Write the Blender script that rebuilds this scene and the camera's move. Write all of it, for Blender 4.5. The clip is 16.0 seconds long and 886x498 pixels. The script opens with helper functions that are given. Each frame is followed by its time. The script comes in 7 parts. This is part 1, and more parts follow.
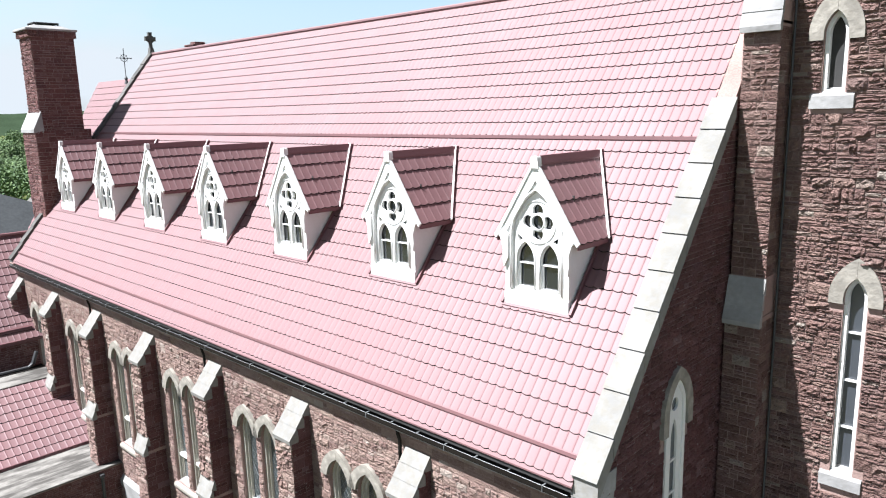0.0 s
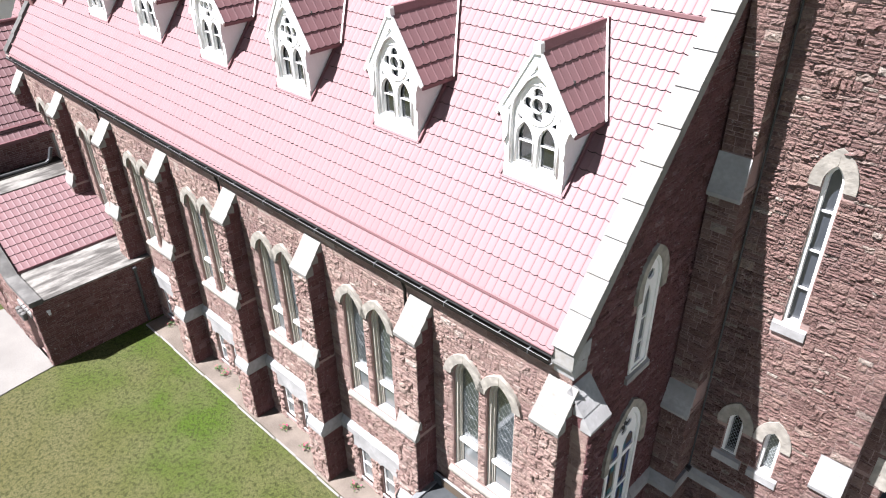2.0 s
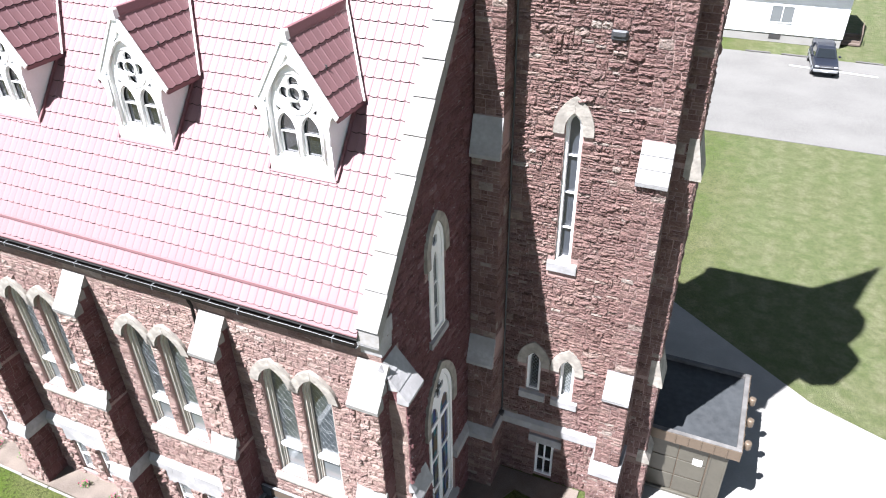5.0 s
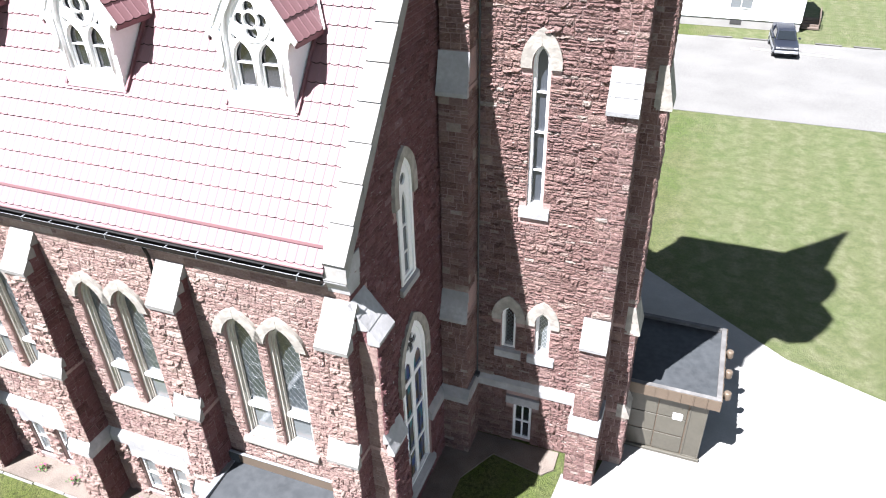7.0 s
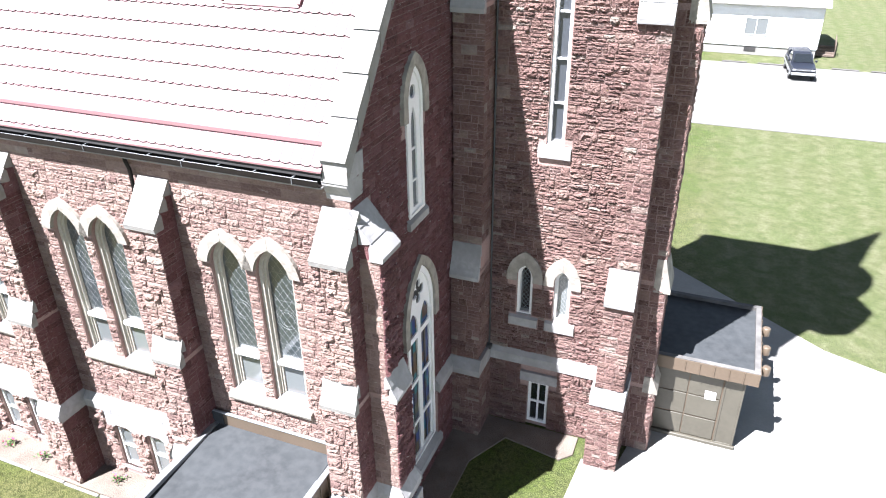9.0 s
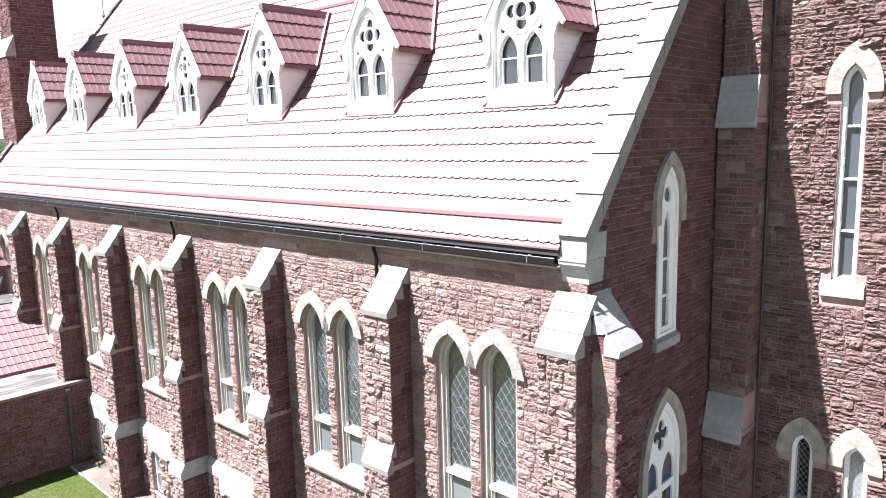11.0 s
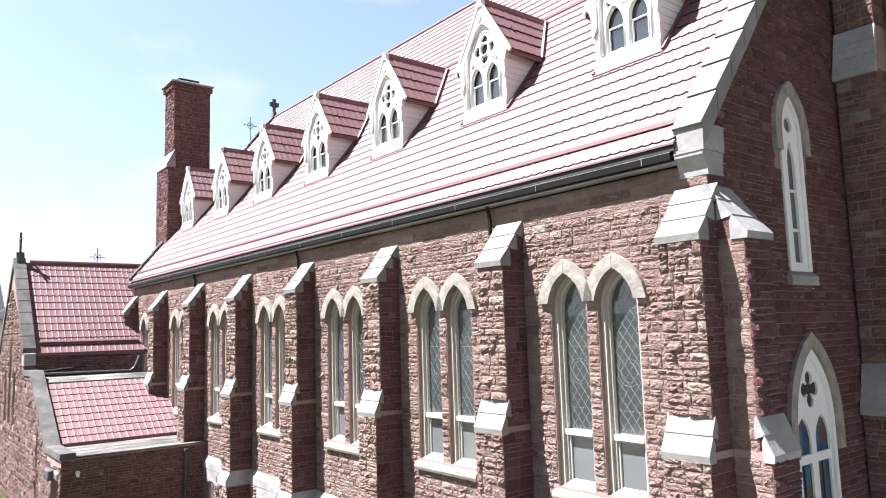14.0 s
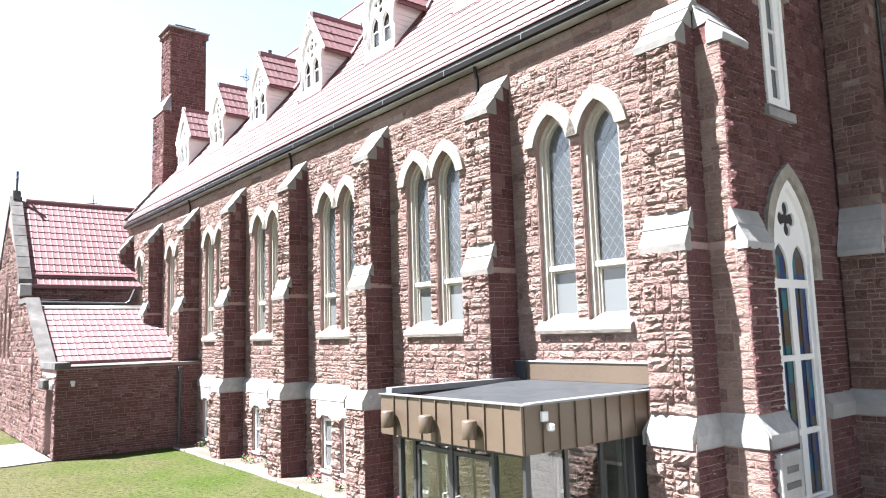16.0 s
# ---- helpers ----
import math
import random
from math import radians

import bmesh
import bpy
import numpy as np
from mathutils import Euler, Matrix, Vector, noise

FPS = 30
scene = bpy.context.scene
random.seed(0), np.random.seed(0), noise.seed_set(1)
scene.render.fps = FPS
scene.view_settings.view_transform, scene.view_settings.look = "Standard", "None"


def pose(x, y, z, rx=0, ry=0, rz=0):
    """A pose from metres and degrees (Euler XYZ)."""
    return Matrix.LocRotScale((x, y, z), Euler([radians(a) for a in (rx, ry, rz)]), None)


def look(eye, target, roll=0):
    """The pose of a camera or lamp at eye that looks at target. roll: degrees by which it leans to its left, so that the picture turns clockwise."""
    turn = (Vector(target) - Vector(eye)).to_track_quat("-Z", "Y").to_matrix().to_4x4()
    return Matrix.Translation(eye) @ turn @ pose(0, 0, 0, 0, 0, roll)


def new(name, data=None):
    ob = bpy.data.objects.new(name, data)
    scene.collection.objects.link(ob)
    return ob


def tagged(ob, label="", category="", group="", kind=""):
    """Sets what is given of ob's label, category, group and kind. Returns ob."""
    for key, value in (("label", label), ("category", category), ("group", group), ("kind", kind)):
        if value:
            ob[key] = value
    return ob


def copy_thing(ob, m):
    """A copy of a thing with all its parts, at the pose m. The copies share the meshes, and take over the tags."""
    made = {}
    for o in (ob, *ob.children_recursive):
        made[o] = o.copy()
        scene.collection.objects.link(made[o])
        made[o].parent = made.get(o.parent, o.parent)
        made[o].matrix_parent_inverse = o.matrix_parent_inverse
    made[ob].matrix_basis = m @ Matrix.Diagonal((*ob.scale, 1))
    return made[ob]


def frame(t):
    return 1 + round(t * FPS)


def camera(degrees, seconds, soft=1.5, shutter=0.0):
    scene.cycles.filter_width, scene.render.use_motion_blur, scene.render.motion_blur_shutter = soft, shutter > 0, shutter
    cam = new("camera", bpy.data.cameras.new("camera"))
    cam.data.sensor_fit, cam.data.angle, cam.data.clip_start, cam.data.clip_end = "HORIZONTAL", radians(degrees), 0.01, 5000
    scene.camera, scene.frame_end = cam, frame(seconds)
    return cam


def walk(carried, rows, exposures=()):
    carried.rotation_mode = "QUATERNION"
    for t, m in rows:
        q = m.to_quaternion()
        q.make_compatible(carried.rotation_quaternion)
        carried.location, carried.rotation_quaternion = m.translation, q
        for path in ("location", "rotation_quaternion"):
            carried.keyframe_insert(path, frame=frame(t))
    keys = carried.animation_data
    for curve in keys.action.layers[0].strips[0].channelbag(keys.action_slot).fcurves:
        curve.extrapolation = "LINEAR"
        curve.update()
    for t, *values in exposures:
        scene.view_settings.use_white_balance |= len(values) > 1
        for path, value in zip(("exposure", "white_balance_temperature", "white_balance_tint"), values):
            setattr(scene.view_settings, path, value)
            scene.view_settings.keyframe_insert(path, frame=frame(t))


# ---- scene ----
cam = camera(63.8, 16.0, 1.1)
PATH = [
    (0, (5.225, -9.223, 15.968), (3.869, -7.804, 15.585), -1.4),
    (0.5, (5.261, -9.229, 16.918), (3.933, -7.852, 16.335), -1.3),
    (1, (5.287, -9.123, 17.801), (4.008, -7.805, 17.009), -1.1),
    (1.5, (5.29, -9.124, 18.669), (4.069, -7.874, 17.695), -1.2),
    (2, (5.136, -9.007, 19.009), (3.953, -7.799, 17.941), -1.1),
    (2.5, (5.138, -9.033, 19.035), (3.965, -7.832, 17.948), -1.0),
    (3, (5.031, -9.047, 19.052), (3.856, -7.847, 17.966), -1.0),
    (3.5, (4.918, -9.089, 18.991), (3.764, -7.868, 17.906), -0.9),
    (4, (4.992, -9.111, 18.93), (3.951, -7.794, 17.844), -1.0),
    (4.5, (5.121, -8.991, 18.999), (4.248, -7.567, 17.899), -1.4),
    (5, (5.161, -8.983, 18.981), (4.478, -7.466, 17.872), -1.2),
    (5.2, (5.267, -9.045, 18.99), (4.629, -7.509, 17.88), -1.4),
    (7.5, (5.341, -9.35, 16.612), (4.724, -7.785, 15.531), -1.4),
    (8, (5.29, -9.352, 15.894), (4.671, -7.786, 14.814), -1.5),
    (8.2, (5.189, -9.376, 15.594), (4.579, -7.805, 14.516), -1.3),
    (10.3, (5.259, -9.426, 12.032), (4.228, -7.794, 11.509), 0.0),
    (10.5, (5.234, -9.325, 11.819), (4.111, -7.735, 11.357), -0.1),
    (11, (5.239, -9.143, 11.387), (3.9, -7.69, 11.079), -1.4),
    (11.5, (5.11, -9.282, 10.645), (3.616, -7.956, 10.536), -1.3),
    (11.6, (5.113, -9.289, 10.549), (3.581, -8.004, 10.495), -1.0),
    (12, (5.029, -9.252, 9.829), (3.465, -8.01, 9.916), -1.4),
    (12.5, (4.993, -9.224, 9.057), (3.434, -7.986, 9.25), -1.6),
    (13, (5.104, -9.349, 8.246), (3.551, -8.109, 8.479), -1.6),
    (13.5, (5.211, -9.392, 7.487), (3.66, -8.152, 7.719), -1.6),
    (14, (5.278, -9.403, 6.795), (3.727, -8.162, 7.024), -1.7),
    (14.5, (5.337, -9.36, 6.011), (3.786, -8.117, 6.242), -1.7),
    (15, (5.335, -9.375, 5.273), (3.787, -8.129, 5.505), -1.7),
    (15.5, (5.35, -9.339, 4.533), (3.802, -8.094, 4.765), -1.7),
    (16, (5.315, -9.288, 3.779), (3.769, -8.042, 4.015), -1.6),
]
EXPOSURES = [(t, e, 5950 if 3 < t < 11.2 else 6000 if t < 0.3 else 6120, 9 if t < 0.3 else 13.5) for t, e in ((0, 1.5), (0.5, 1.52), (1.5, 1.68), (3.5, 1.75), (5, 1.92), (8, 2.24), (10.5, 2.48), (11, 2.24), (11.5, 1.97), (12, 1.72), (12.5, 1.65), (13, 1.68), (13.5, 1.75), (14, 1.88), (14.5, 2.05), (15, 2.12), (15.5, 2.24), (16, 2.5))]
walk(cam, [(t, look(eye, target, roll)) for t, eye, target, roll in PATH], EXPOSURES)

# ---------------------------------------------------------------- light
SUN_WAY = Vector((0.60, 1.0, -1.95)).normalized()
world = bpy.data.worlds.new("world")
scene.world = world
world.use_nodes = True
wn, wl = world.node_tree.nodes, world.node_tree.links
wn.clear()
w_out = wn.new("ShaderNodeOutputWorld")
w_bg = wn.new("ShaderNodeBackground")
w_sky = wn.new("ShaderNodeTexSky")
w_sky.sky_type = "NISHITA"
w_sky.sun_disc = False
w_sky.sun_elevation = math.asin(-SUN_WAY.z)
w_sky.sun_rotation = math.atan2(-SUN_WAY.x, -SUN_WAY.y)
w_sky.air_density, w_sky.dust_density, w_sky.ozone_density = 1.0, 2.0, 1.0
w_co = wn.new("ShaderNodeTexCoord")
w_map = wn.new("ShaderNodeMapping")
w_map.inputs["Scale"].default_value = (1.0, 1.0, 2.6)
w_no = wn.new("ShaderNodeTexNoise")
w_no.inputs["Scale"].default_value = 2.3
w_no.inputs["Detail"].default_value = 6
w_ra = wn.new("ShaderNodeValToRGB")
w_ra.color_ramp.elements[0].position, w_ra.color_ramp.elements[1].position = 0.56, 0.74
w_mix = wn.new("ShaderNodeMix")
w_mix.data_type = "RGBA"
w_mix.inputs[7].default_value = (12.0, 12.5, 13.0, 1)
wl.new(w_co.outputs["Generated"], w_map.inputs["Vector"])
wl.new(w_map.outputs[0], w_no.inputs["Vector"])
w_sep = wn.new("ShaderNodeSeparateXYZ")
wl.new(w_co.outputs["Generated"], w_sep.inputs[0])
w_low = wn.new("ShaderNodeMapRange")          # a bank of cloud low over the horizon
w_low.inputs[1].default_value, w_low.inputs[2].default_value, w_low.inputs[3].default_value, w_low.inputs[4].default_value = 0.0, 0.25, 0.26, 0.0
wl.new(w_sep.outputs[2], w_low.inputs[0])
w_add = wn.new("ShaderNodeMath")
wl.new(w_no.outputs["Fac"], w_add.inputs[0])
wl.new(w_low.outputs[0], w_add.inputs[1])
wl.new(w_add.outputs[0], w_ra.inputs[0])
w_haze = wn.new("ShaderNodeMapRange")         # the sky pales from the zenith down
w_haze.inputs[1].default_value, w_haze.inputs[2].default_value, w_haze.inputs[3].default_value, w_haze.inputs[4].default_value = 0.46, 0.68, 3.0, 0.12
wl.new(w_sep.outputs[2], w_haze.inputs[0])
w_mul = wn.new("ShaderNodeVectorMath")
w_mul.operation = "SCALE"
wl.new(w_sky.outputs[0], w_mul.inputs[0])
wl.new(w_haze.outputs[0], w_mul.inputs[3])
wl.new(w_ra.outputs[0], w_mix.inputs[0])
wl.new(w_mul.outputs[0], w_mix.inputs[6])
w_hue = wn.new("ShaderNodeHueSaturation")
w_hue.inputs["Saturation"].default_value = 0.8
w_hue.inputs["Hue"].default_value = 0.487
wl.new(w_mix.outputs[2], w_hue.inputs["Color"])
wl.new(w_hue.outputs[0], w_bg.inputs["Color"])
w_bg.inputs["Strength"].default_value = 0.0245
wl.new(w_bg.outputs[0], w_out.inputs[0])

sun = new("sun", bpy.data.lights.new("sun", "SUN"))
sun.data.energy, sun.data.angle, sun.data.color = 6.1, radians(0.55), (1.0, 0.975, 0.95)
sun.matrix_world = look((0, 0, 60), Vector((0, 0, 60)) + SUN_WAY)

# ---------------------------------------------------------------- materials


def material(name, rough=0.8, metal=0.0, spec=0.5):
    m = bpy.data.materials.new(name)
    m.use_nodes = True
    n, l = m.node_tree.nodes, m.node_tree.links
    b = n["Principled BSDF"]
    b.inputs["Roughness"].default_value = rough
    b.inputs["Metallic"].default_value = metal
    b.inputs["Specular IOR Level"].default_value = spec
    return m, n, l, b


def mixed(n, l, fac, a, b, mode="MIX"):
    x = n.new("ShaderNodeMix")
    x.data_type, x.blend_type = "RGBA", mode
    for sock, v in ((x.inputs[0], fac), (x.inputs[6], a), (x.inputs[7], b)):
        if isinstance(v, bpy.types.NodeSocket):
            l.new(v, sock)
        elif isinstance(v, tuple):
            sock.default_value = (*v, 1)
        else:
            sock.default_value = v
    return x.outputs[2]


def noise_of(n, l, scale, detail=4, stretch=(1, 1, 1), lo=0.35, hi=0.65, kind="Object"):
    c, mp, t, r = n.new("ShaderNodeTexCoord"), n.new("ShaderNodeMapping"), n.new("ShaderNodeTexNoise"), n.new("ShaderNodeMapRange")
    mp.inputs["Scale"].default_value = stretch
    t.inputs["Scale"].default_value, t.inputs["Detail"].default_value = scale, detail
    r.inputs[1].default_value, r.inputs[2].default_value = lo, hi
    l.new(c.outputs[kind], mp.inputs[0])
    l.new(mp.outputs[0], t.inputs["Vector"])
    l.new(t.outputs["Fac"], r.inputs[0])
    return r.outputs[0]


def bump(n, l, b, height, strength=0.4, distance=0.02):
    u = n.new("ShaderNodeBump")
    u.inputs["Strength"].default_value, u.inputs["Distance"].default_value = strength, distance
    l.new(height, u.inputs["Height"])
    l.new(u.outputs[0], b.inputs["Normal"])


def random_each(n, l):
    """A random value for each separate piece, joined or not."""
    o, g, a, f = n.new("ShaderNodeObjectInfo"), n.new("ShaderNodeNewGeometry"), n.new("ShaderNodeMath"), n.new("ShaderNodeMath")
    a.operation, f.operation = "ADD", "FRACT"
    l.new(o.outputs["Random"], a.inputs[0])
    l.new(g.outputs["Random Per Island"], a.inputs[1])
    l.new(a.outputs[0], f.inputs[0])
    return f.outputs[0]


def ramp(n, l, fac, stops):
    r = n.new("ShaderNodeValToRGB")
    e = r.color_ramp.elements
    while len(e) < len(stops):
        e.new(0.5)
    for k, (p, c) in zip(e, stops):
        k.position, k.color = p, (*c, 1)
    l.new(fac, r.inputs[0])
    return r.outputs[0]


def plain(name, colour, rough=0.7, grain=12.0, depth=0.25, metal=0.0, spec=0.5, relief=0.2, worn=None, large=1.3):
    """Paint, metal or stone with grain and large faint blotches."""
    m, n, l, b = material(name, rough, metal, spec)
    fine, wide = noise_of(n, l, grain, 5), noise_of(n, l, large, 4)
    dark = tuple(c * (1 - depth) for c in colour)
    col = mixed(n, l, wide, dark, colour)
    f2 = n.new("ShaderNodeMath")
    f2.operation = "MULTIPLY"
    f2.inputs[1].default_value = 0.5
    l.new(fine, f2.inputs[0])
    col = mixed(n, l, f2.outputs[0], col, worn or tuple(min(1, c * (1 + depth * 0.5)) for c in colour))
    l.new(col, b.inputs["Base Color"])
    if relief:
        bump(n, l, b, fine, relief, 0.01)
    return m


def stone_material(name, stops, relief=1.0, rough=0.92, chip=(0.300, 0.150, 0.140), flecked=0.66):
    m, n, l, b = material(name, rough, 0, 0.25)
    col = ramp(n, l, random_each(n, l), stops)
    c = n.new("ShaderNodeNewGeometry")

    def world_noise(scale, stretch, detail, lo, hi):
        mp, t, r = n.new("ShaderNodeMapping"), n.new("ShaderNodeTexNoise"), n.new("ShaderNodeMapRange")
        mp.inputs["Scale"].default_value = stretch
        t.inputs["Scale"].default_value, t.inputs["Detail"].default_value, t.inputs["Roughness"].default_value = scale, detail, 0.65
        r.inputs[1].default_value, r.inputs[2].default_value = lo, hi
        l.new(c.outputs["Position"], mp.inputs[0])
        l.new(mp.outputs[0], t.inputs["Vector"])
        l.new(t.outputs["Fac"], r.inputs[0])
        return r.outputs[0]

    blot = world_noise(4.5, (1, 1, 1.3), 6, 0.36, 0.64)
    grain = world_noise(18.0, (1, 1, 1.5), 7, 0.36, 0.66)
    stain = world_noise(0.45, (1, 1, 0.5), 4, 0.4, 0.65)
    col = mixed(n, l, blot, mixed(n, l, 0.4, col, (0.088, 0.044, 0.042)), col)
    k = n.new("ShaderNodeMath")
    k.operation = "MULTIPLY"
    k.inputs[1].default_value = 0.43
    l.new(grain, k.inputs[0])
    col = mixed(n, l, k.outputs[0], col, chip)
    fleck = world_noise(5.5, (1, 1, 3.5), 3, flecked, flecked + 0.035)
    k3 = n.new("ShaderNodeMath")
    k3.operation = "MULTIPLY"
    k3.inputs[1].default_value = 0.7
    l.new(fleck, k3.inputs[0])
    col = mixed(n, l, k3.outputs[0], col, (0.458, 0.405, 0.370))
    k2 = n.new("ShaderNodeMath")
    k2.operation = "MULTIPLY"
    k2.inputs[1].default_value = 0.3
    l.new(stain, k2.inputs[0])
    col = mixed(n, l, k2.outputs[0], col, (0.110, 0.058, 0.060))
    l.new(col, b.inputs["Base Color"])
    add = n.new("ShaderNodeMath")
    add.operation = "ADD"
    l.new(blot, add.inputs[0])
    l.new(grain, add.inputs[1])
    bump(n, l, b, add.outputs[0], relief, 0.032)
    return m


# Gable end and buttress sides: their shade is mixed into a darker stone colour.
M_STONE_SHADED = stone_material("shaded_red_sandstone", [(0.0, (0.052, 0.019, 0.020)), (0.14, (0.086, 0.032, 0.033)), (0.3, (0.120, 0.047, 0.049)), (0.48, (0.154, 0.065, 0.068)), (0.6, (0.103, 0.041, 0.043)),
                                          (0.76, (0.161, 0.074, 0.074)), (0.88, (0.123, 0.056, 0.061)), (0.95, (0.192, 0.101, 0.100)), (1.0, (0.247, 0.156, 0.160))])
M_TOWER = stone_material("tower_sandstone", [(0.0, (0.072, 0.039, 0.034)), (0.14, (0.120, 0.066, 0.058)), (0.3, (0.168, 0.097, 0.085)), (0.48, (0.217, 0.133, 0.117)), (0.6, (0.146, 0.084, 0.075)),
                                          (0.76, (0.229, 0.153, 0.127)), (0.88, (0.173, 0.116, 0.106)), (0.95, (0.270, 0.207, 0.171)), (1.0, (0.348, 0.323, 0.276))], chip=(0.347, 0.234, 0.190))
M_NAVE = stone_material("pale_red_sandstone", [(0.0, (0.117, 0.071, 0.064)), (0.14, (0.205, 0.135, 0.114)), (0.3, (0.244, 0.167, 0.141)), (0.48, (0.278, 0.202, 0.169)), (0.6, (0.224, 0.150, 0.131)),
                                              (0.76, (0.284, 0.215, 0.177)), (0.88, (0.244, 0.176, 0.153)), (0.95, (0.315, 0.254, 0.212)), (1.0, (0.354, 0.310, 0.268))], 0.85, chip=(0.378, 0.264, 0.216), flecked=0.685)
# also on the annex's shaded faces, where its darkness stands in for shade
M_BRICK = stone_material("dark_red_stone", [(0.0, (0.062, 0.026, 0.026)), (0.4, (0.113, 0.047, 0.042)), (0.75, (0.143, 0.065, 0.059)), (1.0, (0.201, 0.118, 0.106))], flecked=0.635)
M_MORTAR = plain("mortar", (0.29, 0.2, 0.178), 0.95, 25, 0.3, spec=0.2, relief=0.4)
M_LIME = plain("pale_limestone", (0.326, 0.316, 0.309), 0.85, 9, 0.35, spec=0.3, relief=0.4, worn=(0.217, 0.209, 0.200), large=1.4)
M_ROUGHLIME = plain("rough_limestone", (0.315, 0.289, 0.249), 0.9, 9, 0.4, spec=0.25, relief=0.6, worn=(0.200, 0.179, 0.151), large=4)
M_COPING = plain("weathered_coping", (0.245, 0.237, 0.225), 0.9, 8, 0.3, spec=0.25, relief=0.4, worn=(0.17, 0.153, 0.122), large=1.2)


def tile_material():
    m, n, l, b = material("red_metal_tile", 0.5, 0.0, 0.35)
    b.inputs["Coat Weight"].default_value, b.inputs["Coat Roughness"].default_value, b.inputs["Coat IOR"].default_value = 0.31, 0.62, 1.75
    col = ramp(n, l, random_each(n, l), [(0.0, (0.141, 0.071, 0.074)), (0.5, (0.146, 0.075, 0.078)), (1.0, (0.151, 0.079, 0.082))])
    wide = noise_of(n, l, 0.7, 5)
    fine = noise_of(n, l, 60, 3)
    col = mixed(n, l, wide, col, mixed(n, l, 0.35, col, (0.194, 0.085, 0.089)))
    l.new(col, b.inputs["Base Color"])
    mr = n.new("ShaderNodeMapRange")
    mr.inputs[3].default_value, mr.inputs[4].default_value = 0.6, 0.7
    l.new(wide, mr.inputs[0])
    l.new(mr.outputs[0], b.inputs["Roughness"])
    bump(n, l, b, fine, 0.08, 0.004)
    return m


M_TILE = tile_material()
M_REDTRIM = plain("red_painted_metal", (0.135, 0.058, 0.063), 0.5, 20, 0.2, relief=0.05)
M_WHITE = plain("white_paint", (0.704, 0.695, 0.678), 0.55, 15, 0.08, relief=0.12, worn=(0.616, 0.607, 0.581))
M_CREAM = plain("cream_paint", (0.440, 0.408, 0.345), 0.6, 15, 0.12, relief=0.15, worn=(0.282, 0.264, 0.233))
M_GALV = plain("galvanised_strap", (0.211, 0.216, 0.220), 0.5, 20, 0.2, metal=0.4, relief=0)
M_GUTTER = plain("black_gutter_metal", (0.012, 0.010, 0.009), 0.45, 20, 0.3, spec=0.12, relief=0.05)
M_IRON = plain("dark_iron", (0.04, 0.04, 0.042), 0.55, 20, 0.3, relief=0.1)
M_BRONZE = plain("brown_metal_cladding", (0.128, 0.096, 0.068), 0.42, 18, 0.12, metal=0.3, relief=0.05)
M_OLIVE = plain("olive_brown_panel", (0.075, 0.068, 0.052), 0.35, 9, 0.2, spec=0.5, relief=0.05)
M_FRAME = plain("dark_grey_frame", (0.06, 0.06, 0.062), 0.4, 20, 0.15, metal=0.4, relief=0.05)
M_MEMBRANE = plain("grey_roof_membrane", (0.038, 0.041, 0.043), 0.6, 5, 0.2, spec=0.12, relief=0.1, worn=(0.056, 0.058, 0.060))
M_CONCRETE = plain("concrete", (0.245, 0.235, 0.218), 0.9, 14, 0.22, spec=0.3, relief=0.3, worn=(0.20, 0.19, 0.175), large=0.7)
M_OLDCON = plain("stained_concrete", (0.145, 0.138, 0.13), 0.92, 4, 0.55, spec=0.3, relief=0.35, worn=(0.06, 0.056, 0.052), large=1.1)
M_PATH = plain("worn_path_concrete", (0.185, 0.172, 0.158), 0.92, 14, 0.22, spec=0.25, relief=0.3, worn=(0.15, 0.138, 0.125), large=0.6)
M_EARTH = plain("dry_earth", (0.150, 0.122, 0.100), 0.98, 30, 0.4, spec=0.1, relief=1.0, worn=(0.20, 0.17, 0.145))
M_ASPHALT = plain("worn_asphalt", (0.122, 0.117, 0.109), 0.95, 12, 0.25, spec=0.2, relief=0.3, worn=(0.165, 0.16, 0.148), large=0.25)
M_DARKIN = plain("dark_interior", (0.03, 0.028, 0.027), 0.9, 6, 0.3)
M_BOARD = plain("white_siding", (0.78, 0.77, 0.75), 0.6, 12, 0.1, relief=0.1)


def ledge_material():
    m, n, l, b = material("streaked_ledge", 0.92, 0, 0.25)
    streak, grime = noise_of(n, l, 1.4, 6, (2.6, 0.5, 1), 0.4, 0.6), noise_of(n, l, 5, 5)
    col = mixed(n, l, streak, (0.060, 0.055, 0.050), (0.205, 0.192, 0.175))
    l.new(mixed(n, l, grime, mixed(n, l, 0.3, col, (0.05, 0.045, 0.04)), col), b.inputs["Base Color"])
    bump(n, l, b, grime, 0.3, 0.01)
    return m


M_LEDGE = ledge_material()


def glass_material(name, colour, rough=0.06, through_share=0.35, wavy=0.15, coat=1.0, ior=1.8):
    m, n, l, b = material(name, rough, 0.0, 0.8)
    b.inputs["Base Color"].default_value = (*colour, 1)
    b.inputs["Transmission Weight"].default_value = through_share
    b.inputs["IOR"].default_value = 1.5
    b.inputs["Coat Weight"].default_value, b.inputs["Coat Roughness"].default_value, b.inputs["Coat IOR"].default_value = coat, 0.03, ior
    bump(n, l, b, noise_of(n, l, 9, 3), wavy, 0.01)
    return m


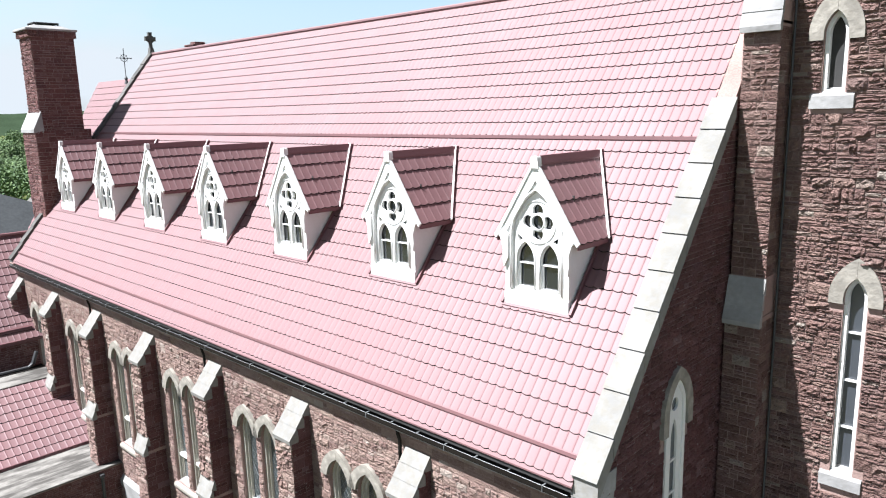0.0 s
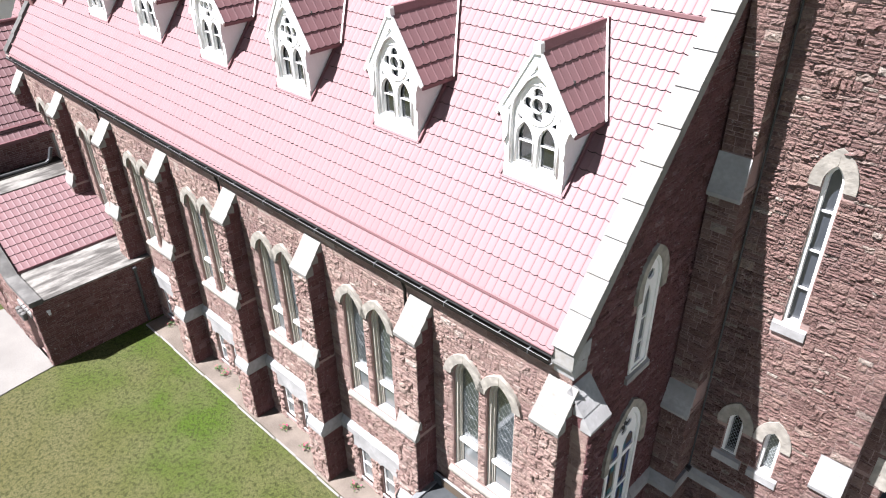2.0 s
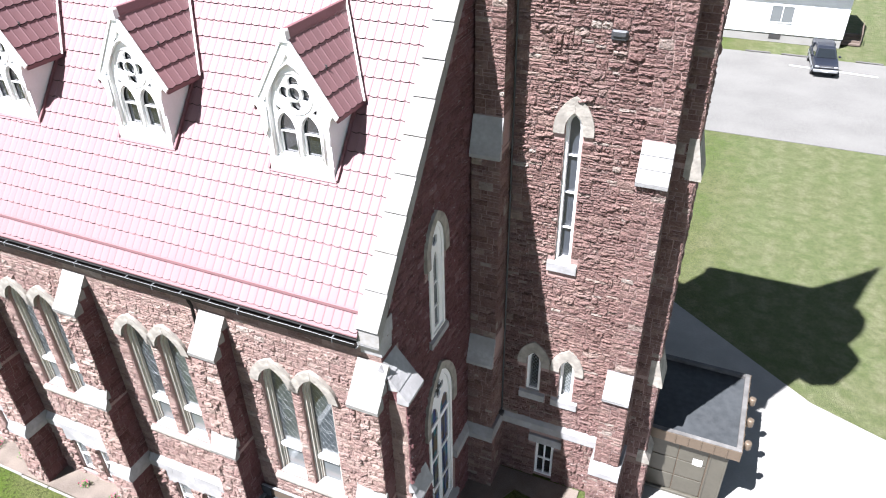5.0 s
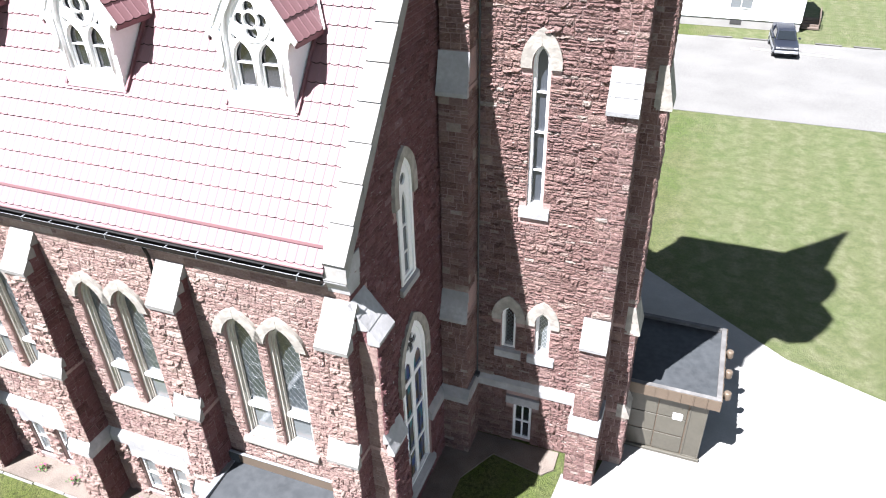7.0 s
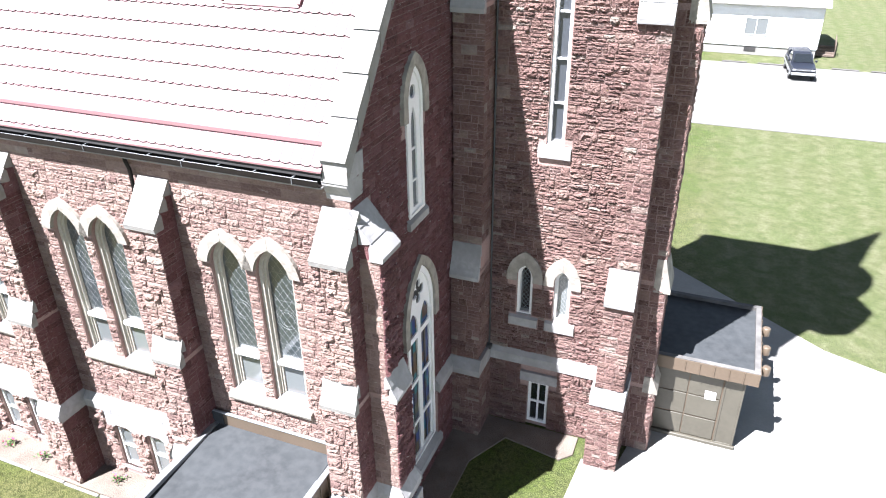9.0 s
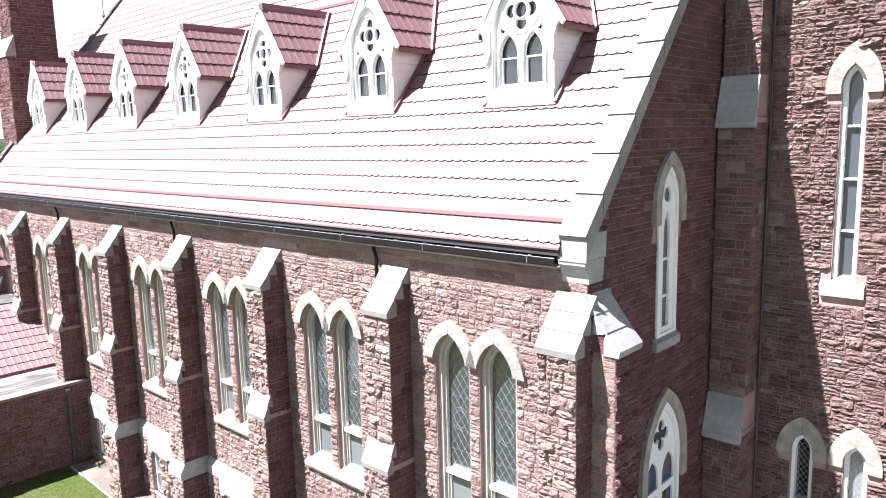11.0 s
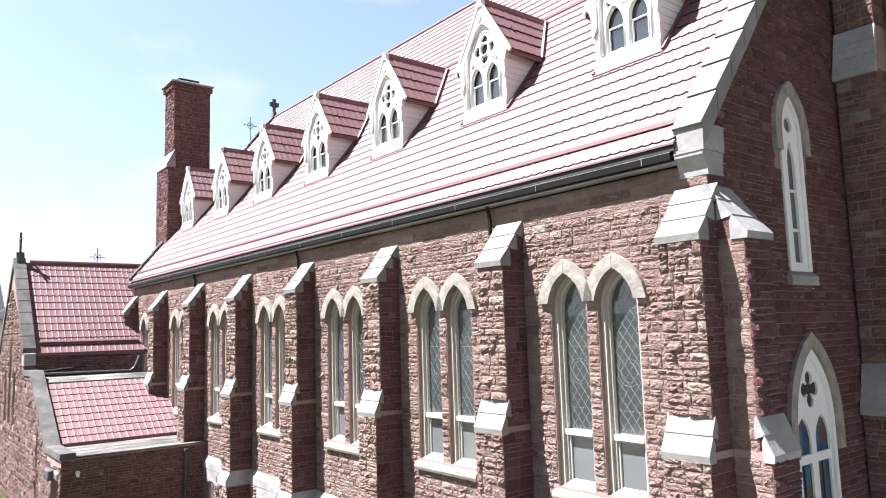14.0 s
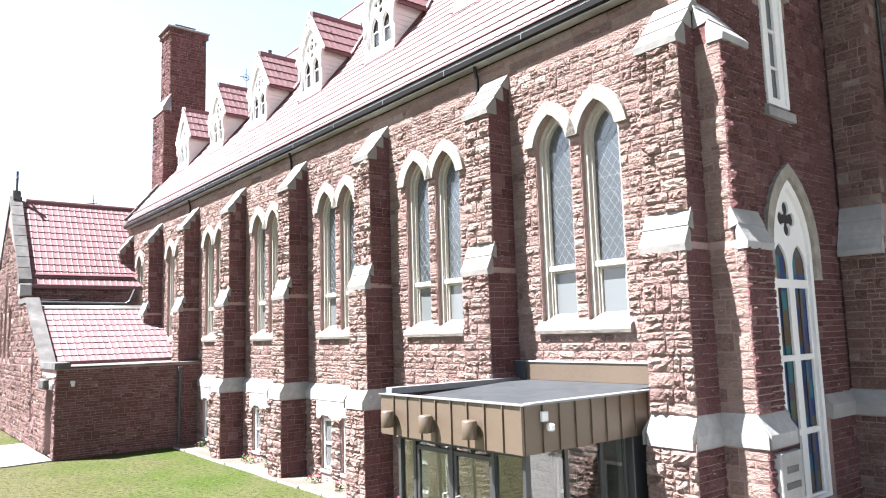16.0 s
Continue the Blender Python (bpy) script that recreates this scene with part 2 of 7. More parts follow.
M_GLASS = glass_material("leaded_glass", (0.034, 0.045, 0.049), 0.3, coat=0.8, ior=2.0)
M_DUSTY = glass_material("dusty_grey_glass", (0.048, 0.053, 0.063), 0.35, 0.1, 0.05, 0.25, 1.6)
M_DORMGLASS = glass_material("dark_window_glass", (0.014, 0.017, 0.02), 0.05, 0.1, 0.04, 1.0)
M_CLEAR = glass_material("clear_door_glass", (0.5, 0.55, 0.53), 0.0, 1.0, 0.0, 0.8, 2.0)


def stained_glass():
    m, n, l, b = material("stained_glass", 0.3, 0, 0.25)
    c, v, w = n.new("ShaderNodeTexCoord"), n.new("ShaderNodeVectorMath"), n.new("ShaderNodeTexWhiteNoise")
    v.operation = "SNAP"
    v.inputs[1].default_value = (0.5, 0.147, 0.31)
    l.new(c.outputs["Object"], v.inputs[0])
    l.new(v.outputs[0], w.inputs["Vector"])
    col = ramp(n, l, w.outputs["Value"], [(0.0, (0.02, 0.03, 0.10)), (0.25, (0.03, 0.05, 0.16)), (0.45, (0.02, 0.13, 0.15)), (0.6, (0.10, 0.085, 0.04)), (0.8, (0.09, 0.045, 0.025)), (1.0, (0.05, 0.06, 0.09))])
    l.new(col, b.inputs["Base Color"])
    return m


M_STAINED = stained_glass()


def grass_material():
    m, n, l, b = material("lawn_grass", 0.95, 0, 0.15)
    big, mid, clump, fine = noise_of(n, l, 0.17, 4, lo=0.44, hi=0.58), noise_of(n, l, 0.6, 7, lo=0.38, hi=0.6), noise_of(n, l, 5.0, 6), noise_of(n, l, 34, 6, lo=0.38, hi=0.62)
    tuft = noise_of(n, l, 8.0, 6, lo=0.36, hi=0.52)
    at, part_of, damp = n.new("ShaderNodeNewGeometry"), n.new("ShaderNodeSeparateXYZ"), n.new("ShaderNodeMapRange")
    l.new(at.outputs["Position"], part_of.inputs[0])
    l.new(part_of.outputs[1], damp.inputs[0])
    damp.inputs[1].default_value, damp.inputs[2].default_value, damp.inputs[4].default_value = -6.5, -2.2, 0.9
    lush, both = n.new("ShaderNodeMath"), n.new("ShaderNodeMath")     # greener beside the wall, in uneven patches
    lush.operation, both.operation = "MULTIPLY_ADD", "MULTIPLY"
    lush.inputs[1].default_value, lush.inputs[2].default_value = 0.9, 0.5
    l.new(big, lush.inputs[0])
    l.new(lush.outputs[0], both.inputs[0])
    l.new(damp.outputs[0], both.inputs[1])
    both.use_clamp = True
    col = mixed(n, l, both.outputs[0], (0.124, 0.112, 0.042), (0.060, 0.110, 0.004))
    col = mixed(n, l, mid, mixed(n, l, 0.55, col, (0.150, 0.134, 0.066)), col)
    col = mixed(n, l, tuft, mixed(n, l, 0.75, col, (0.022, 0.030, 0.006)), col)
    col = mixed(n, l, fine, mixed(n, l, 0.6, col, (0.016, 0.024, 0.005)), mixed(n, l, 0.25, col, (0.106, 0.100, 0.047)))
    geo, sep, far = n.new("ShaderNodeNewGeometry"), n.new("ShaderNodeSeparateXYZ"), n.new("ShaderNodeMapRange")
    l.new(geo.outputs["Position"], sep.inputs[0])
    l.new(sep.outputs[0], far.inputs[0])
    far.inputs[1].default_value, far.inputs[2].default_value, far.inputs[4].default_value = 1.0, 7.0, 0.75
    strip = n.new("ShaderNodeTexWave")       # mown strips
    strip.inputs["Scale"].default_value, strip.inputs["Distortion"].default_value, strip.inputs["Detail Scale"].default_value = 0.22, 1.5, 0.6
    l.new(geo.outputs["Position"], strip.inputs["Vector"])
    patch = noise_of(n, l, 1.6, 7, lo=0.4, hi=0.58)
    mown = mixed(n, l, patch, (0.112, 0.126, 0.060), mixed(n, l, strip.outputs["Fac"], (0.144, 0.152, 0.082), (0.186, 0.180, 0.112)))
    mown = mixed(n, l, clump, mixed(n, l, 0.35, mown, (0.050, 0.066, 0.018)), mown)
    mown = mixed(n, l, fine, mixed(n, l, 0.4, mown, (0.040, 0.052, 0.016)), mown)
    col = mixed(n, l, far.outputs[0], col, mown)
    l.new(col, b.inputs["Base Color"])
    bump(n, l, b, fine, 0.8, 0.04)
    return m


M_GRASS = grass_material()


def leaf_material(name, a, c):
    m, n, l, b = material(name, 0.7, 0, 0.3)
    l.new(mixed(n, l, random_each(n, l), a, c), b.inputs["Base Color"])
    return m


M_LEAF = leaf_material("tree_leaves", (0.035, 0.07, 0.02), (0.09, 0.14, 0.04))
M_BARK = plain("bark", (0.12, 0.09, 0.07), 0.95, 20, 0.4, relief=0.8)

# ---------------------------------------------------------------- mesh tools


class Geo:
    """Collects vertices and faces for one mesh."""

    def __init__(self):
        self.v, self.f = [], []

    def add(self, verts, faces):
        k = len(self.v)
        self.v.extend(tuple(p) for p in verts)
        self.f.extend(tuple(i + k for i in q) for q in faces)
        return self

    def box(self, x0, x1, y0, y1, z0, z1, c=0.0, m=None):
        """A box with its edges cut off by c."""
        ctr, h = ((x0 + x1) / 2, (y0 + y1) / 2, (z0 + z1) / 2), (abs(x1 - x0) / 2, abs(y1 - y0) / 2, abs(z1 - z0) / 2)
        if c <= 0:
            vs = [Vector((ctr[0] + sx * h[0], ctr[1] + sy * h[1], ctr[2] + sz * h[2])) for sx in (-1, 1) for sy in (-1, 1) for sz in (-1, 1)]
            fs = [(0, 1, 3, 2), (4, 6, 7, 5), (0, 4, 5, 1), (2, 3, 7, 6), (0, 2, 6, 4), (1, 5, 7, 3)]
        else:
            c = min(c, min(h) * 0.9)
            vs, idx = [], {}
            for s in [(a, b, d) for a in (-1, 1) for b in (-1, 1) for d in (-1, 1)]:
                for ax in range(3):
                    idx[s, ax] = len(vs)
                    vs.append(Vector([ctr[i] + s[i] * (h[i] - (0 if i == ax else c)) for i in range(3)]))
            fs = []
            for ax in range(3):
                o1, o2 = (ax + 1) % 3, (ax + 2) % 3
                for sg in (-1, 1):
                    q = []
                    for a, b in ((-1, -1), (1, -1), (1, 1), (-1, 1)):
                        s = [0, 0, 0]
                        s[ax], s[o1], s[o2] = sg, a, b
                        q.append(idx[tuple(s), ax])
                    fs.append(tuple(q if sg > 0 else q[::-1]))
                for a in (-1, 1):
                    for b in (-1, 1):
                        s0, s1 = [0, 0, 0], [0, 0, 0]
                        s0[o1], s0[o2], s0[ax] = a, b, -1
                        s1[o1], s1[o2], s1[ax] = a, b, 1
                        q = [idx[tuple(s0), o1], idx[tuple(s1), o1], idx[tuple(s1), o2], idx[tuple(s0), o2]]
                        fs.append(tuple(q if a * b < 0 else q[::-1]))
            for s in [(a, b, d) for a in (-1, 1) for b in (-1, 1) for d in (-1, 1)]:
                q = [idx[s, 0], idx[s, 1], idx[s, 2]]
                fs.append(tuple(q if s[0] * s[1] * s[2] > 0 else q[::-1]))
        if m:
            vs = [m @ p for p in vs]
        return self.add(vs, fs)

    def plate(self, outer, holes, n0, n1, place):
        """A flat plate of outline outer with holes, from depth n0 to n1; place maps (u, v, n) to a point."""
        from_loops = [list(outer)] + [list(h) for h in holes]
        flat = [p for loop in from_loops for p in loop]
        tris = tess([[Vector((u, v, 0)) for u, v in loop] for loop in from_loops])
        k = len(flat)
        vs = [place(u, v, n0) for u, v in flat] + [place(u, v, n1) for u, v in flat]
        fs = [tuple(t) for t in tris] + [tuple(i + k for i in reversed(t)) for t in tris]
        at = 0
        for loop in from_loops:
            q = len(loop)
            fs += [(at + i, at + (i + 1) % q, at + (i + 1) % q + k, at + i + k) for i in range(q)]
            at += q
        return self.add(vs, fs)

    def tube(self, pts, r, sides=8, cap=True, close=False):
        pts = [Vector(p) for p in pts]
        rings, q = [], len(pts)
        rr = r if isinstance(r, (list, tuple)) else [r] * q
        side = None
        for i, p in enumerate(pts):
            d = (pts[(i + 1) % q] - pts[i - 1]) if close else (pts[min(i + 1, q - 1)] - pts[max(i - 1, 0)])
            d.normalize()
            if side is None:
                side = d.orthogonal().normalized()
            side = (side - d * side.dot(d)).normalized()
            up = d.cross(side)
            rings.append([p + (side * math.cos(a) + up * math.sin(a)) * rr[i] for a in [2 * math.pi * k / sides for k in range(sides)]])
        vs = [p for ring in rings for p in ring]
        fs = []
        for i in range(q if close else q - 1):
            j = (i + 1) % q
            fs += [(i * sides + k, i * sides + (k + 1) % sides, j * sides + (k + 1) % sides, j * sides + k) for k in range(sides)]
        if cap and not close:
            fs += [tuple(range(sides))[::-1], tuple((q - 1) * sides + k for k in range(sides))]
        return self.add(vs, fs)

    def lathe(self, profile, centre=(0, 0, 0), sides=20):
        """profile: (radius, height) pairs, turned round the upright."""
        cx, cy, cz = centre
        vs = [(cx + r * math.cos(2 * math.pi * k / sides), cy + r * math.sin(2 * math.pi * k / sides), cz + h) for r, h in profile for k in range(sides)]
        fs = [(i * sides + k, i * sides + (k + 1) % sides, (i + 1) * sides + (k + 1) % sides, (i + 1) * sides + k) for i in range(len(profile) - 1) for k in range(sides)]
        fs += [tuple(range(sides))[::-1], tuple((len(profile) - 1) * sides + k for k in range(sides))]
        return self.add(vs, fs)

    def mesh(self, name, mat, smooth=False):
        me = bpy.data.meshes.new(name)
        me.from_pydata(self.v, [], self.f)
        me.materials.append(mat)
        if len(self.f) < 6000:
            bm = bmesh.new()
            bm.from_mesh(me)
            bmesh.ops.recalc_face_normals(bm, faces=bm.faces)
            bm.to_mesh(me)
            bm.free()
        if smooth:
            me.polygons.foreach_set("use_smooth", [True] * len(me.polygons))
        me.update()
        return me


def tess(loops):
    """Triangles of an outline with holes, as indices into the joined loops."""
    import mathutils
    flat = [p.to_2d() for loop in loops for p in loop]
    edges, at = [], 0
    for loop in loops:
        edges += [(at + i, at + (i + 1) % len(loop)) for i in range(len(loop))]
        at += len(loop)
    _, _, faces, origin, _, _ = mathutils.geometry.delaunay_2d_cdt(flat, edges, [], 0, 1e-6)

    def inside(p, loop):
        hit = False
        for a, b in zip(loop, loop[1:] + loop[:1]):
            if (a.y > p.y) != (b.y > p.y) and p.x < (b.x - a.x) * (p.y - a.y) / (b.y - a.y) + a.x:
                hit = not hit
        return hit

    out = []
    for f in faces:
        t = tuple(origin[i][0] for i in f)
        c = sum((flat[i] for i in t), Vector((0, 0))) / len(t)
        if inside(c, loops[0]) and not any(inside(c, h) for h in loops[1:]):
            out.append(t)
    return out


def part(name, geo, mat, parent=None, label="", smooth=False, loc=None):
    ob = new(name, geo.mesh(name, mat, smooth) if isinstance(geo, Geo) else geo)
    if parent:
        ob.parent = parent
    if loc:
        ob.location = loc
    return tagged(ob, label)


def thing(name, label, category, group="", kind="", loc=(0, 0, 0), turn=0):
    ob = new(name)
    ob.empty_display_size = 0.2
    ob.matrix_basis = pose(*loc, 0, 0, turn)
    return tagged(ob, label, category, group, kind)


def flat_y(u, v, n):
    """Upright plate facing -y: n is depth into the wall."""
    return (u, n, v)


def flat_x(u, v, n):
    """Upright plate facing +x: u runs along y, n is depth into the wall."""
    return (-n, u, v)


def pointed(w, z0, zs, rise, n=9, cx=0.0):
    """Outline of a pointed opening: half width w, sill z0, springing zs."""
    c = (rise * rise - w * w) / (2 * w)
    a1 = math.atan2(rise, c)
    r = c + w
    left = [(cx + c - r * math.cos(a1 * k / n), zs + r * math.sin(a1 * k / n)) for k in range(n + 1)]
    right = [(2 * cx - u, v) for u, v in left[-2::-1]]
    return [(cx - w, z0)] + left + right + [(cx + w, z0)]


def arc_half(w, zs, rise, z):
    """Half width of a pointed arch at height z."""
    if z <= zs:
        return w
    if z >= zs + rise:
        return 0.0
    c = (rise * rise - w * w) / (2 * w)
    return max(0.0, math.sqrt(max(0, (c + w) ** 2 - (z - zs) ** 2)) - c)


def circle(cx, cz, r, n=20):
    return [(cx + r * math.cos(2 * math.pi * k / n), cz + r * math.sin(2 * math.pi * k / n)) for k in range(n)]


# ---------------------------------------------------------------- masonry
STONE_RNG = random.Random(5)


def rock(seed):
    """One rock-faced stone of unit size: x -.5...5, z -.5...5, face towards -y."""
    rng = random.Random(seed)
    nx, nz = 7, 5
    g = Geo()
    xs, zs = [-0.5, -0.36, -0.18, 0.0, 0.18, 0.36, 0.5], [-0.5, -0.28, 0.0, 0.28, 0.5]
    vs = []
    lean, tip = rng.uniform(-0.3, 0.3), rng.uniform(-0.35, 0.35)
    for j, z in enumerate(zs):
        for i, x in enumerate(xs):
            edge = i in (0, nx - 1) or j in (0, nz - 1)
            d = rng.uniform(0.22, 0.5) if edge else rng.uniform(0.35, 1.1) + lean * x + tip * z
            jx, jz = (0, 0) if edge else (rng.uniform(-0.06, 0.06), rng.uniform(-0.09, 0.09))
            vs.append((x + jx, -d, z + jz))
    fs = [(j * nx + i, j * nx + i + 1, (j + 1) * nx + i + 1, (j + 1) * nx + i) for j in range(nz - 1) for i in range(nx - 1)]
    rim = [i for i in range(nx)] + [j * nx + nx - 1 for j in range(1, nz)] + [(nz - 1) * nx + i for i in range(nx - 2, -1, -1)] + [j * nx for j in range(nz - 2, 0, -1)]
    base = len(vs)
    vs += [(vs[i][0], 0.25, vs[i][2]) for i in rim]
    q = len(rim)
    fs += [(rim[k], base + k, base + (k + 1) % q, rim[(k + 1) % q]) for k in range(q)]
    return vs, fs


ROCKS = [rock(40 + k) for k in range(20)]
ROCK_NP = [(np.array(v), f) for v, f in ROCKS]
ROCK_MESH = {}


def rock_mesh(k, mat):
    if (k, mat.name) not in ROCK_MESH:
        me = bpy.data.meshes.new("stone")
        me.from_pydata(ROCKS[k][0], [], ROCKS[k][1])
        me.materials.append(mat)
        ROCK_MESH[k, mat.name] = me
    return ROCK_MESH[k, mat.name]


def free_spans(u0, u1, blocked):
    spans = [(u0, u1)]
    for a, b in blocked:
        out = []
        for p, q in spans:
            if b <= p or a >= q:
                out.append((p, q))
            else:
                if a > p:
                    out.append((p, a))
                if b < q:
                    out.append((b, q))
        spans = out
    return spans


def snecked(u0, u1, v0, v1, blocked=None, course=0.25, rng=STONE_RNG, long=0.28):
    """Random coursed rubble: rectangles (ua, ub, va, vb)."""
    out, v = [], v0
    while v < v1 - 0.02:
        h = min(course * rng.choice((0.6, 0.8, 0.95, 1.1)), v1 - v)
        if v1 - v - h < 0.1:
            h = v1 - v
        for a, b in free_spans(u0, u1, blocked(v, v + h) if blocked else []):
            u = a
            while u < b - 1e-3:
                w = min(long * rng.uniform(0.55, 1.6), b - u)
                if b - u - w < 0.14:
                    w = b - u
                mode = rng.random()
                if h < 0.15 or mode < 0.58 or w < 0.16:
                    out.append((u, u + w, v, v + h))
                elif mode < 0.92:
                    s = h * rng.uniform(0.38, 0.62)
                    for p, q in ((v, v + s), (v + s, v + h)):
                        cut = u + w * rng.uniform(0.3, 0.7)
                        if w > 0.3 and rng.random() < 0.85:
                            out += [(u, cut, p, q), (cut, u + w, p, q)]
                        else:
                            out.append((u, u + w, p, q))
                else:
                    k = 2
                    out += [(u, u + w, v + h * i / k, v + h * (i + 1) / k) for i in range(k)]
                u += w
        v += h
    return out


def laminated(u0, u1, v0, v1, blocked=None, rng=STONE_RNG):
    """Thin-bedded rubble: layers of long flat stones, with a squarer block here and there."""
    out, v = [], v0
    while v < v1 - 0.02:
        h = min(rng.choice((0.15, 0.19, 0.23, 0.27)), v1 - v)
        if v1 - v - h < 0.08:
            h = v1 - v
        for a, b in free_spans(u0, u1, blocked(v, v + h) if blocked else []):
            u = a
            while u < b - 1e-3:
                block = rng.random() < 0.24
                w = min(rng.uniform(0.16, 0.42) if block else rng.uniform(0.3, 0.95), b - u)
                if b - u - w < 0.12:
                    w = b - u
                if block:
                    out.append((u, u + w, v, v + h))
                else:
                    cuts = [0.0, rng.uniform(0.4, 0.6), 1.0] if h < 0.2 or rng.random() < 0.4 else [0.0, rng.uniform(0.28, 0.36), rng.uniform(0.62, 0.72), 1.0]
                    for p, q in zip(cuts[:-1], cuts[1:]):
                        c = u
                        while c < u + w - 1e-3:
                            d = min(rng.uniform(0.14, 0.5), u + w - c)
                            if u + w - c - d < 0.1:
                                d = u + w - c
                            out.append((c, c + d, v + h * p, v + h * q))
                            c += d
                u += w
        v += h
    return out


class Masonry:
    """Rubble faces of one piece of building; the stones nearest to a spot become parts of their own."""

    def __init__(self, mat=M_STONE_SHADED):
        self.items, self.mat = [], mat

    def face(self, rects, place, depth=0.05, joint=0.021, rng=STONE_RNG):
        o = np.array(place(0, 0, 0), float)
        eu, ev, en = (np.array(place(1, 0, 0)) - o, np.array(place(0, 1, 0)) - o, np.array(place(0, 0, 1)) - o)
        for ua, ub, va, vb in rects:
            w, h = ub - ua - joint, vb - va - joint
            if w < 0.03 or h < 0.03:
                continue
            c = o + eu * (ua + ub) / 2 + ev * (va + vb) / 2
            d = depth * rng.uniform(0.45, 1.25) * min(1.0, 0.45 + h * 3.2)
            k, mir = rng.randrange(len(ROCKS)), rng.choice((-1, 1))
            self.items.append((c, np.stack([eu * w * mir, en * d, ev * h], 1), k))
        return self

    def build(self, owner, spot=None, count=300, name="stone"):
        items = self.items
        if spot is not None:
            items = sorted(items, key=lambda i: float(np.sum((i[0] - np.array(spot)) ** 2)))
            for c, m, k in items[:count]:
                ob = new(name, rock_mesh(k, self.mat))
                ob.parent = owner
                ob.matrix_basis = Matrix(((*m[0], c[0]), (*m[1], c[1]), (*m[2], c[2]), (0, 0, 0, 1)))
            items = items[count:]
        if items:
            vs, fs, k0 = [], [], 0
            for c, m, k in items:
                rv, rf = ROCK_NP[k]
                vs.append(rv @ m.T + c)
                fs.extend(tuple(i + k0 for i in f) for f in rf)
                k0 += len(rv)
            me = bpy.data.meshes.new("stonework")
            me.from_pydata(np.concatenate(vs).tolist(), [], fs)
            me.materials.append(self.mat)
            ob = new("stonework", me)
            ob.parent = owner
            tagged(ob, kind="stuff")


def south(y):
    return lambda u, v, n: (u, y + n, v)


def east(x):
    """Face towards +x; u along +y."""
    return lambda u, v, n: (x - n, u, v)


def west(x):
    return lambda u, v, n: (x + n, u, v)

# ---------------------------------------------------------------- plan
WALL_Y = 0.45          # face of the nave wall
GABLE_X = -0.53        # face of the gable wall
FAR_X = -31.3          # far end of the nave
EAVE_Y, RIDGE_Y = 0.235, 7.8
TILE_Y = 0.30          # foot of the lowest course of tiles
PITCH = 1.25
BUTT_X = [-0.72, -4.88, -9.12, -13.32, -17.65, -22.0, -26.4, -30.8]
BAY_X = [-2.905, -7.115, -11.28, -15.66, -20.03, -24.37, -28.7]
DORMER_X = [-3.04 - 4.26 * k for k in range(7)]
LANCET = 0.545         # half distance of the two lancets of a bay


def roof_z(y):
    return 11.82 + PITCH * (y - 2.0)


# ---------------------------------------------------------------- ground
g = Geo()
R = 2500.0
g.add([(-R, -R, -0.02), (R, -R, -0.02), (R, R, -0.02), (-R, R, -0.02)], [(0, 1, 2, 3)])
tagged(part("ground", g, M_GRASS), "mown lawn, green with dry yellowish patches", "lawn", kind="structure")


def paving(name, outline, z, mat, label, category, thick=0.08):
    g = Geo()
    g.plate(outline, [], z, z - thick, lambda u, v, n: (u, v, n))
    return tagged(part(name, g, mat), label, category, kind="structure")


paving("pavement", [(3.08, 3.1), (3.25, 5.15), (4.2, 5.4), (4.5, 7.0), (3.3, 16.6), (3.3, 17.75), (4.6, 16.7), (9.66, 12.8), (12.1, 11.86), (16.0, 10.4), (16.0, 0.5), (9.0, -6.0), (2.2, -6.0), (-0.4, -4.5), (-0.4, -1.4), (2.6, 1.0)], 0.02, M_CONCRETE,
       "pale sunlit concrete path beside the tower", "path")
paving("pavement", [(-21.4, -4.3), (-21.2, -6.2), (-20.2, -12), (-19, -30), (-27, -30), (-27, -4.3)], 0.02, M_PATH, "pale concrete path beside the annex", "path")
paving("road", [(-60, 35.7), (60, 35.7), (60, 52.5), (-60, 52.5)], 0.015, M_ASPHALT, "worn pale grey asphalt car park", "car park")
paving("flower_bed", [(-21.2, 0.5), (-4.5, 0.5), (-4.5, -0.52), (-21.2, -0.52)], 0.03, M_EARTH, "narrow dry earth flower bed along the church wall", "flower bed", 0.06)
paving("flower_bed", [(-0.6, 1.2), (-0.6, 5.9), (3.0, 5.9), (3.0, 5.2), (2.7, 4.9), (1.1, 5.2), (0.45, 4.0), (0.4, 1.2)], 0.03, M_EARTH, "bare earth bed in the corner by the tower", "flower bed", 0.06)
g = Geo()
for k in range(14):
    g.box(-21.2 + k * 1.2 + 0.02, -21.2 + (k + 1) * 1.2 - 0.02, -0.6 + 0.02 * math.sin(k * 1.7), -0.54 + 0.02 * math.sin(k * 1.7), -0.05, 0.04, 0.012)
tagged(part("kerb", g, M_CONCRETE), "low pale concrete edging of the flower bed", "edging", kind="structure")

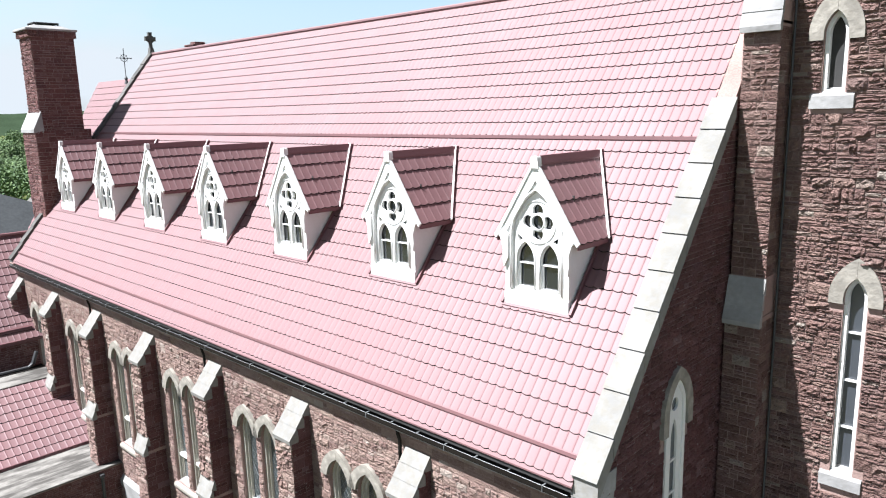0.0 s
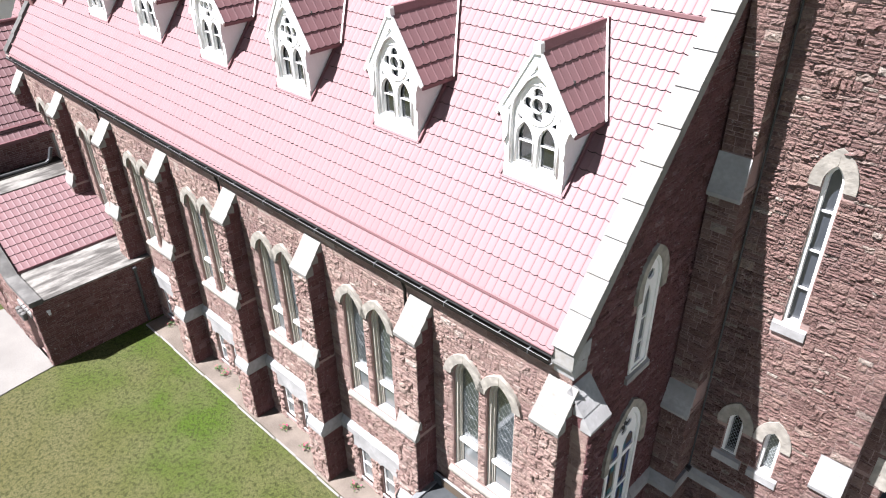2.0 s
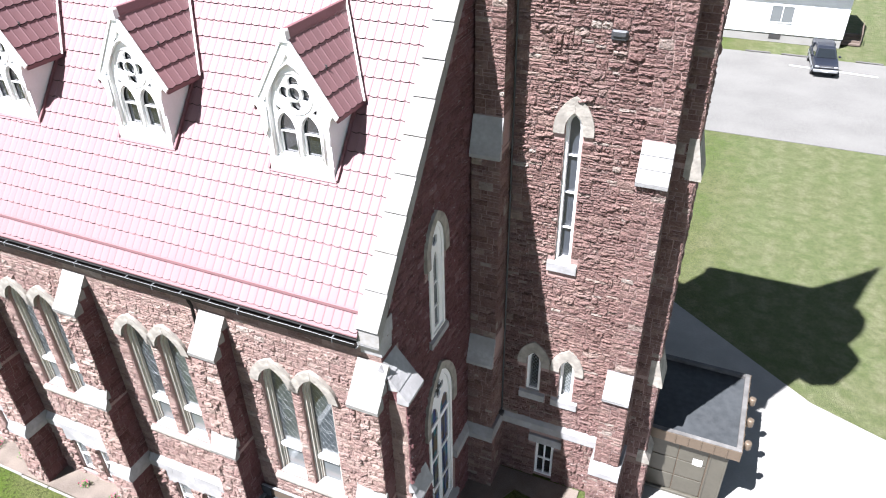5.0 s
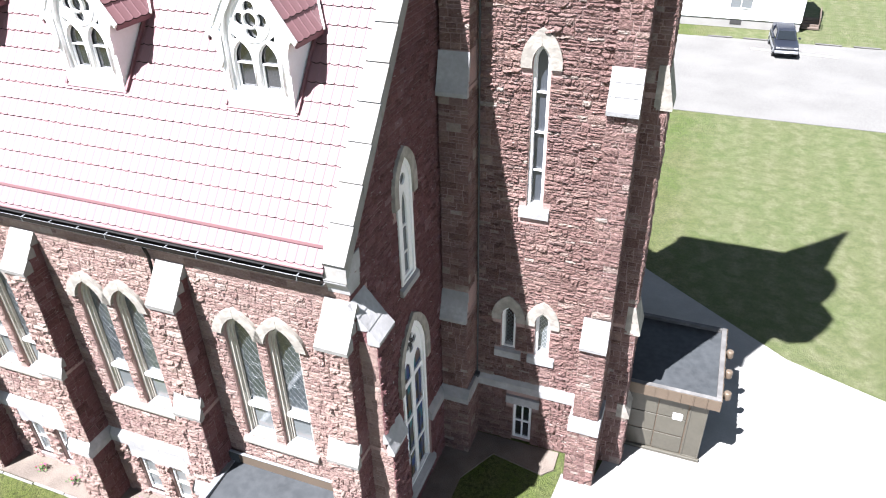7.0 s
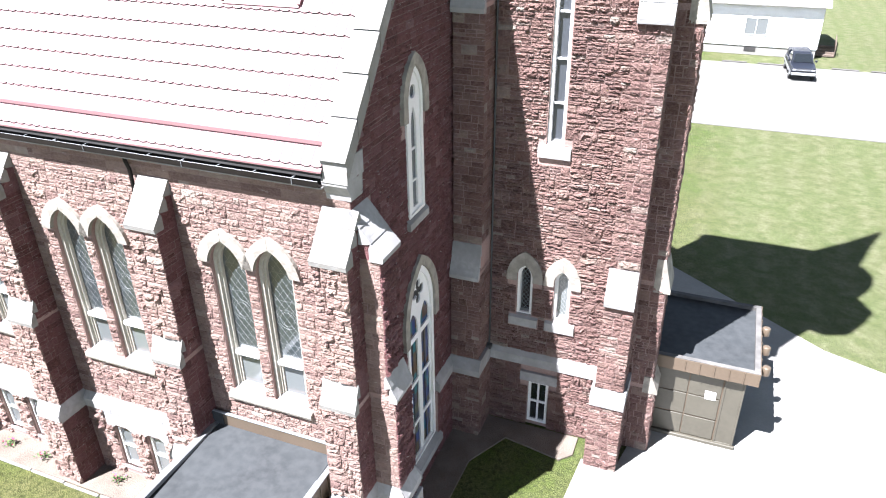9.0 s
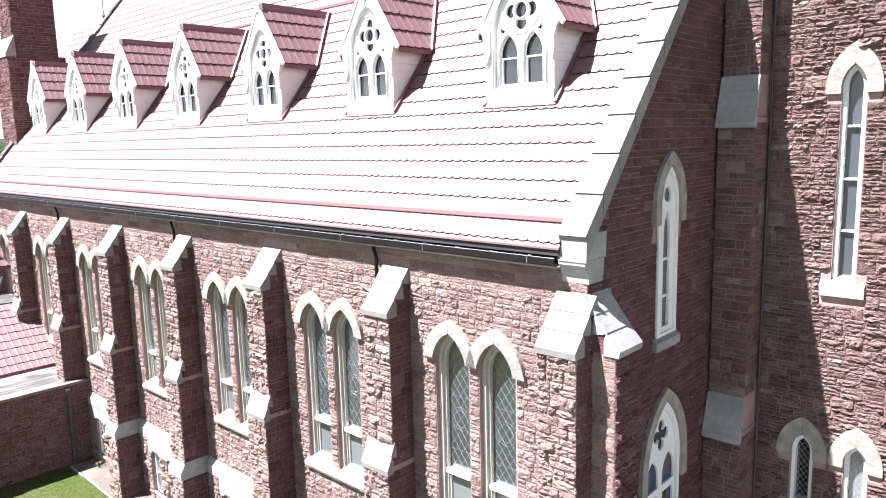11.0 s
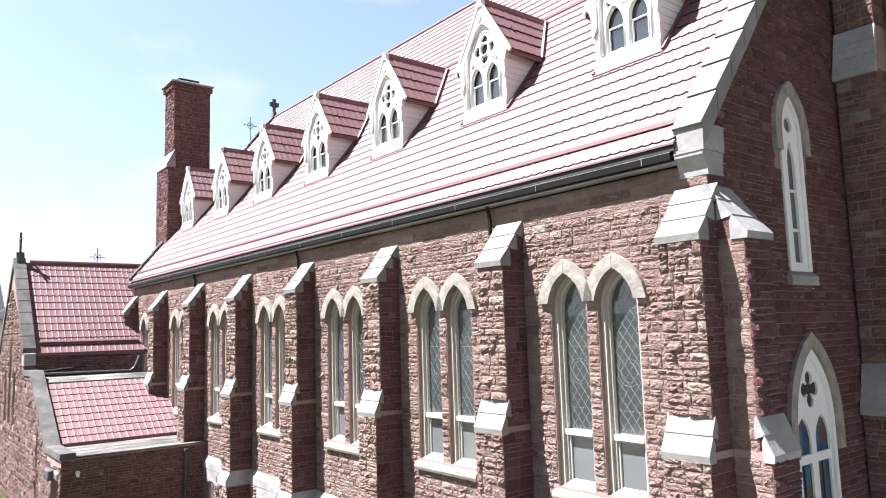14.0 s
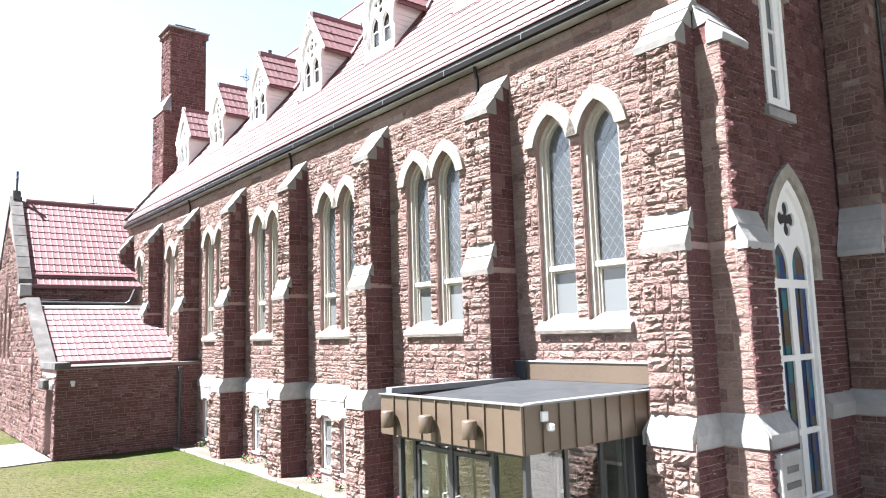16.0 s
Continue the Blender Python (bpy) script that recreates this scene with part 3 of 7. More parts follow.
# ---------------------------------------------------------------- nave wall
lancets = [c + s * LANCET for c in BAY_X for s in (-1, 1)]
cellar = [c + s * 0.52 for c in BAY_X[:5] for s in (-1, 1)]
L_W, L_SILL, L_SPRING, L_RISE = 0.42, 3.95, 7.12, 0.66
H_W, H_SPRING, H_RISE = 0.66, 7.12, 0.92
core = Geo()
core.plate([(FAR_X, 0), (GABLE_X - 0.05, 0), (GABLE_X - 0.05, 9.2), (FAR_X, 9.2)], [pointed(L_W, L_SILL, L_SPRING, L_RISE, cx=x) for x in lancets] +
           [[(x - 0.27, 0.3), (x - 0.27, 1.62), (x + 0.27, 1.62), (x + 0.27, 0.3)] for x in cellar], WALL_Y, WALL_Y + 0.55, flat_y)
wall_south = tagged(part("wall_south", core, M_MORTAR), "long nave wall of rock-faced red sandstone rubble", "wall", kind="structure")
plinth = Geo()
plinth.plate([(FAR_X, -0.1), (GABLE_X - 0.05, -0.1), (GABLE_X - 0.05, 2.12), (FAR_X, 2.12)],
             [[(x - 0.27, 0.3), (x - 0.27, 1.62), (x + 0.27, 1.62), (x + 0.27, 0.3)] for x in cellar], WALL_Y - 0.1, WALL_Y - 0.001, flat_y)
part("plinth", plinth, M_MORTAR, wall_south)


def nave_blocked(va, vb):
    out = []
    for x in BUTT_X:
        out.append((x - 0.36, x + 0.36))
    for x in lancets:
        if vb > L_SILL and va < L_SPRING + 0.02:
            out.append((x - L_W - 0.005, x + L_W + 0.005))
        if vb > L_SPRING + 0.12 and va < H_SPRING + H_RISE - 0.03:
            w = max(arc_half(H_W, H_SPRING, H_RISE, max(vb, H_SPRING)) - 0.02, arc_half(L_W, L_SPRING, L_RISE, max(va, L_SPRING)))
            out.append((x - w, x + w))
    for c in BAY_X:
        if va > 3.6 and va < L_SILL - 0.02:
            out.append((c - 1.1, c + 1.1))
    return out


def plinth_blocked(va, vb):
    out = [(x - 0.45, x + 0.45) for x in BUTT_X]
    for x in cellar:
        if vb > 0.2 and va < 1.62:
            out.append((x - 0.28, x + 0.28))
    for c in BAY_X[:5]:
        if va > 1.55:
            out.append((c - 1.0, c + 1.0))
    return out


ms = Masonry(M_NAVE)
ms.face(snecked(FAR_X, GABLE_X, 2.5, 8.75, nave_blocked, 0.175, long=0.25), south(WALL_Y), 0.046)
ms.face(snecked(FAR_X, GABLE_X, 8.75, 9.27, lambda a, b: [], 0.21, long=0.6), south(WALL_Y), 0.022, 0.012)
ms.face(snecked(FAR_X, GABLE_X, 0.0, 2.1, plinth_blocked, 0.22), south(WALL_Y - 0.1), 0.1)
NAVE_STONES = ms

# weathered band over the plinth, in lengths
for a, b in zip(BUTT_X[:-1], BUTT_X[1:]):
    lo, hi = b + 0.44, a - 0.44
    cuts = [lo + (hi - lo) * k / 4 for k in range(5)]
    for p, q in zip(cuts[:-1], cuts[1:]):
        g = Geo()
        g.plate([(WALL_Y + 0.02, 2.52), (WALL_Y - 0.02, 2.52), (WALL_Y - 0.15, 2.34), (WALL_Y - 0.15, 2.1), (WALL_Y + 0.02, 2.1)], [], p + 0.004, q - 0.004, lambda u, v, n: (n, u, v))
        part("band_stone", g, M_LIME, wall_south)
for c in BAY_X[:5]:
    g = Geo()
    g.plate([(c - 1.0, 1.62), (c - 1.0, 2.1), (c + 1.0, 2.1), (c + 1.0, 1.62), (c + 0.79, 1.62), (c + 0.7, 1.7), (c + 0.34, 1.7), (c + 0.25, 1.62), (c - 0.25, 1.62), (c - 0.34, 1.7), (c - 0.7, 1.7), (c - 0.79, 1.62)],
            [], WALL_Y - 0.14, WALL_Y + 0.05, flat_y)
    part("lintel", g, M_LIME, wall_south)


# ---------------------------------------------------------------- windows of the nave
def sash(g, x0, x1, z0, z1, y0, y1, bar):
    g.box(x0, x0 + bar, y0, y1, z0, z1, 0.006)
    g.box(x1 - bar, x1, y0, y1, z0, z1, 0.006)
    g.box(x0 + bar, x1 - bar, y0, y1, z0, z0 + bar, 0.006)
    g.box(x0 + bar, x1 - bar, y0, y1, z1 - bar, z1, 0.006)


def clip_line(p, q, inside, steps=40):
    """The stretch of a straight line that lies inside a shape."""
    run = [tuple(p[i] + (q[i] - p[i]) * k / steps for i in (0, 1)) for k in range(steps + 1)]
    keep = [s for s in run if inside(*s)]
    return (keep[0], keep[-1]) if len(keep) > 1 else None


def lancet_window(x, pair_label):
    """One tall leaded lancet: origin on the wall face below the window's middle."""
    w = thing("window", pair_label, "window", "lancet windows of the nave", "structure", (x, WALL_Y, 0))
    # hood stones, two halves and a key joint
    for s in (-1, 1):
        outer = [(s * arc_half(H_W, H_SPRING, H_RISE, z), z) for z in np.linspace(7.24, H_SPRING + H_RISE, 10)]
        inner = [(s * arc_half(L_W, L_SPRING, L_RISE, z), z) for z in np.linspace(L_SPRING + L_RISE, 7.24, 10)]
        outline = [(u - s * -0.004, v) for u, v in outer] + [(u + s * 0.004, v) for u, v in inner]
        h = Geo()
        h.plate(outline, [], -0.1, 0.12, flat_y)
        ob = part("hood_stone", h, M_ROUGHLIME, w)
    # moulded frame in two orders
    f = Geo()
    f.plate(pointed(L_W - 0.002, L_SILL, L_SPRING, L_RISE), [pointed(L_W - 0.075, L_SILL + 0.02, L_SPRING, L_RISE - 0.08)], 0.09, 0.2, flat_y)
    f.plate(pointed(L_W - 0.06, L_SILL, L_SPRING, L_RISE - 0.06), [pointed(L_W - 0.125, L_SILL + 0.05, L_SPRING, L_RISE - 0.15)], 0.155, 0.3, flat_y)
    part("window_frame", f, M_CREAM, w)
    iw, rise = L_W - 0.125, L_RISE - 0.15
    t = Geo()
    t.box(-iw - 0.01, iw + 0.01, 0.1, 0.29, 4.86, 4.96, 0.012)
    part("transom", t, M_WHITE, w)
    c = Geo()
    sash(c, -iw, iw, L_SILL + 0.04, 4.87, 0.19, 0.27, 0.045)
    part("casement", c, M_CREAM, w)
    p = Geo()
    p.box(-iw + 0.03, iw - 0.03, 0.225, 0.235, L_SILL + 0.08, 4.83)
    part("pane", p, M_PLATE, w, "pale obscured lower pane")
    p = Geo()
    p.plate(pointed(iw + 0.005, 4.95, L_SPRING, rise), [], 0.235, 0.245, flat_y)
    part("pane", p, M_GLASS, w, "leaded upper light")
    ins = lambda u, v: 4.97 < v < L_SPRING + rise and abs(u) < arc_half(iw, L_SPRING, rise, v) - 0.005
    lead = Geo()
    for s in (-1, 1):
        for k in range(-2, 16):
            z = 4.9 + k * 0.235
            got = clip_line((-iw * s, z), (iw * s, z + 0.8), ins)
            if got:
                lead.tube([(got[0][0], 0.232, got[0][1]), (got[1][0], 0.232, got[1][1])], 0.0028, 4)
    for r in (0.235, 0.17):
        lead.tube([(u, 0.232, v) for u, v in circle(0, 6.0, r, 22)], 0.0028, 4, close=True)
    for z in (5.35, 6.45, 7.1):
        lead.tube([(-iw, 0.236, z), (iw, 0.236, z)], 0.0035, 4)
    part("lead_lattice", lead, M_LEAD, w)
    return w


M_PLATE = glass_material("obscured_pane", (0.13, 0.14, 0.14), 0.2, 0.1, 0.05, 0.5)
M_LEAD = plain("pale_lead", (0.27, 0.285, 0.29), 0.5, 20, 0.1, metal=0.3, relief=0)
first = lancet_window(lancets[0], "tall leaded lancet window with pale stone hood")
for x in lancets[1:]:
    copy_thing(first, pose(x, WALL_Y, 0))

sill = thing("window_sill", "pale rough stone sill under a pair of lancets", "sill", "sills of the nave windows", "structure", (BAY_X[0], WALL_Y, 0))
g = Geo()
g.plate([(0.12, 3.94), (-0.06, 3.88), (-0.10, 3.85), (-0.11, 3.78), (-0.09, 3.72), (0.12, 3.71)], [], -1.06, 1.06, lambda u, v, n: (n, u, v))
part("ledge", g, M_ROUGHLIME, sill)
for s in (-1, 1):
    g = Geo()
    g.plate([(0.3, 4.10), (0.2, 4.07), (-0.05, 3.87), (0.3, 3.87)], [], s * LANCET - 0.41, s * LANCET + 0.41, lambda u, v, n: (n, u, v))
    part("slope", g, M_LIME, sill)
for c in BAY_X[1:]:
    copy_thing(sill, pose(c, WALL_Y, 0))


def cellar_window(x):
    w = thing("window", "small white cellar window with two panes", "window", "cellar windows of the nave", "structure", (x, WALL_Y - 0.1, 0))
    f = Geo()
    sash(f, -0.26, 0.26, 0.3, 1.61, 0.06, 0.16, 0.06)
    f.box(-0.2, 0.2, 0.07, 0.14, 0.93, 0.99, 0.006)
    part("window_frame", f, M_WHITE, w)
    for a, b in ((0.35, 0.93), (0.98, 1.56)):
        p = Geo()
        p.box(-0.21, 0.21, 0.11, 0.12, a, b)
        part("pane", p, M_PLATE, w)
    s = Geo()
    s.box(-0.3, 0.3, -0.04, 0.25, 0.2, 0.3, 0.015)
    part("window_sill", s, M_LIME, w)
    return w


first = cellar_window(cellar[0])
for x in cellar[1:]:
    copy_thing(first, pose(x, WALL_Y - 0.1, 0))


# ---------------------------------------------------------------- buttresses
def weathering(half, y_low, z_low, y_top, z_top, pieces, lip=0.06):
    """Sloping cap stones in steps; returns one Geo a stone."""
    out = []
    for k in range(pieces):
        a, b = k / pieces, (k + 1) / pieces
        ya, yb = y_low + (y_top - y_low) * a, y_low + (y_top - y_low) * b
        za, zb = z_low + (z_top - z_low) * a, z_low + (z_top - z_low) * b
        g = Geo()
        # the undercut edge of each stone laps over the one below
        if k:
            prof = [(ya - 0.014, za + 0.004), (yb, zb), (yb + 0.04, zb - 0.1), (yb + 0.04, za - 0.06), (ya + 0.05, za - 0.03)]
        else:
            prof = [(ya - 0.035, za + 0.004), (yb, zb), (yb + 0.04, zb - 0.1), (yb + 0.04, za - 0.1), (ya - 0.02, za - 0.1)]
        g.plate(prof, [], -half + 0.004 * k, half - 0.004 * k, lambda u, v, n: (n, u, v))
        out.append(g)
    return out


def buttress(x, y, turn, label, near=None, low=0.0):
    """Three stages, stepping out downwards; it faces local -y, its back on y = 0."""
    b = thing("buttress", label, "buttress", "buttresses of the church", loc=(x, y, 0), turn=turn)
    stages = [(0.345, -0.575, 5.46, 8.04), (0.365, -0.74, 2.54, 4.9), (0.40, -0.86, low, 2.08)]
    # one stone in two colours: pale for sunlit faces, darkened for shaded ones
    lit, shade = Masonry(M_NAVE), Masonry(M_STONE_SHADED)
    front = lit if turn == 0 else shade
    for half, yf, z0, z1 in stages:
        core = Geo()
        core.box(-half, half, yf, 0.02, max(0, z0 - (0.42 if z0 else 0)), z1 + 0.1)
        part("core", core, M_MORTAR, b)
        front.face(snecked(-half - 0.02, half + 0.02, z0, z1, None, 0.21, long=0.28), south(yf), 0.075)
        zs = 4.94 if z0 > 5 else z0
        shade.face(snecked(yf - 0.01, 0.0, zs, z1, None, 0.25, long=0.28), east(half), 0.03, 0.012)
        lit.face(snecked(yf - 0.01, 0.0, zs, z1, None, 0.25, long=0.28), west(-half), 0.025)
    # sloping back of the upper stages under their caps
    core = Geo()
    core.plate([(-0.585, 8.02), (0.0, 8.02), (0.0, 8.8), (-0.56, 8.06)], [], -0.35, 0.35, lambda u, v, n: (n, u, v))
    part("core", core, M_STONE_SHADED, b)
    # the shaded corner's caps are coloured paler to make up for their shade
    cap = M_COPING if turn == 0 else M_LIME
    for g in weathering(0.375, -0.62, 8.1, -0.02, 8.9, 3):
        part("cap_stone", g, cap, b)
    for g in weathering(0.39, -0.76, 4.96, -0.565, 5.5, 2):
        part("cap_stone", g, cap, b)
    g = Geo()
    g.plate([(-0.90, 2.1), (-0.90, 2.28), (-0.73, 2.55), (0.0, 2.55), (0.0, 2.1)], [], -0.37, 0.37, lambda u, v, n: (n, u, v))
    for s in (-1, 1):
        g.add([(s * 0.372, -0.73, 2.55), (s * 0.372, 0.0, 2.55), (s * 0.44, 0.0, 2.28), (s * 0.44, -0.90, 2.28), (s * 0.44, 0, 2.1), (s * 0.44, -0.90, 2.1), (s * 0.36, -0.73, 2.1), (s * 0.36, 0, 2.1)],
              [(0, 1, 2, 3), (3, 2, 4, 5), (0, 3, 5, 6), (1, 7, 4, 2), (5, 4, 7, 6), (0, 6, 7, 1)])
    part("band_stone", g, M_LIME, b)
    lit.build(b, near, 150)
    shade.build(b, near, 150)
    return b


BUTTRESS_LABEL = "stepped red sandstone buttress with pale sloping cap stones"
plain_one = buttress(BUTT_X[3], WALL_Y, 0, BUTTRESS_LABEL)
for x in BUTT_X[4:]:
    copy_thing(plain_one, pose(x, WALL_Y, 0))
buttress(BUTT_X[2], WALL_Y, 0, BUTTRESS_LABEL, (0, -0.6, 7))
buttress(BUTT_X[1], WALL_Y, 0, BUTTRESS_LABEL, (0, -0.6, 7))
buttress(BUTT_X[0], WALL_Y, 0, "corner buttress of rock-faced red sandstone with pale caps", (0, -0.6, 7))
side_buttress = buttress(GABLE_X, 0.68, 90, "shaded corner buttress of red sandstone on the gable end", (0, -0.6, 7))
# worn inscribed stone in its plinth
g = Geo()
g.box(-0.3, 0.3, -0.975, -0.85, 1.3, 2.04, 0.012)
part("inscribed_stone", g, M_LIME, side_buttress, "pale inscribed corner stone")
for k, (w, z) in enumerate(((0.16, 1.76), (0.2, 1.55))):
    g = Geo()
    g.box(-w, w, -0.985, -0.972, z, z + 0.09, 0.004)
    part("inscription", g, M_OLDCON, side_buttress, "weathered raised lettering")

# ---------------------------------------------------------------- gable wall and its windows
g = Geo()
up_win = pointed(0.40, 7.62, 10.1, 0.72, cx=3.2)
low_win = pointed(0.74, 0.75, 5.05, 1.3, cx=3.22)
top = [(y, roof_z(y) + 0.02) for y in (0.47, RIDGE_Y, 15.13)]
top[2] = (15.13, roof_z(0.47))
g.plate([(0.45, 0), (15.15, 0), top[2], top[1], top[0], (0.45, 9.2)], [up_win, low_win], 0.0, 0.45, lambda u, v, n: (GABLE_X - n, u, v))
wall_east = tagged(part("wall_east", g, M_MORTAR), "shaded gable wall of red sandstone rubble", "wall", kind="structure")


def gable_blocked(va, vb):
    out = [(0.46, 1.2)] if va < 8.8 else []
    if va > 9.2:
        out.append((-1, 2.0 + (vb - 11.82) / PITCH + 0.1))
    if vb > 7.5 and va < 10.15:
        out.append((2.79, 3.61))
    if vb > 9.5 and va < 11.05:
        w = max(arc_half(0.62, 10.1, 0.96, max(vb, 10.1)) - 0.02, arc_half(0.4, 10.1, 0.72, max(va, 10.1)))
        out.append((3.2 - w, 3.2 + w))
    if vb > 0.7 and va < 5.1:
        out.append((2.47, 3.97))
    if vb > 4.6 and va < 6.6:
        w = max(arc_half(0.96, 5.05, 1.55, max(vb, 5.05)) - 0.02, arc_half(0.74, 5.05, 1.3, max(va, 5.05)))
        out.append((3.22 - w, 3.22 + w))
    return out


# this darker stone puts the gable's shade into its colour
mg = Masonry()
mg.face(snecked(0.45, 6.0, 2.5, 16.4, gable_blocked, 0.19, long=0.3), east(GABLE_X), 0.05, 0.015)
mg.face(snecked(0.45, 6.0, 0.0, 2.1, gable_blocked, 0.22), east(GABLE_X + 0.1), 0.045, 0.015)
GABLE_STONES = mg
for a, b in ((1.24, 2.43), (4.01, 5.15)):
    g = Geo()
    g.plate([(GABLE_X - 0.02, 2.52), (GABLE_X + 0.02, 2.52), (GABLE_X + 0.15, 2.34), (GABLE_X + 0.15, 2.1), (GABLE_X - 0.02, 2.1)], [], a, b, lambda u, v, n: (u, n, v))
    part("band_stone", g, M_LIME, wall_east)
g = Geo()
for a, b, z in ((0.45, 2.48, 2.12), (2.48, 3.96, 0.75), (3.96, 5.15, 2.12)):
    g.box(GABLE_X + 0.001, GABLE_X + 0.1, a, b, -0.1, z)
part("plinth", g, M_MORTAR, wall_east)


def hood(owner, cy, w_in, spring, rise_in, w_out, rise_out, z_low, place, proud=0.1):
    for s in (-1, 1):
        outer = [(cy + s * arc_half(w_out, spring, rise_out, z), z) for z in np.linspace(z_low, spring + rise_out, 12)]
        inner = [(cy + s * arc_half(w_in, spring, rise_in, z) + s * 0.003, z) for z in np.linspace(spring + rise_in, z_low, 12)]
        h = Geo()
        h.plate(outer + inner, [], -proud, 0.12, place)
        part("hood_stone", h, M_ROUGHLIME, owner)


gab = lambda u, v, n: (GABLE_X - n, u, v)
w = thing("window", "narrow white gable lancet with traceried head", "window", kind="structure")
hood(w, 3.2, 0.40, 10.1, 0.72, 0.62, 0.96, 9.75, gab)
f = Geo()
f.plate(pointed(0.398, 7.64, 10.1, 0.715, cx=3.2), [pointed(0.13, 7.8, 9.55, 0.42, cx=3.2), circle(3.2, 10.27, 0.14, 16)], -0.01, 0.04, gab)
part("window_frame", f, M_WHITE, w)
f = Geo()
f.plate(pointed(0.398, 7.64, 10.1, 0.715, cx=3.2), [pointed(0.31, 7.7, 10.1, 0.6, cx=3.2)], -0.05, 0.02, gab)
for z in (8.35, 9.05):
    f.box(GABLE_X - 0.045, GABLE_X - 0.01, 3.07, 3.33, z, z + 0.05)
part("moulding", f, M_WHITE, w)
p = Geo()
p.plate(pointed(0.38, 7.7, 10.1, 0.68, cx=3.2), [], 0.045, 0.055, gab)
part("pane", p, M_GLASS, w)
s = Geo()
s.plate([(GABLE_X - 0.1, 7.72), (GABLE_X + 0.1, 7.56), (GABLE_X + 0.1, 7.4), (GABLE_X - 0.1, 7.4)], [], 2.7, 3.7, lambda u, v, n: (u, n, v))
part("window_sill", s, M_LIME, w)

w = thing("window", "tall white traceried gable window with stained glass", "window", kind="structure")
hood(w, 3.22, 0.74, 5.05, 1.3, 0.96, 1.55, 4.55, gab)
f = Geo()
foil = [(3.22 + (0.11 + 0.2 * abs(math.cos(2 * a)) ** 0.6) * math.cos(a), 5.62 + (0.11 + 0.2 * abs(math.cos(2 * a)) ** 0.6) * math.sin(a)) for a in (2 * math.pi * k / 40 for k in range(40))]
f.plate(pointed(0.738, 0.77, 5.05, 1.295, cx=3.22),
        [pointed(0.255, 4.55, 4.75, 0.42, cx=3.22 + s * 0.34) for s in (-1, 1)] + [foil] +
        [[(3.22 + s * 0.34 - 0.235, z0), (3.22 + s * 0.34 + 0.235, z0), (3.22 + s * 0.34 + 0.235, z1), (3.22 + s * 0.34 - 0.235, z1)] for s in (-1, 1) for z0, z1 in ((0.9, 1.9), (2.0, 3.15), (3.25, 4.4))],
        0.02, 0.06, gab)
part("tracery", f, M_WHITE, w)
f = Geo()
f.plate(pointed(0.738, 0.77, 5.05, 1.295, cx=3.22), [pointed(0.63, 0.86, 5.05, 1.12, cx=3.22)], -0.04, 0.05, gab)
part("window_frame", f, M_WHITE, w)
f = Geo()
for s in (-1, 1):
    f.box(GABLE_X - 0.066, GABLE_X - 0.05, 3.22 + s * 0.34 - 0.012, 3.22 + s * 0.34 + 0.012, 0.9, 4.4)
part("glazing_bar", f, M_FRAME, w)
p = Geo()
p.plate(pointed(0.72, 0.8, 5.05, 1.27, cx=3.22), [], 0.07, 0.08, gab)
part("pane", p, M_STAINED, w)
p = Geo()
p.plate(circle(3.22, 5.62, 0.34, 20), [], 0.061, 0.068, gab)
part("pane", p, M_DARKIN, w, "dark light behind the quatrefoil")
s = Geo()
s.plate([(GABLE_X - 0.1, 0.9), (GABLE_X + 0.2, 0.7), (GABLE_X + 0.2, 0.5), (GABLE_X - 0.1, 0.5)], [], 2.37, 4.07, lambda u, v, n: (u, n, v))
part("window_sill", s, M_LIME, w)

# ---------------------------------------------------------------- the other walls of the nave
g = Geo()
g.box(FAR_X, GABLE_X - 0.46, 15.15, 15.6, 0, 9.2)
tagged(part("wall_north", g, M_MORTAR), "far nave wall of red sandstone", "wall", kind="structure")
g = Geo()
g.plate([(0.46, 0), (15.14, 0), (15.4, roof_z(0.2)), (RIDGE_Y, roof_z(RIDGE_Y)), (0.2, roof_z(0.2)), (0.46, 9.0)], [], 0.0, 0.45, lambda u, v, n: (FAR_X + n, u, v))
tagged(part("wall_west", g, M_MORTAR), "far gable wall of red sandstone", "wall", kind="structure")
g = Geo()
g.box(FAR_X, GABLE_X - 0.5, 0.5, 15.1, -0.05, 0.0)
tagged(part("floor", g, M_DARKIN), "dark church floor", "floor", kind="structure")

# ---------------------------------------------------------------- tiled roofs
WAVE = 0.208


def tile_verts(width, expo, rib=0.012):
    """One wave of a course: a shallow pan between two ribs, a lip at its foot and a dark strip for the shaded gap under
    the lip.
    """
    ts = (0.0, 0.028, 0.065, 0.2, 0.5, 0.8, 0.935, 0.972, 1.0)
    vs, n = [], len(ts) - 1
    for row in range(6):
        for t in ts:
            pan, belly = (1 - math.sin(math.pi * t)) ** 6, -0.03 * math.sin(math.pi * t)
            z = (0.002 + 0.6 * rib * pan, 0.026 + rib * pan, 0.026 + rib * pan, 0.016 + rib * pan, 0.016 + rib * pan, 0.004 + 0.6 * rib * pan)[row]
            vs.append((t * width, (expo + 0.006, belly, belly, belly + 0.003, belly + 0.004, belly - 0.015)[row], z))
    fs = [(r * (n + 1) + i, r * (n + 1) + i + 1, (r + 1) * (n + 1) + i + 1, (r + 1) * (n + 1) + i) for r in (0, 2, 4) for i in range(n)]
    return vs, fs


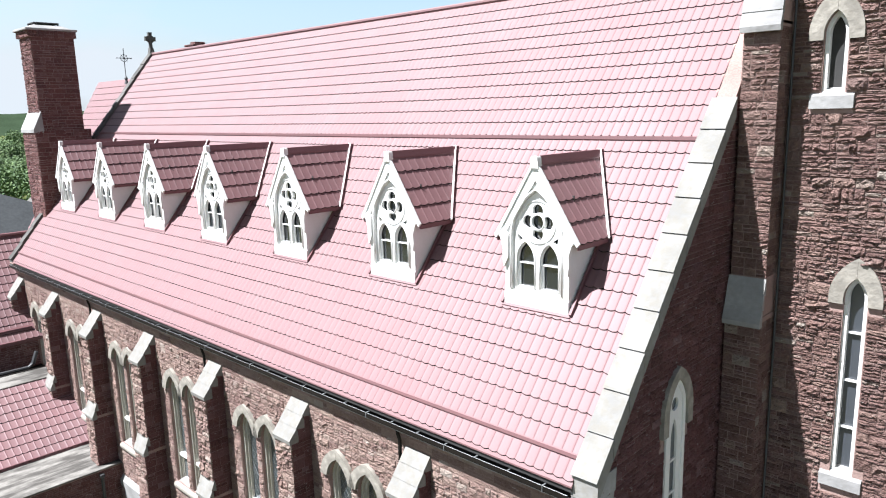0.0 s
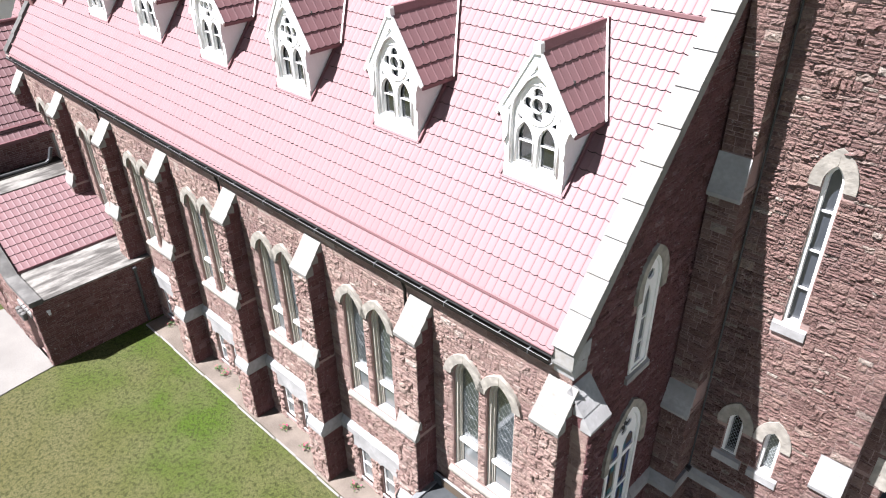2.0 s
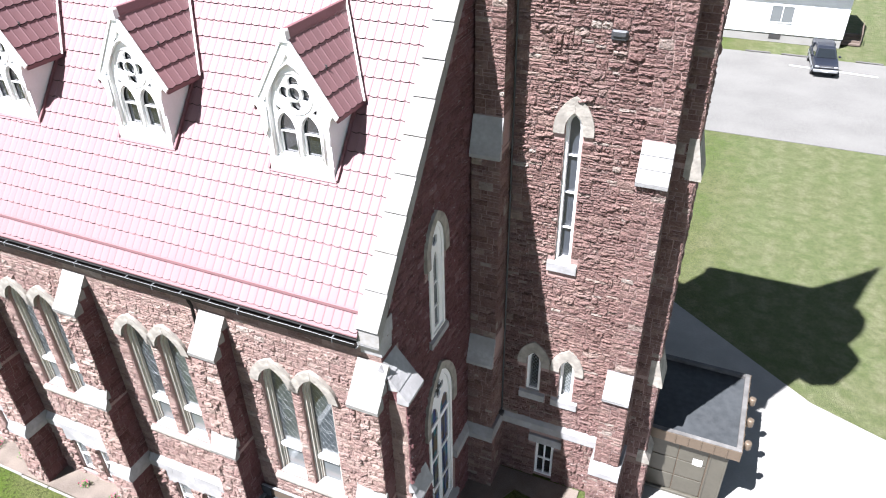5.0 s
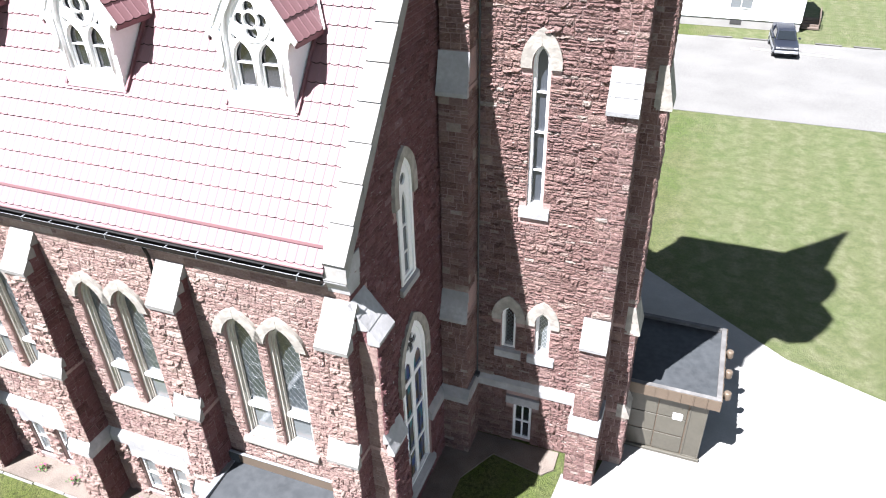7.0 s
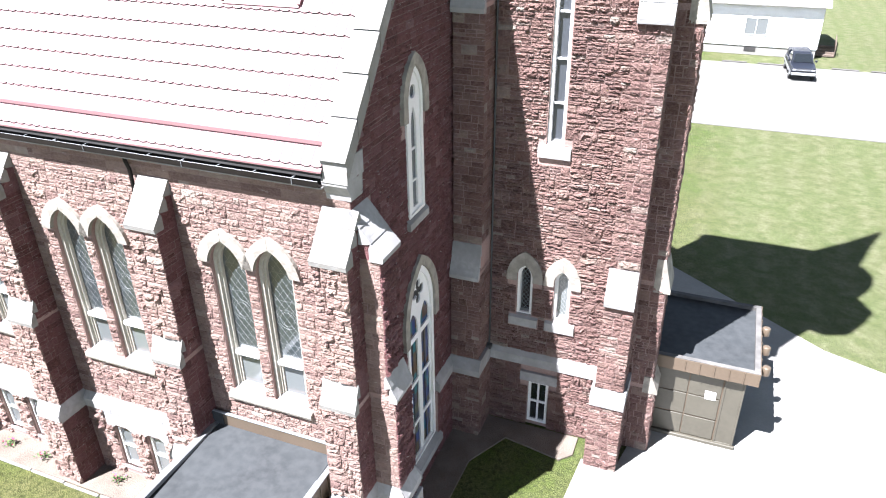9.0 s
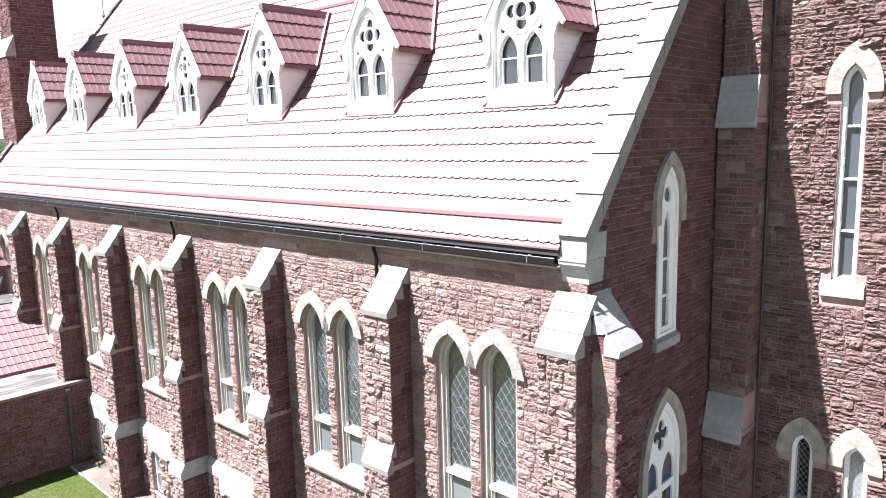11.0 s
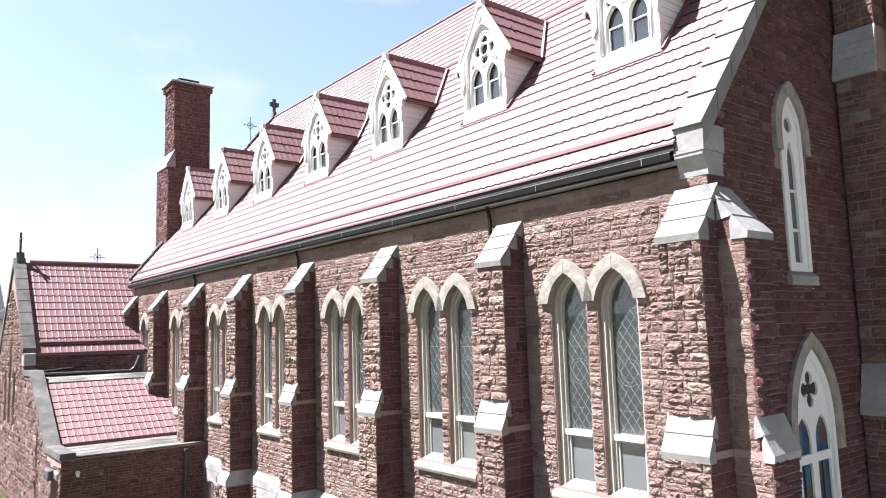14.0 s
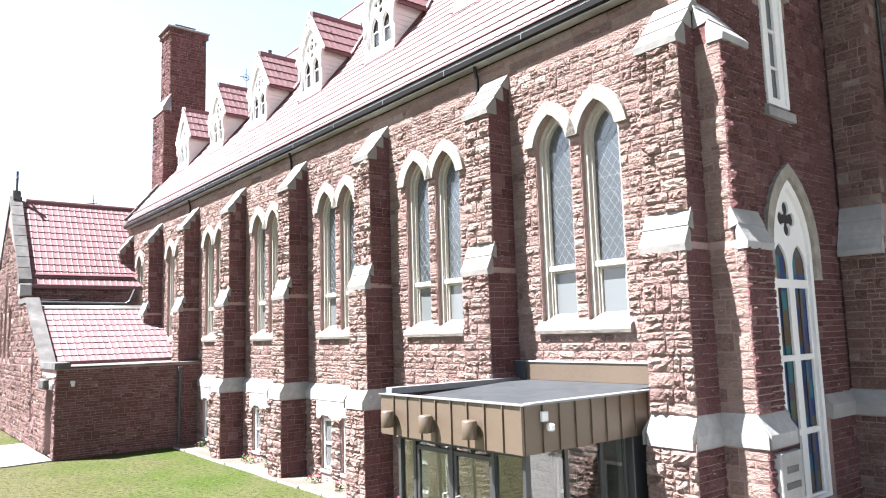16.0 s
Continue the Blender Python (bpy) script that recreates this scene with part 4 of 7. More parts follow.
def tile_mesh(name, verts, faces):
    """Painted tiles; every third run of eight faces is a black strip in place of the shade under the nose."""
    me = bpy.data.meshes.new(name)
    me.from_pydata(verts, [], faces)
    me.materials.append(M_TILE)
    # black faces paint the shadow line under each nose
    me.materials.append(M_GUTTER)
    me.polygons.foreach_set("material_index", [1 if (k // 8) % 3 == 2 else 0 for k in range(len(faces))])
    me.polygons.foreach_set("use_smooth", [True] * len(faces))
    return me


def tiled(owner, o, eu, ev, en, length, slope, expo=0.395, skip=None, spot=None, count=300, wave=WAVE, rib=0.012):
    """Wavy metal tiles over a sloping plane: o lower corner, eu along the eave, ev up the slope, en outwards."""
    o, eu, ev, en = (np.array(v, float) for v in (o, eu, ev, en))
    nu, nv = max(1, round(length / wave)), max(1, round(slope / expo))
    du, dv = length / nu, slope / nv
    vs, fs = tile_verts(du, dv, rib)
    local = np.array(vs)
    cells = [(i, j) for j in range(nv) for i in range(nu) if not (skip and skip((i + 0.5) * du, (j + 0.5) * dv))]
    basis = np.stack([eu, ev, en])
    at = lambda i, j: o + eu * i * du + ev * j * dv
    if spot is not None:
        cells.sort(key=lambda c: float(np.sum((at(*c) - np.array(spot)) ** 2)))
        me = tile_mesh("tile", vs, fs)
        for i, j in cells[:count]:
            p = at(i, j)
            ob = new("tile", me)
            ob.parent = owner
            ob.matrix_basis = Matrix([[basis[0][k], basis[1][k], basis[2][k], p[k]] for k in range(3)] + [[0, 0, 0, 1]])
        cells = cells[count:]
    if cells:
        allv = np.concatenate([local @ basis + at(i, j) for i, j in cells])
        k = len(vs)
        allf = [tuple(a + k * q for a in f) for q in range(len(cells)) for f in fs]
        ob = new("tiles", tile_mesh("tiles", allv.tolist(), allf))
        ob.parent = owner
        tagged(ob, kind="stuff")


SL = math.hypot(1, PITCH)
EV, EN = (0, 1 / SL, PITCH / SL), (0, -PITCH / SL, 1 / SL)
ROOF_X0, ROOF_X1 = -0.93, -31.05
slope_len = (RIDGE_Y - TILE_Y) * SL
g = Geo()
g.plate([(EAVE_Y + 0.03, roof_z(EAVE_Y) - 0.03), (RIDGE_Y, roof_z(RIDGE_Y) - 0.03), (2 * RIDGE_Y - EAVE_Y, roof_z(EAVE_Y) - 0.03), (2 * RIDGE_Y - EAVE_Y, roof_z(EAVE_Y) - 0.2), (RIDGE_Y, roof_z(RIDGE_Y) - 0.3), (EAVE_Y + 0.03, roof_z(EAVE_Y) - 0.12)],
        [], ROOF_X1 + 0.02, ROOF_X0 - 0.02, lambda u, v, n: (n, u, v))
# dark deck, so the gaps between the courses look shaded
roof = tagged(part("roof", g, M_DARKIN), "steep nave roof of glossy red wavy metal tiles", "roof", kind="structure")


def under_dormer(u, v):
    x, y = ROOF_X0 - u, TILE_Y + v / SL
    for c in DORMER_X:
        if abs(x - c) < 0.66 and 2.25 < y < 3.2:
            return True
    return False


def flash(owner, y, up, thick=0.07):
    """A pressed metal strip along the roof."""
    g = Geo()
    o = Vector((0, y, roof_z(y)))
    ev, en = Vector(EV), Vector(EN)
    prof = [(-0.03, 0.03), (-0.028, 0.045), (0.03, up + 0.02), (0.042, up + 0.014), (0.0, 0.05), (0.06, 0.05), (0.06, 0.03)]
    g.plate(prof, [], ROOF_X1 + 0.05, ROOF_X0 - 0.03, lambda u, v, n: tuple(o + ev * u + en * v + Vector((n, 0, 0))))
    part("snow_strip", g, M_TILE, owner)


flash(roof, 0.545, 0.06)
flash(roof, 4.74, 0.07)
g = Geo()
g.tube([(ROOF_X1, RIDGE_Y, roof_z(RIDGE_Y) + 0.02), (ROOF_X0, RIDGE_Y, roof_z(RIDGE_Y) + 0.02)], 0.085, 10)
part("ridge_cap", g, M_TILE, roof)
g = Geo()
g.plate([(EAVE_Y, roof_z(EAVE_Y) + 0.012), (TILE_Y + 0.1, roof_z(TILE_Y + 0.1) + 0.012), (TILE_Y + 0.1, roof_z(TILE_Y + 0.1) - 0.02), (EAVE_Y + 0.02, roof_z(EAVE_Y) - 0.01), (EAVE_Y, roof_z(EAVE_Y) - 0.02)], [], ROOF_X1, ROOF_X0, lambda u, v, n: (n, u, v))
part("eave_trim", g, M_TILE, roof)

# gutter, brackets and outlets
gut = thing("gutter", "long black metal gutter with pale strap brackets", "gutter")
g = Geo()
gy, gz = 0.185, 9.33
# box section, open at the top
g.plate([(gy, gz + 0.13), (gy + 0.004, gz + 0.02), (gy + 0.03, gz), (gy + 0.17, gz), (gy + 0.17, gz + 0.13), (gy + 0.16, gz + 0.13), (gy + 0.16, gz + 0.012), (gy + 0.034, gz + 0.012), (gy + 0.016, gz + 0.024), (gy + 0.012, gz + 0.13)], [],
        FAR_X - 0.1, -0.98, lambda u, v, n: (n, u, v))
part("trough", g, M_GUTTER, gut)
g = Geo()
g.tube([(FAR_X - 0.1, gy + 0.004, gz + 0.132), (-0.98, gy + 0.004, gz + 0.132)], 0.006, 6)
part("lip", g, M_GALV, gut)
g = Geo()
g.box(FAR_X - 0.1, -0.96, gy + 0.06, WALL_Y - 0.002, gz - 0.04, gz - 0.005, 0.006)
part("drip_strip", g, M_LIME, gut, "pale strip under the gutter")
g = Geo()
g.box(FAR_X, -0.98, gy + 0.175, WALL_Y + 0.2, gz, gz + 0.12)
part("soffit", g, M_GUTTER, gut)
for k in range(38):
    x = -1.5 - k * 0.79
    g = Geo()
    if k % 3 == 0:
        g.box(x - 0.006, x + 0.006, gy - 0.012, gy - 0.001, gz + 0.01, gz + 0.13)
    g.box(x - 0.014, x + 0.014, gy - 0.01, gy + 0.17, gz + 0.135, gz + 0.141)
    part("bracket", g, M_GALV, gut)
for x in (BUTT_X[1] - 0.47, BUTT_X[3] - 0.47, BUTT_X[5] - 0.47):
    g = Geo()
    g.tube([(x, gy + 0.1, gz + 0.01), (x, gy + 0.11, gz - 0.1), (x, WALL_Y - 0.1, gz - 0.3), (x, WALL_Y - 0.1, 2.6)], 0.04, 8)
    part("rain_pipe", g, M_GUTTER, gut)


# ---------------------------------------------------------------- gable copings
def coping(x0, x1, y_from, y_to, label, rise=0.16, block=0.8, mat=M_COPING):
    c = thing("coping", label, "coping", kind="structure")
    total = y_to - y_from
    n = max(1, round(total * SL / block))
    for k in range(n):
        a, b = y_from + total * k / n, y_from + total * (k + 1) / n
        g = Geo()
        pts = [(a - 0.02, roof_z(a - 0.02) + rise + 0.03), (b, roof_z(b) + rise - 0.02), (b, roof_z(b) - 0.25), (a + 0.012, roof_z(a) - 0.25), (a + 0.03, roof_z(a) + rise - 0.01)]
        g.plate(pts, [], x0, x1, lambda u, v, n: (n, u, v))
        part("coping_stone", g, mat, c)
    return c


near_coping = coping(-0.98, -0.46, 0.28, 5.3, "pale stone coping along the gable edge")
g = Geo()
g.plate([(0.33, 9.5), (0.36, 9.44), (0.93, 9.44), (0.95, 9.86), (0.62, 9.86)], [], -0.97, -0.485, lambda u, v, n: (n, u, v))
part("kneeler", g, M_LIME, near_coping)
g = Geo()
g.plate([(0.30, 9.432), (0.31, 9.36), (0.36, 9.28), (0.42, 9.17), (0.43, 9.06), (0.86, 9.06), (0.89, 9.432)], [], -0.98, -0.49, lambda u, v, n: (n, u, v))
part("kneeler", g, M_LIME, near_coping)
coping(FAR_X - 0.1, FAR_X + 0.3, 0.2, RIDGE_Y, "weathered dark coping at the far gable", 0.2, 0.9, M_OLDCON)

# stone cross on the far gable
cr = thing("gable_cross", "dark weathered stone cross on the far gable", "cross", loc=(FAR_X + 0.1, RIDGE_Y, roof_z(RIDGE_Y) + 0.05))
g = Geo()
g.plate([(-0.22, -0.3), (0.22, -0.3), (0.1, 0.35), (-0.1, 0.35)], [], -0.16, 0.16, flat_x)
part("pedestal", g, M_OLDCON, cr)
g = Geo()
k = 0.085
g.plate([(-k, 0.3), (-k, 0.82), (-0.33, 0.78), (-0.33, 1.06), (-k, 1.02), (-0.12, 1.32), (0.12, 1.32), (k, 1.02), (0.33, 1.06), (0.33, 0.78), (k, 0.82), (k, 0.3)], [], -0.09, 0.09, flat_x)
g.tube([(0.0, u, 0.92 + v) for u, v in circle(0, 0, 0.22, 16)], 0.05, 6, close=True)
part("cross", g, M_OLDCON, cr)
cr.scale = (0.8, 0.8, 0.8)

# ---------------------------------------------------------------- dormers
def dormer(x):
    """Gothic roof dormer: origin at the middle of its foot, front towards -y."""
    y0, z0 = 2.11, roof_z(2.11)
    d = thing("dormer", "white wooden gothic dormer with red tiled gable roof", "dormer", "dormers on the nave roof", loc=(x, y0, z0))
    back = lambda z: z / PITCH          # depth at which the main roof reaches height z
    HW, EAVE, APEX = 0.78, 1.62, 3.02
    OW = 1.0
    # front boarding with its great arch
    g = Geo()
    arch = pointed(0.60, 0.34, 1.42, 0.98)
    g.plate([(-HW, 0.0), (HW, 0.0), (HW, EAVE), (0.12, APEX - 0.25), (-0.12, APEX - 0.25), (-HW, EAVE)], [arch], 0.0, 0.12, flat_y)
    part("front", g, M_WHITE, d)
    # recessed tracery: two lancets below a quatrefoil
    g = Geo()
    petals = [circle(0, 1.78, 0.15, 22)]
    for turn in (0, 90, 180, 270):
        lobe = [(p, q) for p, q in circle(0.235, 0, 0.128, 30) if math.hypot(p, q) > 0.187]
        lobe.sort(key=lambda c: math.atan2(c[1], c[0] - 0.235))
        a0, a1 = math.atan2(lobe[-1][1], lobe[-1][0]), math.atan2(lobe[0][1], lobe[0][0])
        lobe += [(0.187 * math.cos(a0 + (a1 - a0) * k / 5), 0.187 * math.sin(a0 + (a1 - a0) * k / 5)) for k in range(6)]
        ct, st = math.cos(radians(turn)), math.sin(radians(turn))
        petals.append([(p * ct - q * st, 1.78 + p * st + q * ct) for p, q in lobe])
    holes = [pointed(0.205, 0.42, 0.98, 0.36, cx=s * 0.29) for s in (-1, 1)] + petals
    holes += [[(s * 0.36, 1.42), (s * 0.47, 1.36), (s * 0.5, 1.52)] for s in (-1, 1)]
    g.plate(pointed(0.595, 0.345, 1.42, 0.975), holes, 0.05, 0.12, flat_y)
    part("tracery", g, M_WHITE, d)
    g = Geo()
    g.tube([(u, 0.046, v) for u, v in circle(0, 1.78, 0.153, 24)], 0.014, 6, close=True)
    g.tube([(u, 0.05, v) for u, v in circle(0, 1.78, 0.43, 28)], 0.018, 6, close=True)
    part("rosette", g, M_WHITE, d, smooth=True)
    for s in (-1, 1):
        g = Geo()
        g.tube([(u, 0.045, v) for u, v in pointed(0.235, 0.4, 0.98, 0.4, cx=s * 0.29)], 0.024, 6)
        part("arch_moulding", g, M_WHITE, d, smooth=True)
        g = Geo()
        sash(g, s * 0.29 - 0.205, s * 0.29 + 0.205, 0.40, 0.93, 0.085, 0.14, 0.03)
        part("sash", g, M_WHITE, d)
    g = Geo()
    g.tube([(u, -0.01, v) for u, v in pointed(0.625, 0.36, 1.42, 1.02)], 0.026, 6)
    part("great_arch", g, M_WHITE, d, smooth=True)
    g = Geo()
    g.plate(pointed(0.58, 0.36, 1.42, 0.95), [], 0.15, 0.16, flat_y)
    part("pane", g, M_DORMGLASS, d)
    g = Geo()
    g.box(-0.55, 0.55, 0.5, 0.52, 0.62, 2.3)
    part("lining", g, M_DARKIN, d)
    g = Geo()
    g.box(-HW - 0.01, HW + 0.01, -0.035, 0.02, 0.0, 0.3, 0.012)
    part("window_sill", g, M_WHITE, d)
    # barge boards with brackets
    for s in (-1, 1):
        g = Geo()
        g.plate([(s * OW, EAVE - 0.16), (s * 0.0, APEX - 0.04), (s * 0.0, APEX - 0.4), (s * 0.76, EAVE - 0.12), (s * 0.84, EAVE - 0.22)], [], -0.035, 0.0, flat_y)
        g.plate([(s * (OW + 0.03), EAVE - 0.16), (s * 0.0, APEX + 0.03), (s * 0.0, APEX - 0.05), (s * (OW - 0.02), EAVE - 0.23)], [], -0.06, 0.0, flat_y)
        part("barge_board", g, M_WHITE, d)
        g = Geo()
        g.plate([(s * HW, 0.8), (s * (HW + 0.03), 1.0), (s * (HW + 0.02), 1.2), (s * (HW + 0.09), 1.42), (s * (HW + 0.16), 1.5), (s * HW, 1.62), (s * (HW - 0.12), 1.5), (s * (HW - 0.1), 1.0)], [], -0.06, 0.02, flat_y)
        part("corbel", g, M_WHITE, d)
    g = Geo()
    g.plate([(-0.1, APEX - 0.16), (0.1, APEX - 0.16), (0.075, APEX + 0.04), (0.06, APEX + 0.07), (-0.06, APEX + 0.07), (-0.075, APEX + 0.04)], [], -0.075, 0.06, flat_y)
    part("apex_block", g, M_WHITE, d)
    # clapboard cheeks
    for s in (-1, 1):
        z = 0.02
        while z < EAVE - 0.04:
            g = Geo()
            h = min(0.155, EAVE - z)
            ya, yb = 0.1, back(z) + 0.02
            if yb > ya + 0.02:
                g.add([(s * (HW + 0.012), 0.02, z), (s * (HW + 0.012), yb, z), (s * (HW - 0.008), back(z + h) + 0.02, z + h), (s * (HW - 0.008), 0.02, z + h), (s * (HW - 0.04), 0.02, z), (s * (HW - 0.04), yb, z)],
                      [(0, 1, 2, 3), (0, 4, 5, 1)])
                part("board", g, M_WHITE, d)
            z += h
        g = Geo()
        g.add([(s * (HW - 0.05), 0.0, 0.0), (s * (HW - 0.05), back(EAVE) + 0.05, EAVE), (s * (HW - 0.05), 0.0, EAVE)], [(0, 1, 2)])
        part("cheek", g, M_WHITE, d)
        # red flashing at the foot of the cheek
        ev, en = Vector(EV), Vector(EN)
        g = Geo()
        a, b = Vector((s * (HW + 0.03), 0, 0)) + en * 0.09, Vector((s * (HW + 0.03), back(EAVE), EAVE)) + en * 0.09
        w = Vector((s * 0.06, 0, 0))
        g.add([a - en * 0.1, a, a + w, a + w - en * 0.1, b - en * 0.1, b, b + w, b + w - en * 0.1], [(0, 1, 2, 3), (4, 7, 6, 5), (1, 5, 6, 2), (0, 4, 5, 1), (3, 2, 6, 7), (0, 3, 7, 4)])
        part("flashing", g, M_REDTRIM, d)
        # roof slope with its tiles
        sl = math.hypot(OW, APEX - EAVE + 0.16)
        ev2 = Vector((-s * OW / sl, 0, (APEX - EAVE + 0.16) / sl))
        en2 = Vector((s * ev2.z, 0, abs(ev2.x)))
        ze, za = EAVE - 0.16, APEX
        o = Vector((s * OW, 0.0, ze))
        g = Geo()
        ye, yr = back(ze) + 0.02, back(za) + 0.02
        quad = [Vector((s * OW, 0, ze)), Vector((s * OW, ye, ze)), Vector((0, yr, za)), Vector((0, 0, za))]
        g.add([*quad, *[p - en2 * 0.06 for p in quad]], [(0, 1, 2, 3), (7, 6, 5, 4), (0, 4, 5, 1), (1, 5, 6, 2), (2, 6, 7, 3), (3, 7, 4, 0)])
        slope = part("roof_slope", g, M_REDTRIM, d)
        cells, nrow, nwav = Geo(), 4, 10
        dv, du = sl / nrow, (yr - 0.02) / nwav
        vs, fs = tile_verts(du, dv)
        eu = Vector((0, 1, 0))
        for j in range(nrow):
            for i in range(nwav):
                zc = ze + (j + 0.5) * dv * ev2.z
                if (i + 0.3) * du > back(zc):
                    continue
                cells.add([o + eu * (i * du + a) + ev2 * (j * dv + b) + en2 * (c + 0.004) for a, b, c in vs], fs)
        tagged(part("tiles", tile_mesh("tiles", cells.v, cells.f), M_TILE, slope), kind="stuff")
        # pale valley strip where it meets the main roof
        g = Geo()
        p, q = Vector((s * (OW + 0.05), back(ze - 0.1), ze - 0.1)) + en * 0.12, Vector((s * 0.02, back(za), za)) + en * 0.12
        g.tube([p, q], 0.026, 6)
        part("valley_strip", g, M_WHITE, d)
        g = Geo()
        g.box(min(s * OW, s * (OW - 0.04)), max(s * OW, s * (OW - 0.04)), 0.0, ye, ze - 0.13, ze + 0.02)
        part("fascia", g, M_REDTRIM, d)
        g = Geo()
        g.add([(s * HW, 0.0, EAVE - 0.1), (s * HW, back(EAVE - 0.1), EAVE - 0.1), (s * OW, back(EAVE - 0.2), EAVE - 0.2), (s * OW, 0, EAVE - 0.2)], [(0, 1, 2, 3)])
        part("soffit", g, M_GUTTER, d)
    g = Geo()
    fall = (APEX - EAVE + 0.16) / OW
    g.plate([(-0.09, APEX + 0.075 - 0.09 * fall), (-0.04, APEX + 0.075), (0.04, APEX + 0.075), (0.09, APEX + 0.075 - 0.09 * fall), (0.09, APEX + 0.035 - 0.09 * fall), (0, APEX + 0.02), (-0.09, APEX + 0.035 - 0.09 * fall)], [], 0.05, back(APEX) + 0.05, flat_y)
    part("ridge_cap", g, M_REDTRIM, d)
    g = Geo()
    g.plate([(-0.84, -0.05), (0.84, -0.05), (0.84, 0.05), (-0.84, 0.05)], [], 0.03, 0.052, lambda u, v, n: tuple(Vector((u, 0, 0)) + Vector(EV) * v + Vector(EN) * n))
    part("apron", g, M_TILE, d)
    return d


first = dormer(DORMER_X[0])
for x in DORMER_X[1:]:
    copy_thing(first, pose(x, 2.11, roof_z(2.11)))

# ---------------------------------------------------------------- tower
TX0, TX1, TY0, TY1 = -0.38, 4.0, 6.03, 10.4
TOP = 18.4
tcx, tcy = (TX0 + TX1) / 2, (TY0 + TY1) / 2
LANCETS = ((1.77, 8.45, 12.15, 0.42), (1.22, 3.64, 4.82, 0.36), (2.2, 3.64, 4.82, 0.36), (1.06, 16.12, 17.22, 0.42), (2.4, 16.12, 17.22, 0.42))
CELLAR = (1.47, 2.04, 0.12, 1.56)
tower_holes = [pointed(0.21, z0, zs, rise, cx=x) for x, z0, zs, rise in LANCETS] + [[(CELLAR[0], CELLAR[2]), (CELLAR[0], CELLAR[3]), (CELLAR[1], CELLAR[3]), (CELLAR[1], CELLAR[2])]]
g = Geo()
g.plate([(TX0, 0), (TX1, 0), (TX1, TOP), (TX0, TOP)], tower_holes, TY0, TY0 + 0.6, flat_y)
g.box(TX0, TX0 + 0.5, TY0 + 0.6, TY1, 0, TOP)
g.box(TX1 - 0.5, TX1, TY0 + 0.6, TY1, 0, TOP)
g.box(TX0 + 0.5, TX1 - 0.5, TY1 - 0.5, TY1, 0, TOP)
tower = tagged(part("tower", g, M_MORTAR), "tall church tower of coursed red sandstone", "tower", kind="structure")


def tower_blocked(va, vb):
    out = [(-2, 0.27), (3.42, 6)]
    for x, z0, zs, rise in LANCETS:
        if vb > z0 and va < zs:
            out.append((x - 0.22, x + 0.22))
        if vb > z0 - 0.32 and va < z0:
            out.append((x - 0.4, x + 0.4))
        if vb > zs - 0.1 and va < zs + rise + 0.33:
            w = max(arc_half(0.48, zs, rise + 0.4, max(vb, zs)) - 0.02, arc_half(0.21, zs, rise, max(va, zs)))
            out.append((x - w, x + w))
    if vb > CELLAR[2] and va < CELLAR[3]:
        out.append((CELLAR[0] - 0.01, CELLAR[1] + 0.01))
    if vb > CELLAR[3] and va < CELLAR[3] + 0.24:
        out.append((1.25, 2.26))
    return out


mt = Masonry(M_TOWER)
mt.face(laminated(0.25, 3.45, 2.5, TOP, tower_blocked), south(TY0), 0.085, 0.017)
mt.face(laminated(0.25, 3.45, 0.0, 2.1, tower_blocked), south(TY0 - 0.06), 0.075, 0.017)
mt.face(snecked(TY0, TY0 + 3.0, 0.0, TOP, lambda a, b: [(6.08, 6.8)], 0.3), east(TX1), 0.05)
TOWER_STONES = mt
g = Geo()
g.plate([(TY0 + 0.02, 2.52), (TY0 - 0.02, 2.52), (TY0 - 0.12, 2.38), (TY0 - 0.12, 2.12), (TY0 + 0.02, 2.12)], [], 0.27, 3.42, lambda u, v, n: (n, u, v))
part("band_stone", g, M_LIME, tower)
g = Geo()
g.box(1.23, 2.28, TY0 - 0.09, TY0 + 0.1, CELLAR[3], CELLAR[3] + 0.3, 0.01)
part("lintel", g, M_LIME, tower)


def tower_buttress(x0, x1, label, near):
    b = thing("buttress", label, "buttress", "buttresses of the tower")
    m = Masonry(M_TOWER)
    for yf, z0, z1, grow in ((5.47, 18.25, TOP, 0), (5.43, 12.46, 17.4, 0), (5.28, 5.96, 11.55, 0.015), (5.12, 2.56, 5.12, 0.03), (5.0, 0, 2.08, 0.1)):
        core = Geo()
        core.box(x0 - grow, x1 + grow, yf, TY0 + 0.02, z0 - 0.8 if z0 > 3 else z0, z1 + 0.1)
        part("core", core, M_MORTAR, b)
        m.face(snecked(x0 - grow - 0.02, x1 + grow + 0.02, z0, z1, None, 0.2, long=0.3), south(yf), 0.055, 0.02)
        m.face(snecked(yf, TY0, z0, z1, None, 0.24, long=0.28), east(x1 + grow), 0.03, 0.015)
        m.face(snecked(yf, TY0, z0, z1, None, 0.24, long=0.28), west(x0 - grow), 0.03, 0.015)
    for ya, za, yb, zb in ((5.18, 11.55, 5.39, 12.45), (5.03, 5.12, 5.25, 5.95), (5.29, 17.4, 5.45, 18.24)):
        for k, gg in enumerate(weathering((x1 - x0) / 2 + 0.04, ya, za, yb, zb, 3)):
            ob = part("cap_stone", gg, M_LIME, b, loc=((x0 + x1) / 2, 0, 0))
    g = Geo()
    g.plate([(4.94, 2.1), (4.94, 2.28), (5.1, 2.55), (TY0, 2.55), (TY0, 2.1)], [], x0 - 0.12, x1 + 0.12, lambda u, v, n: (n, u, v))
    part("band_stone", g, M_LIME, b)
    m.build(b, near, 250)
    return b


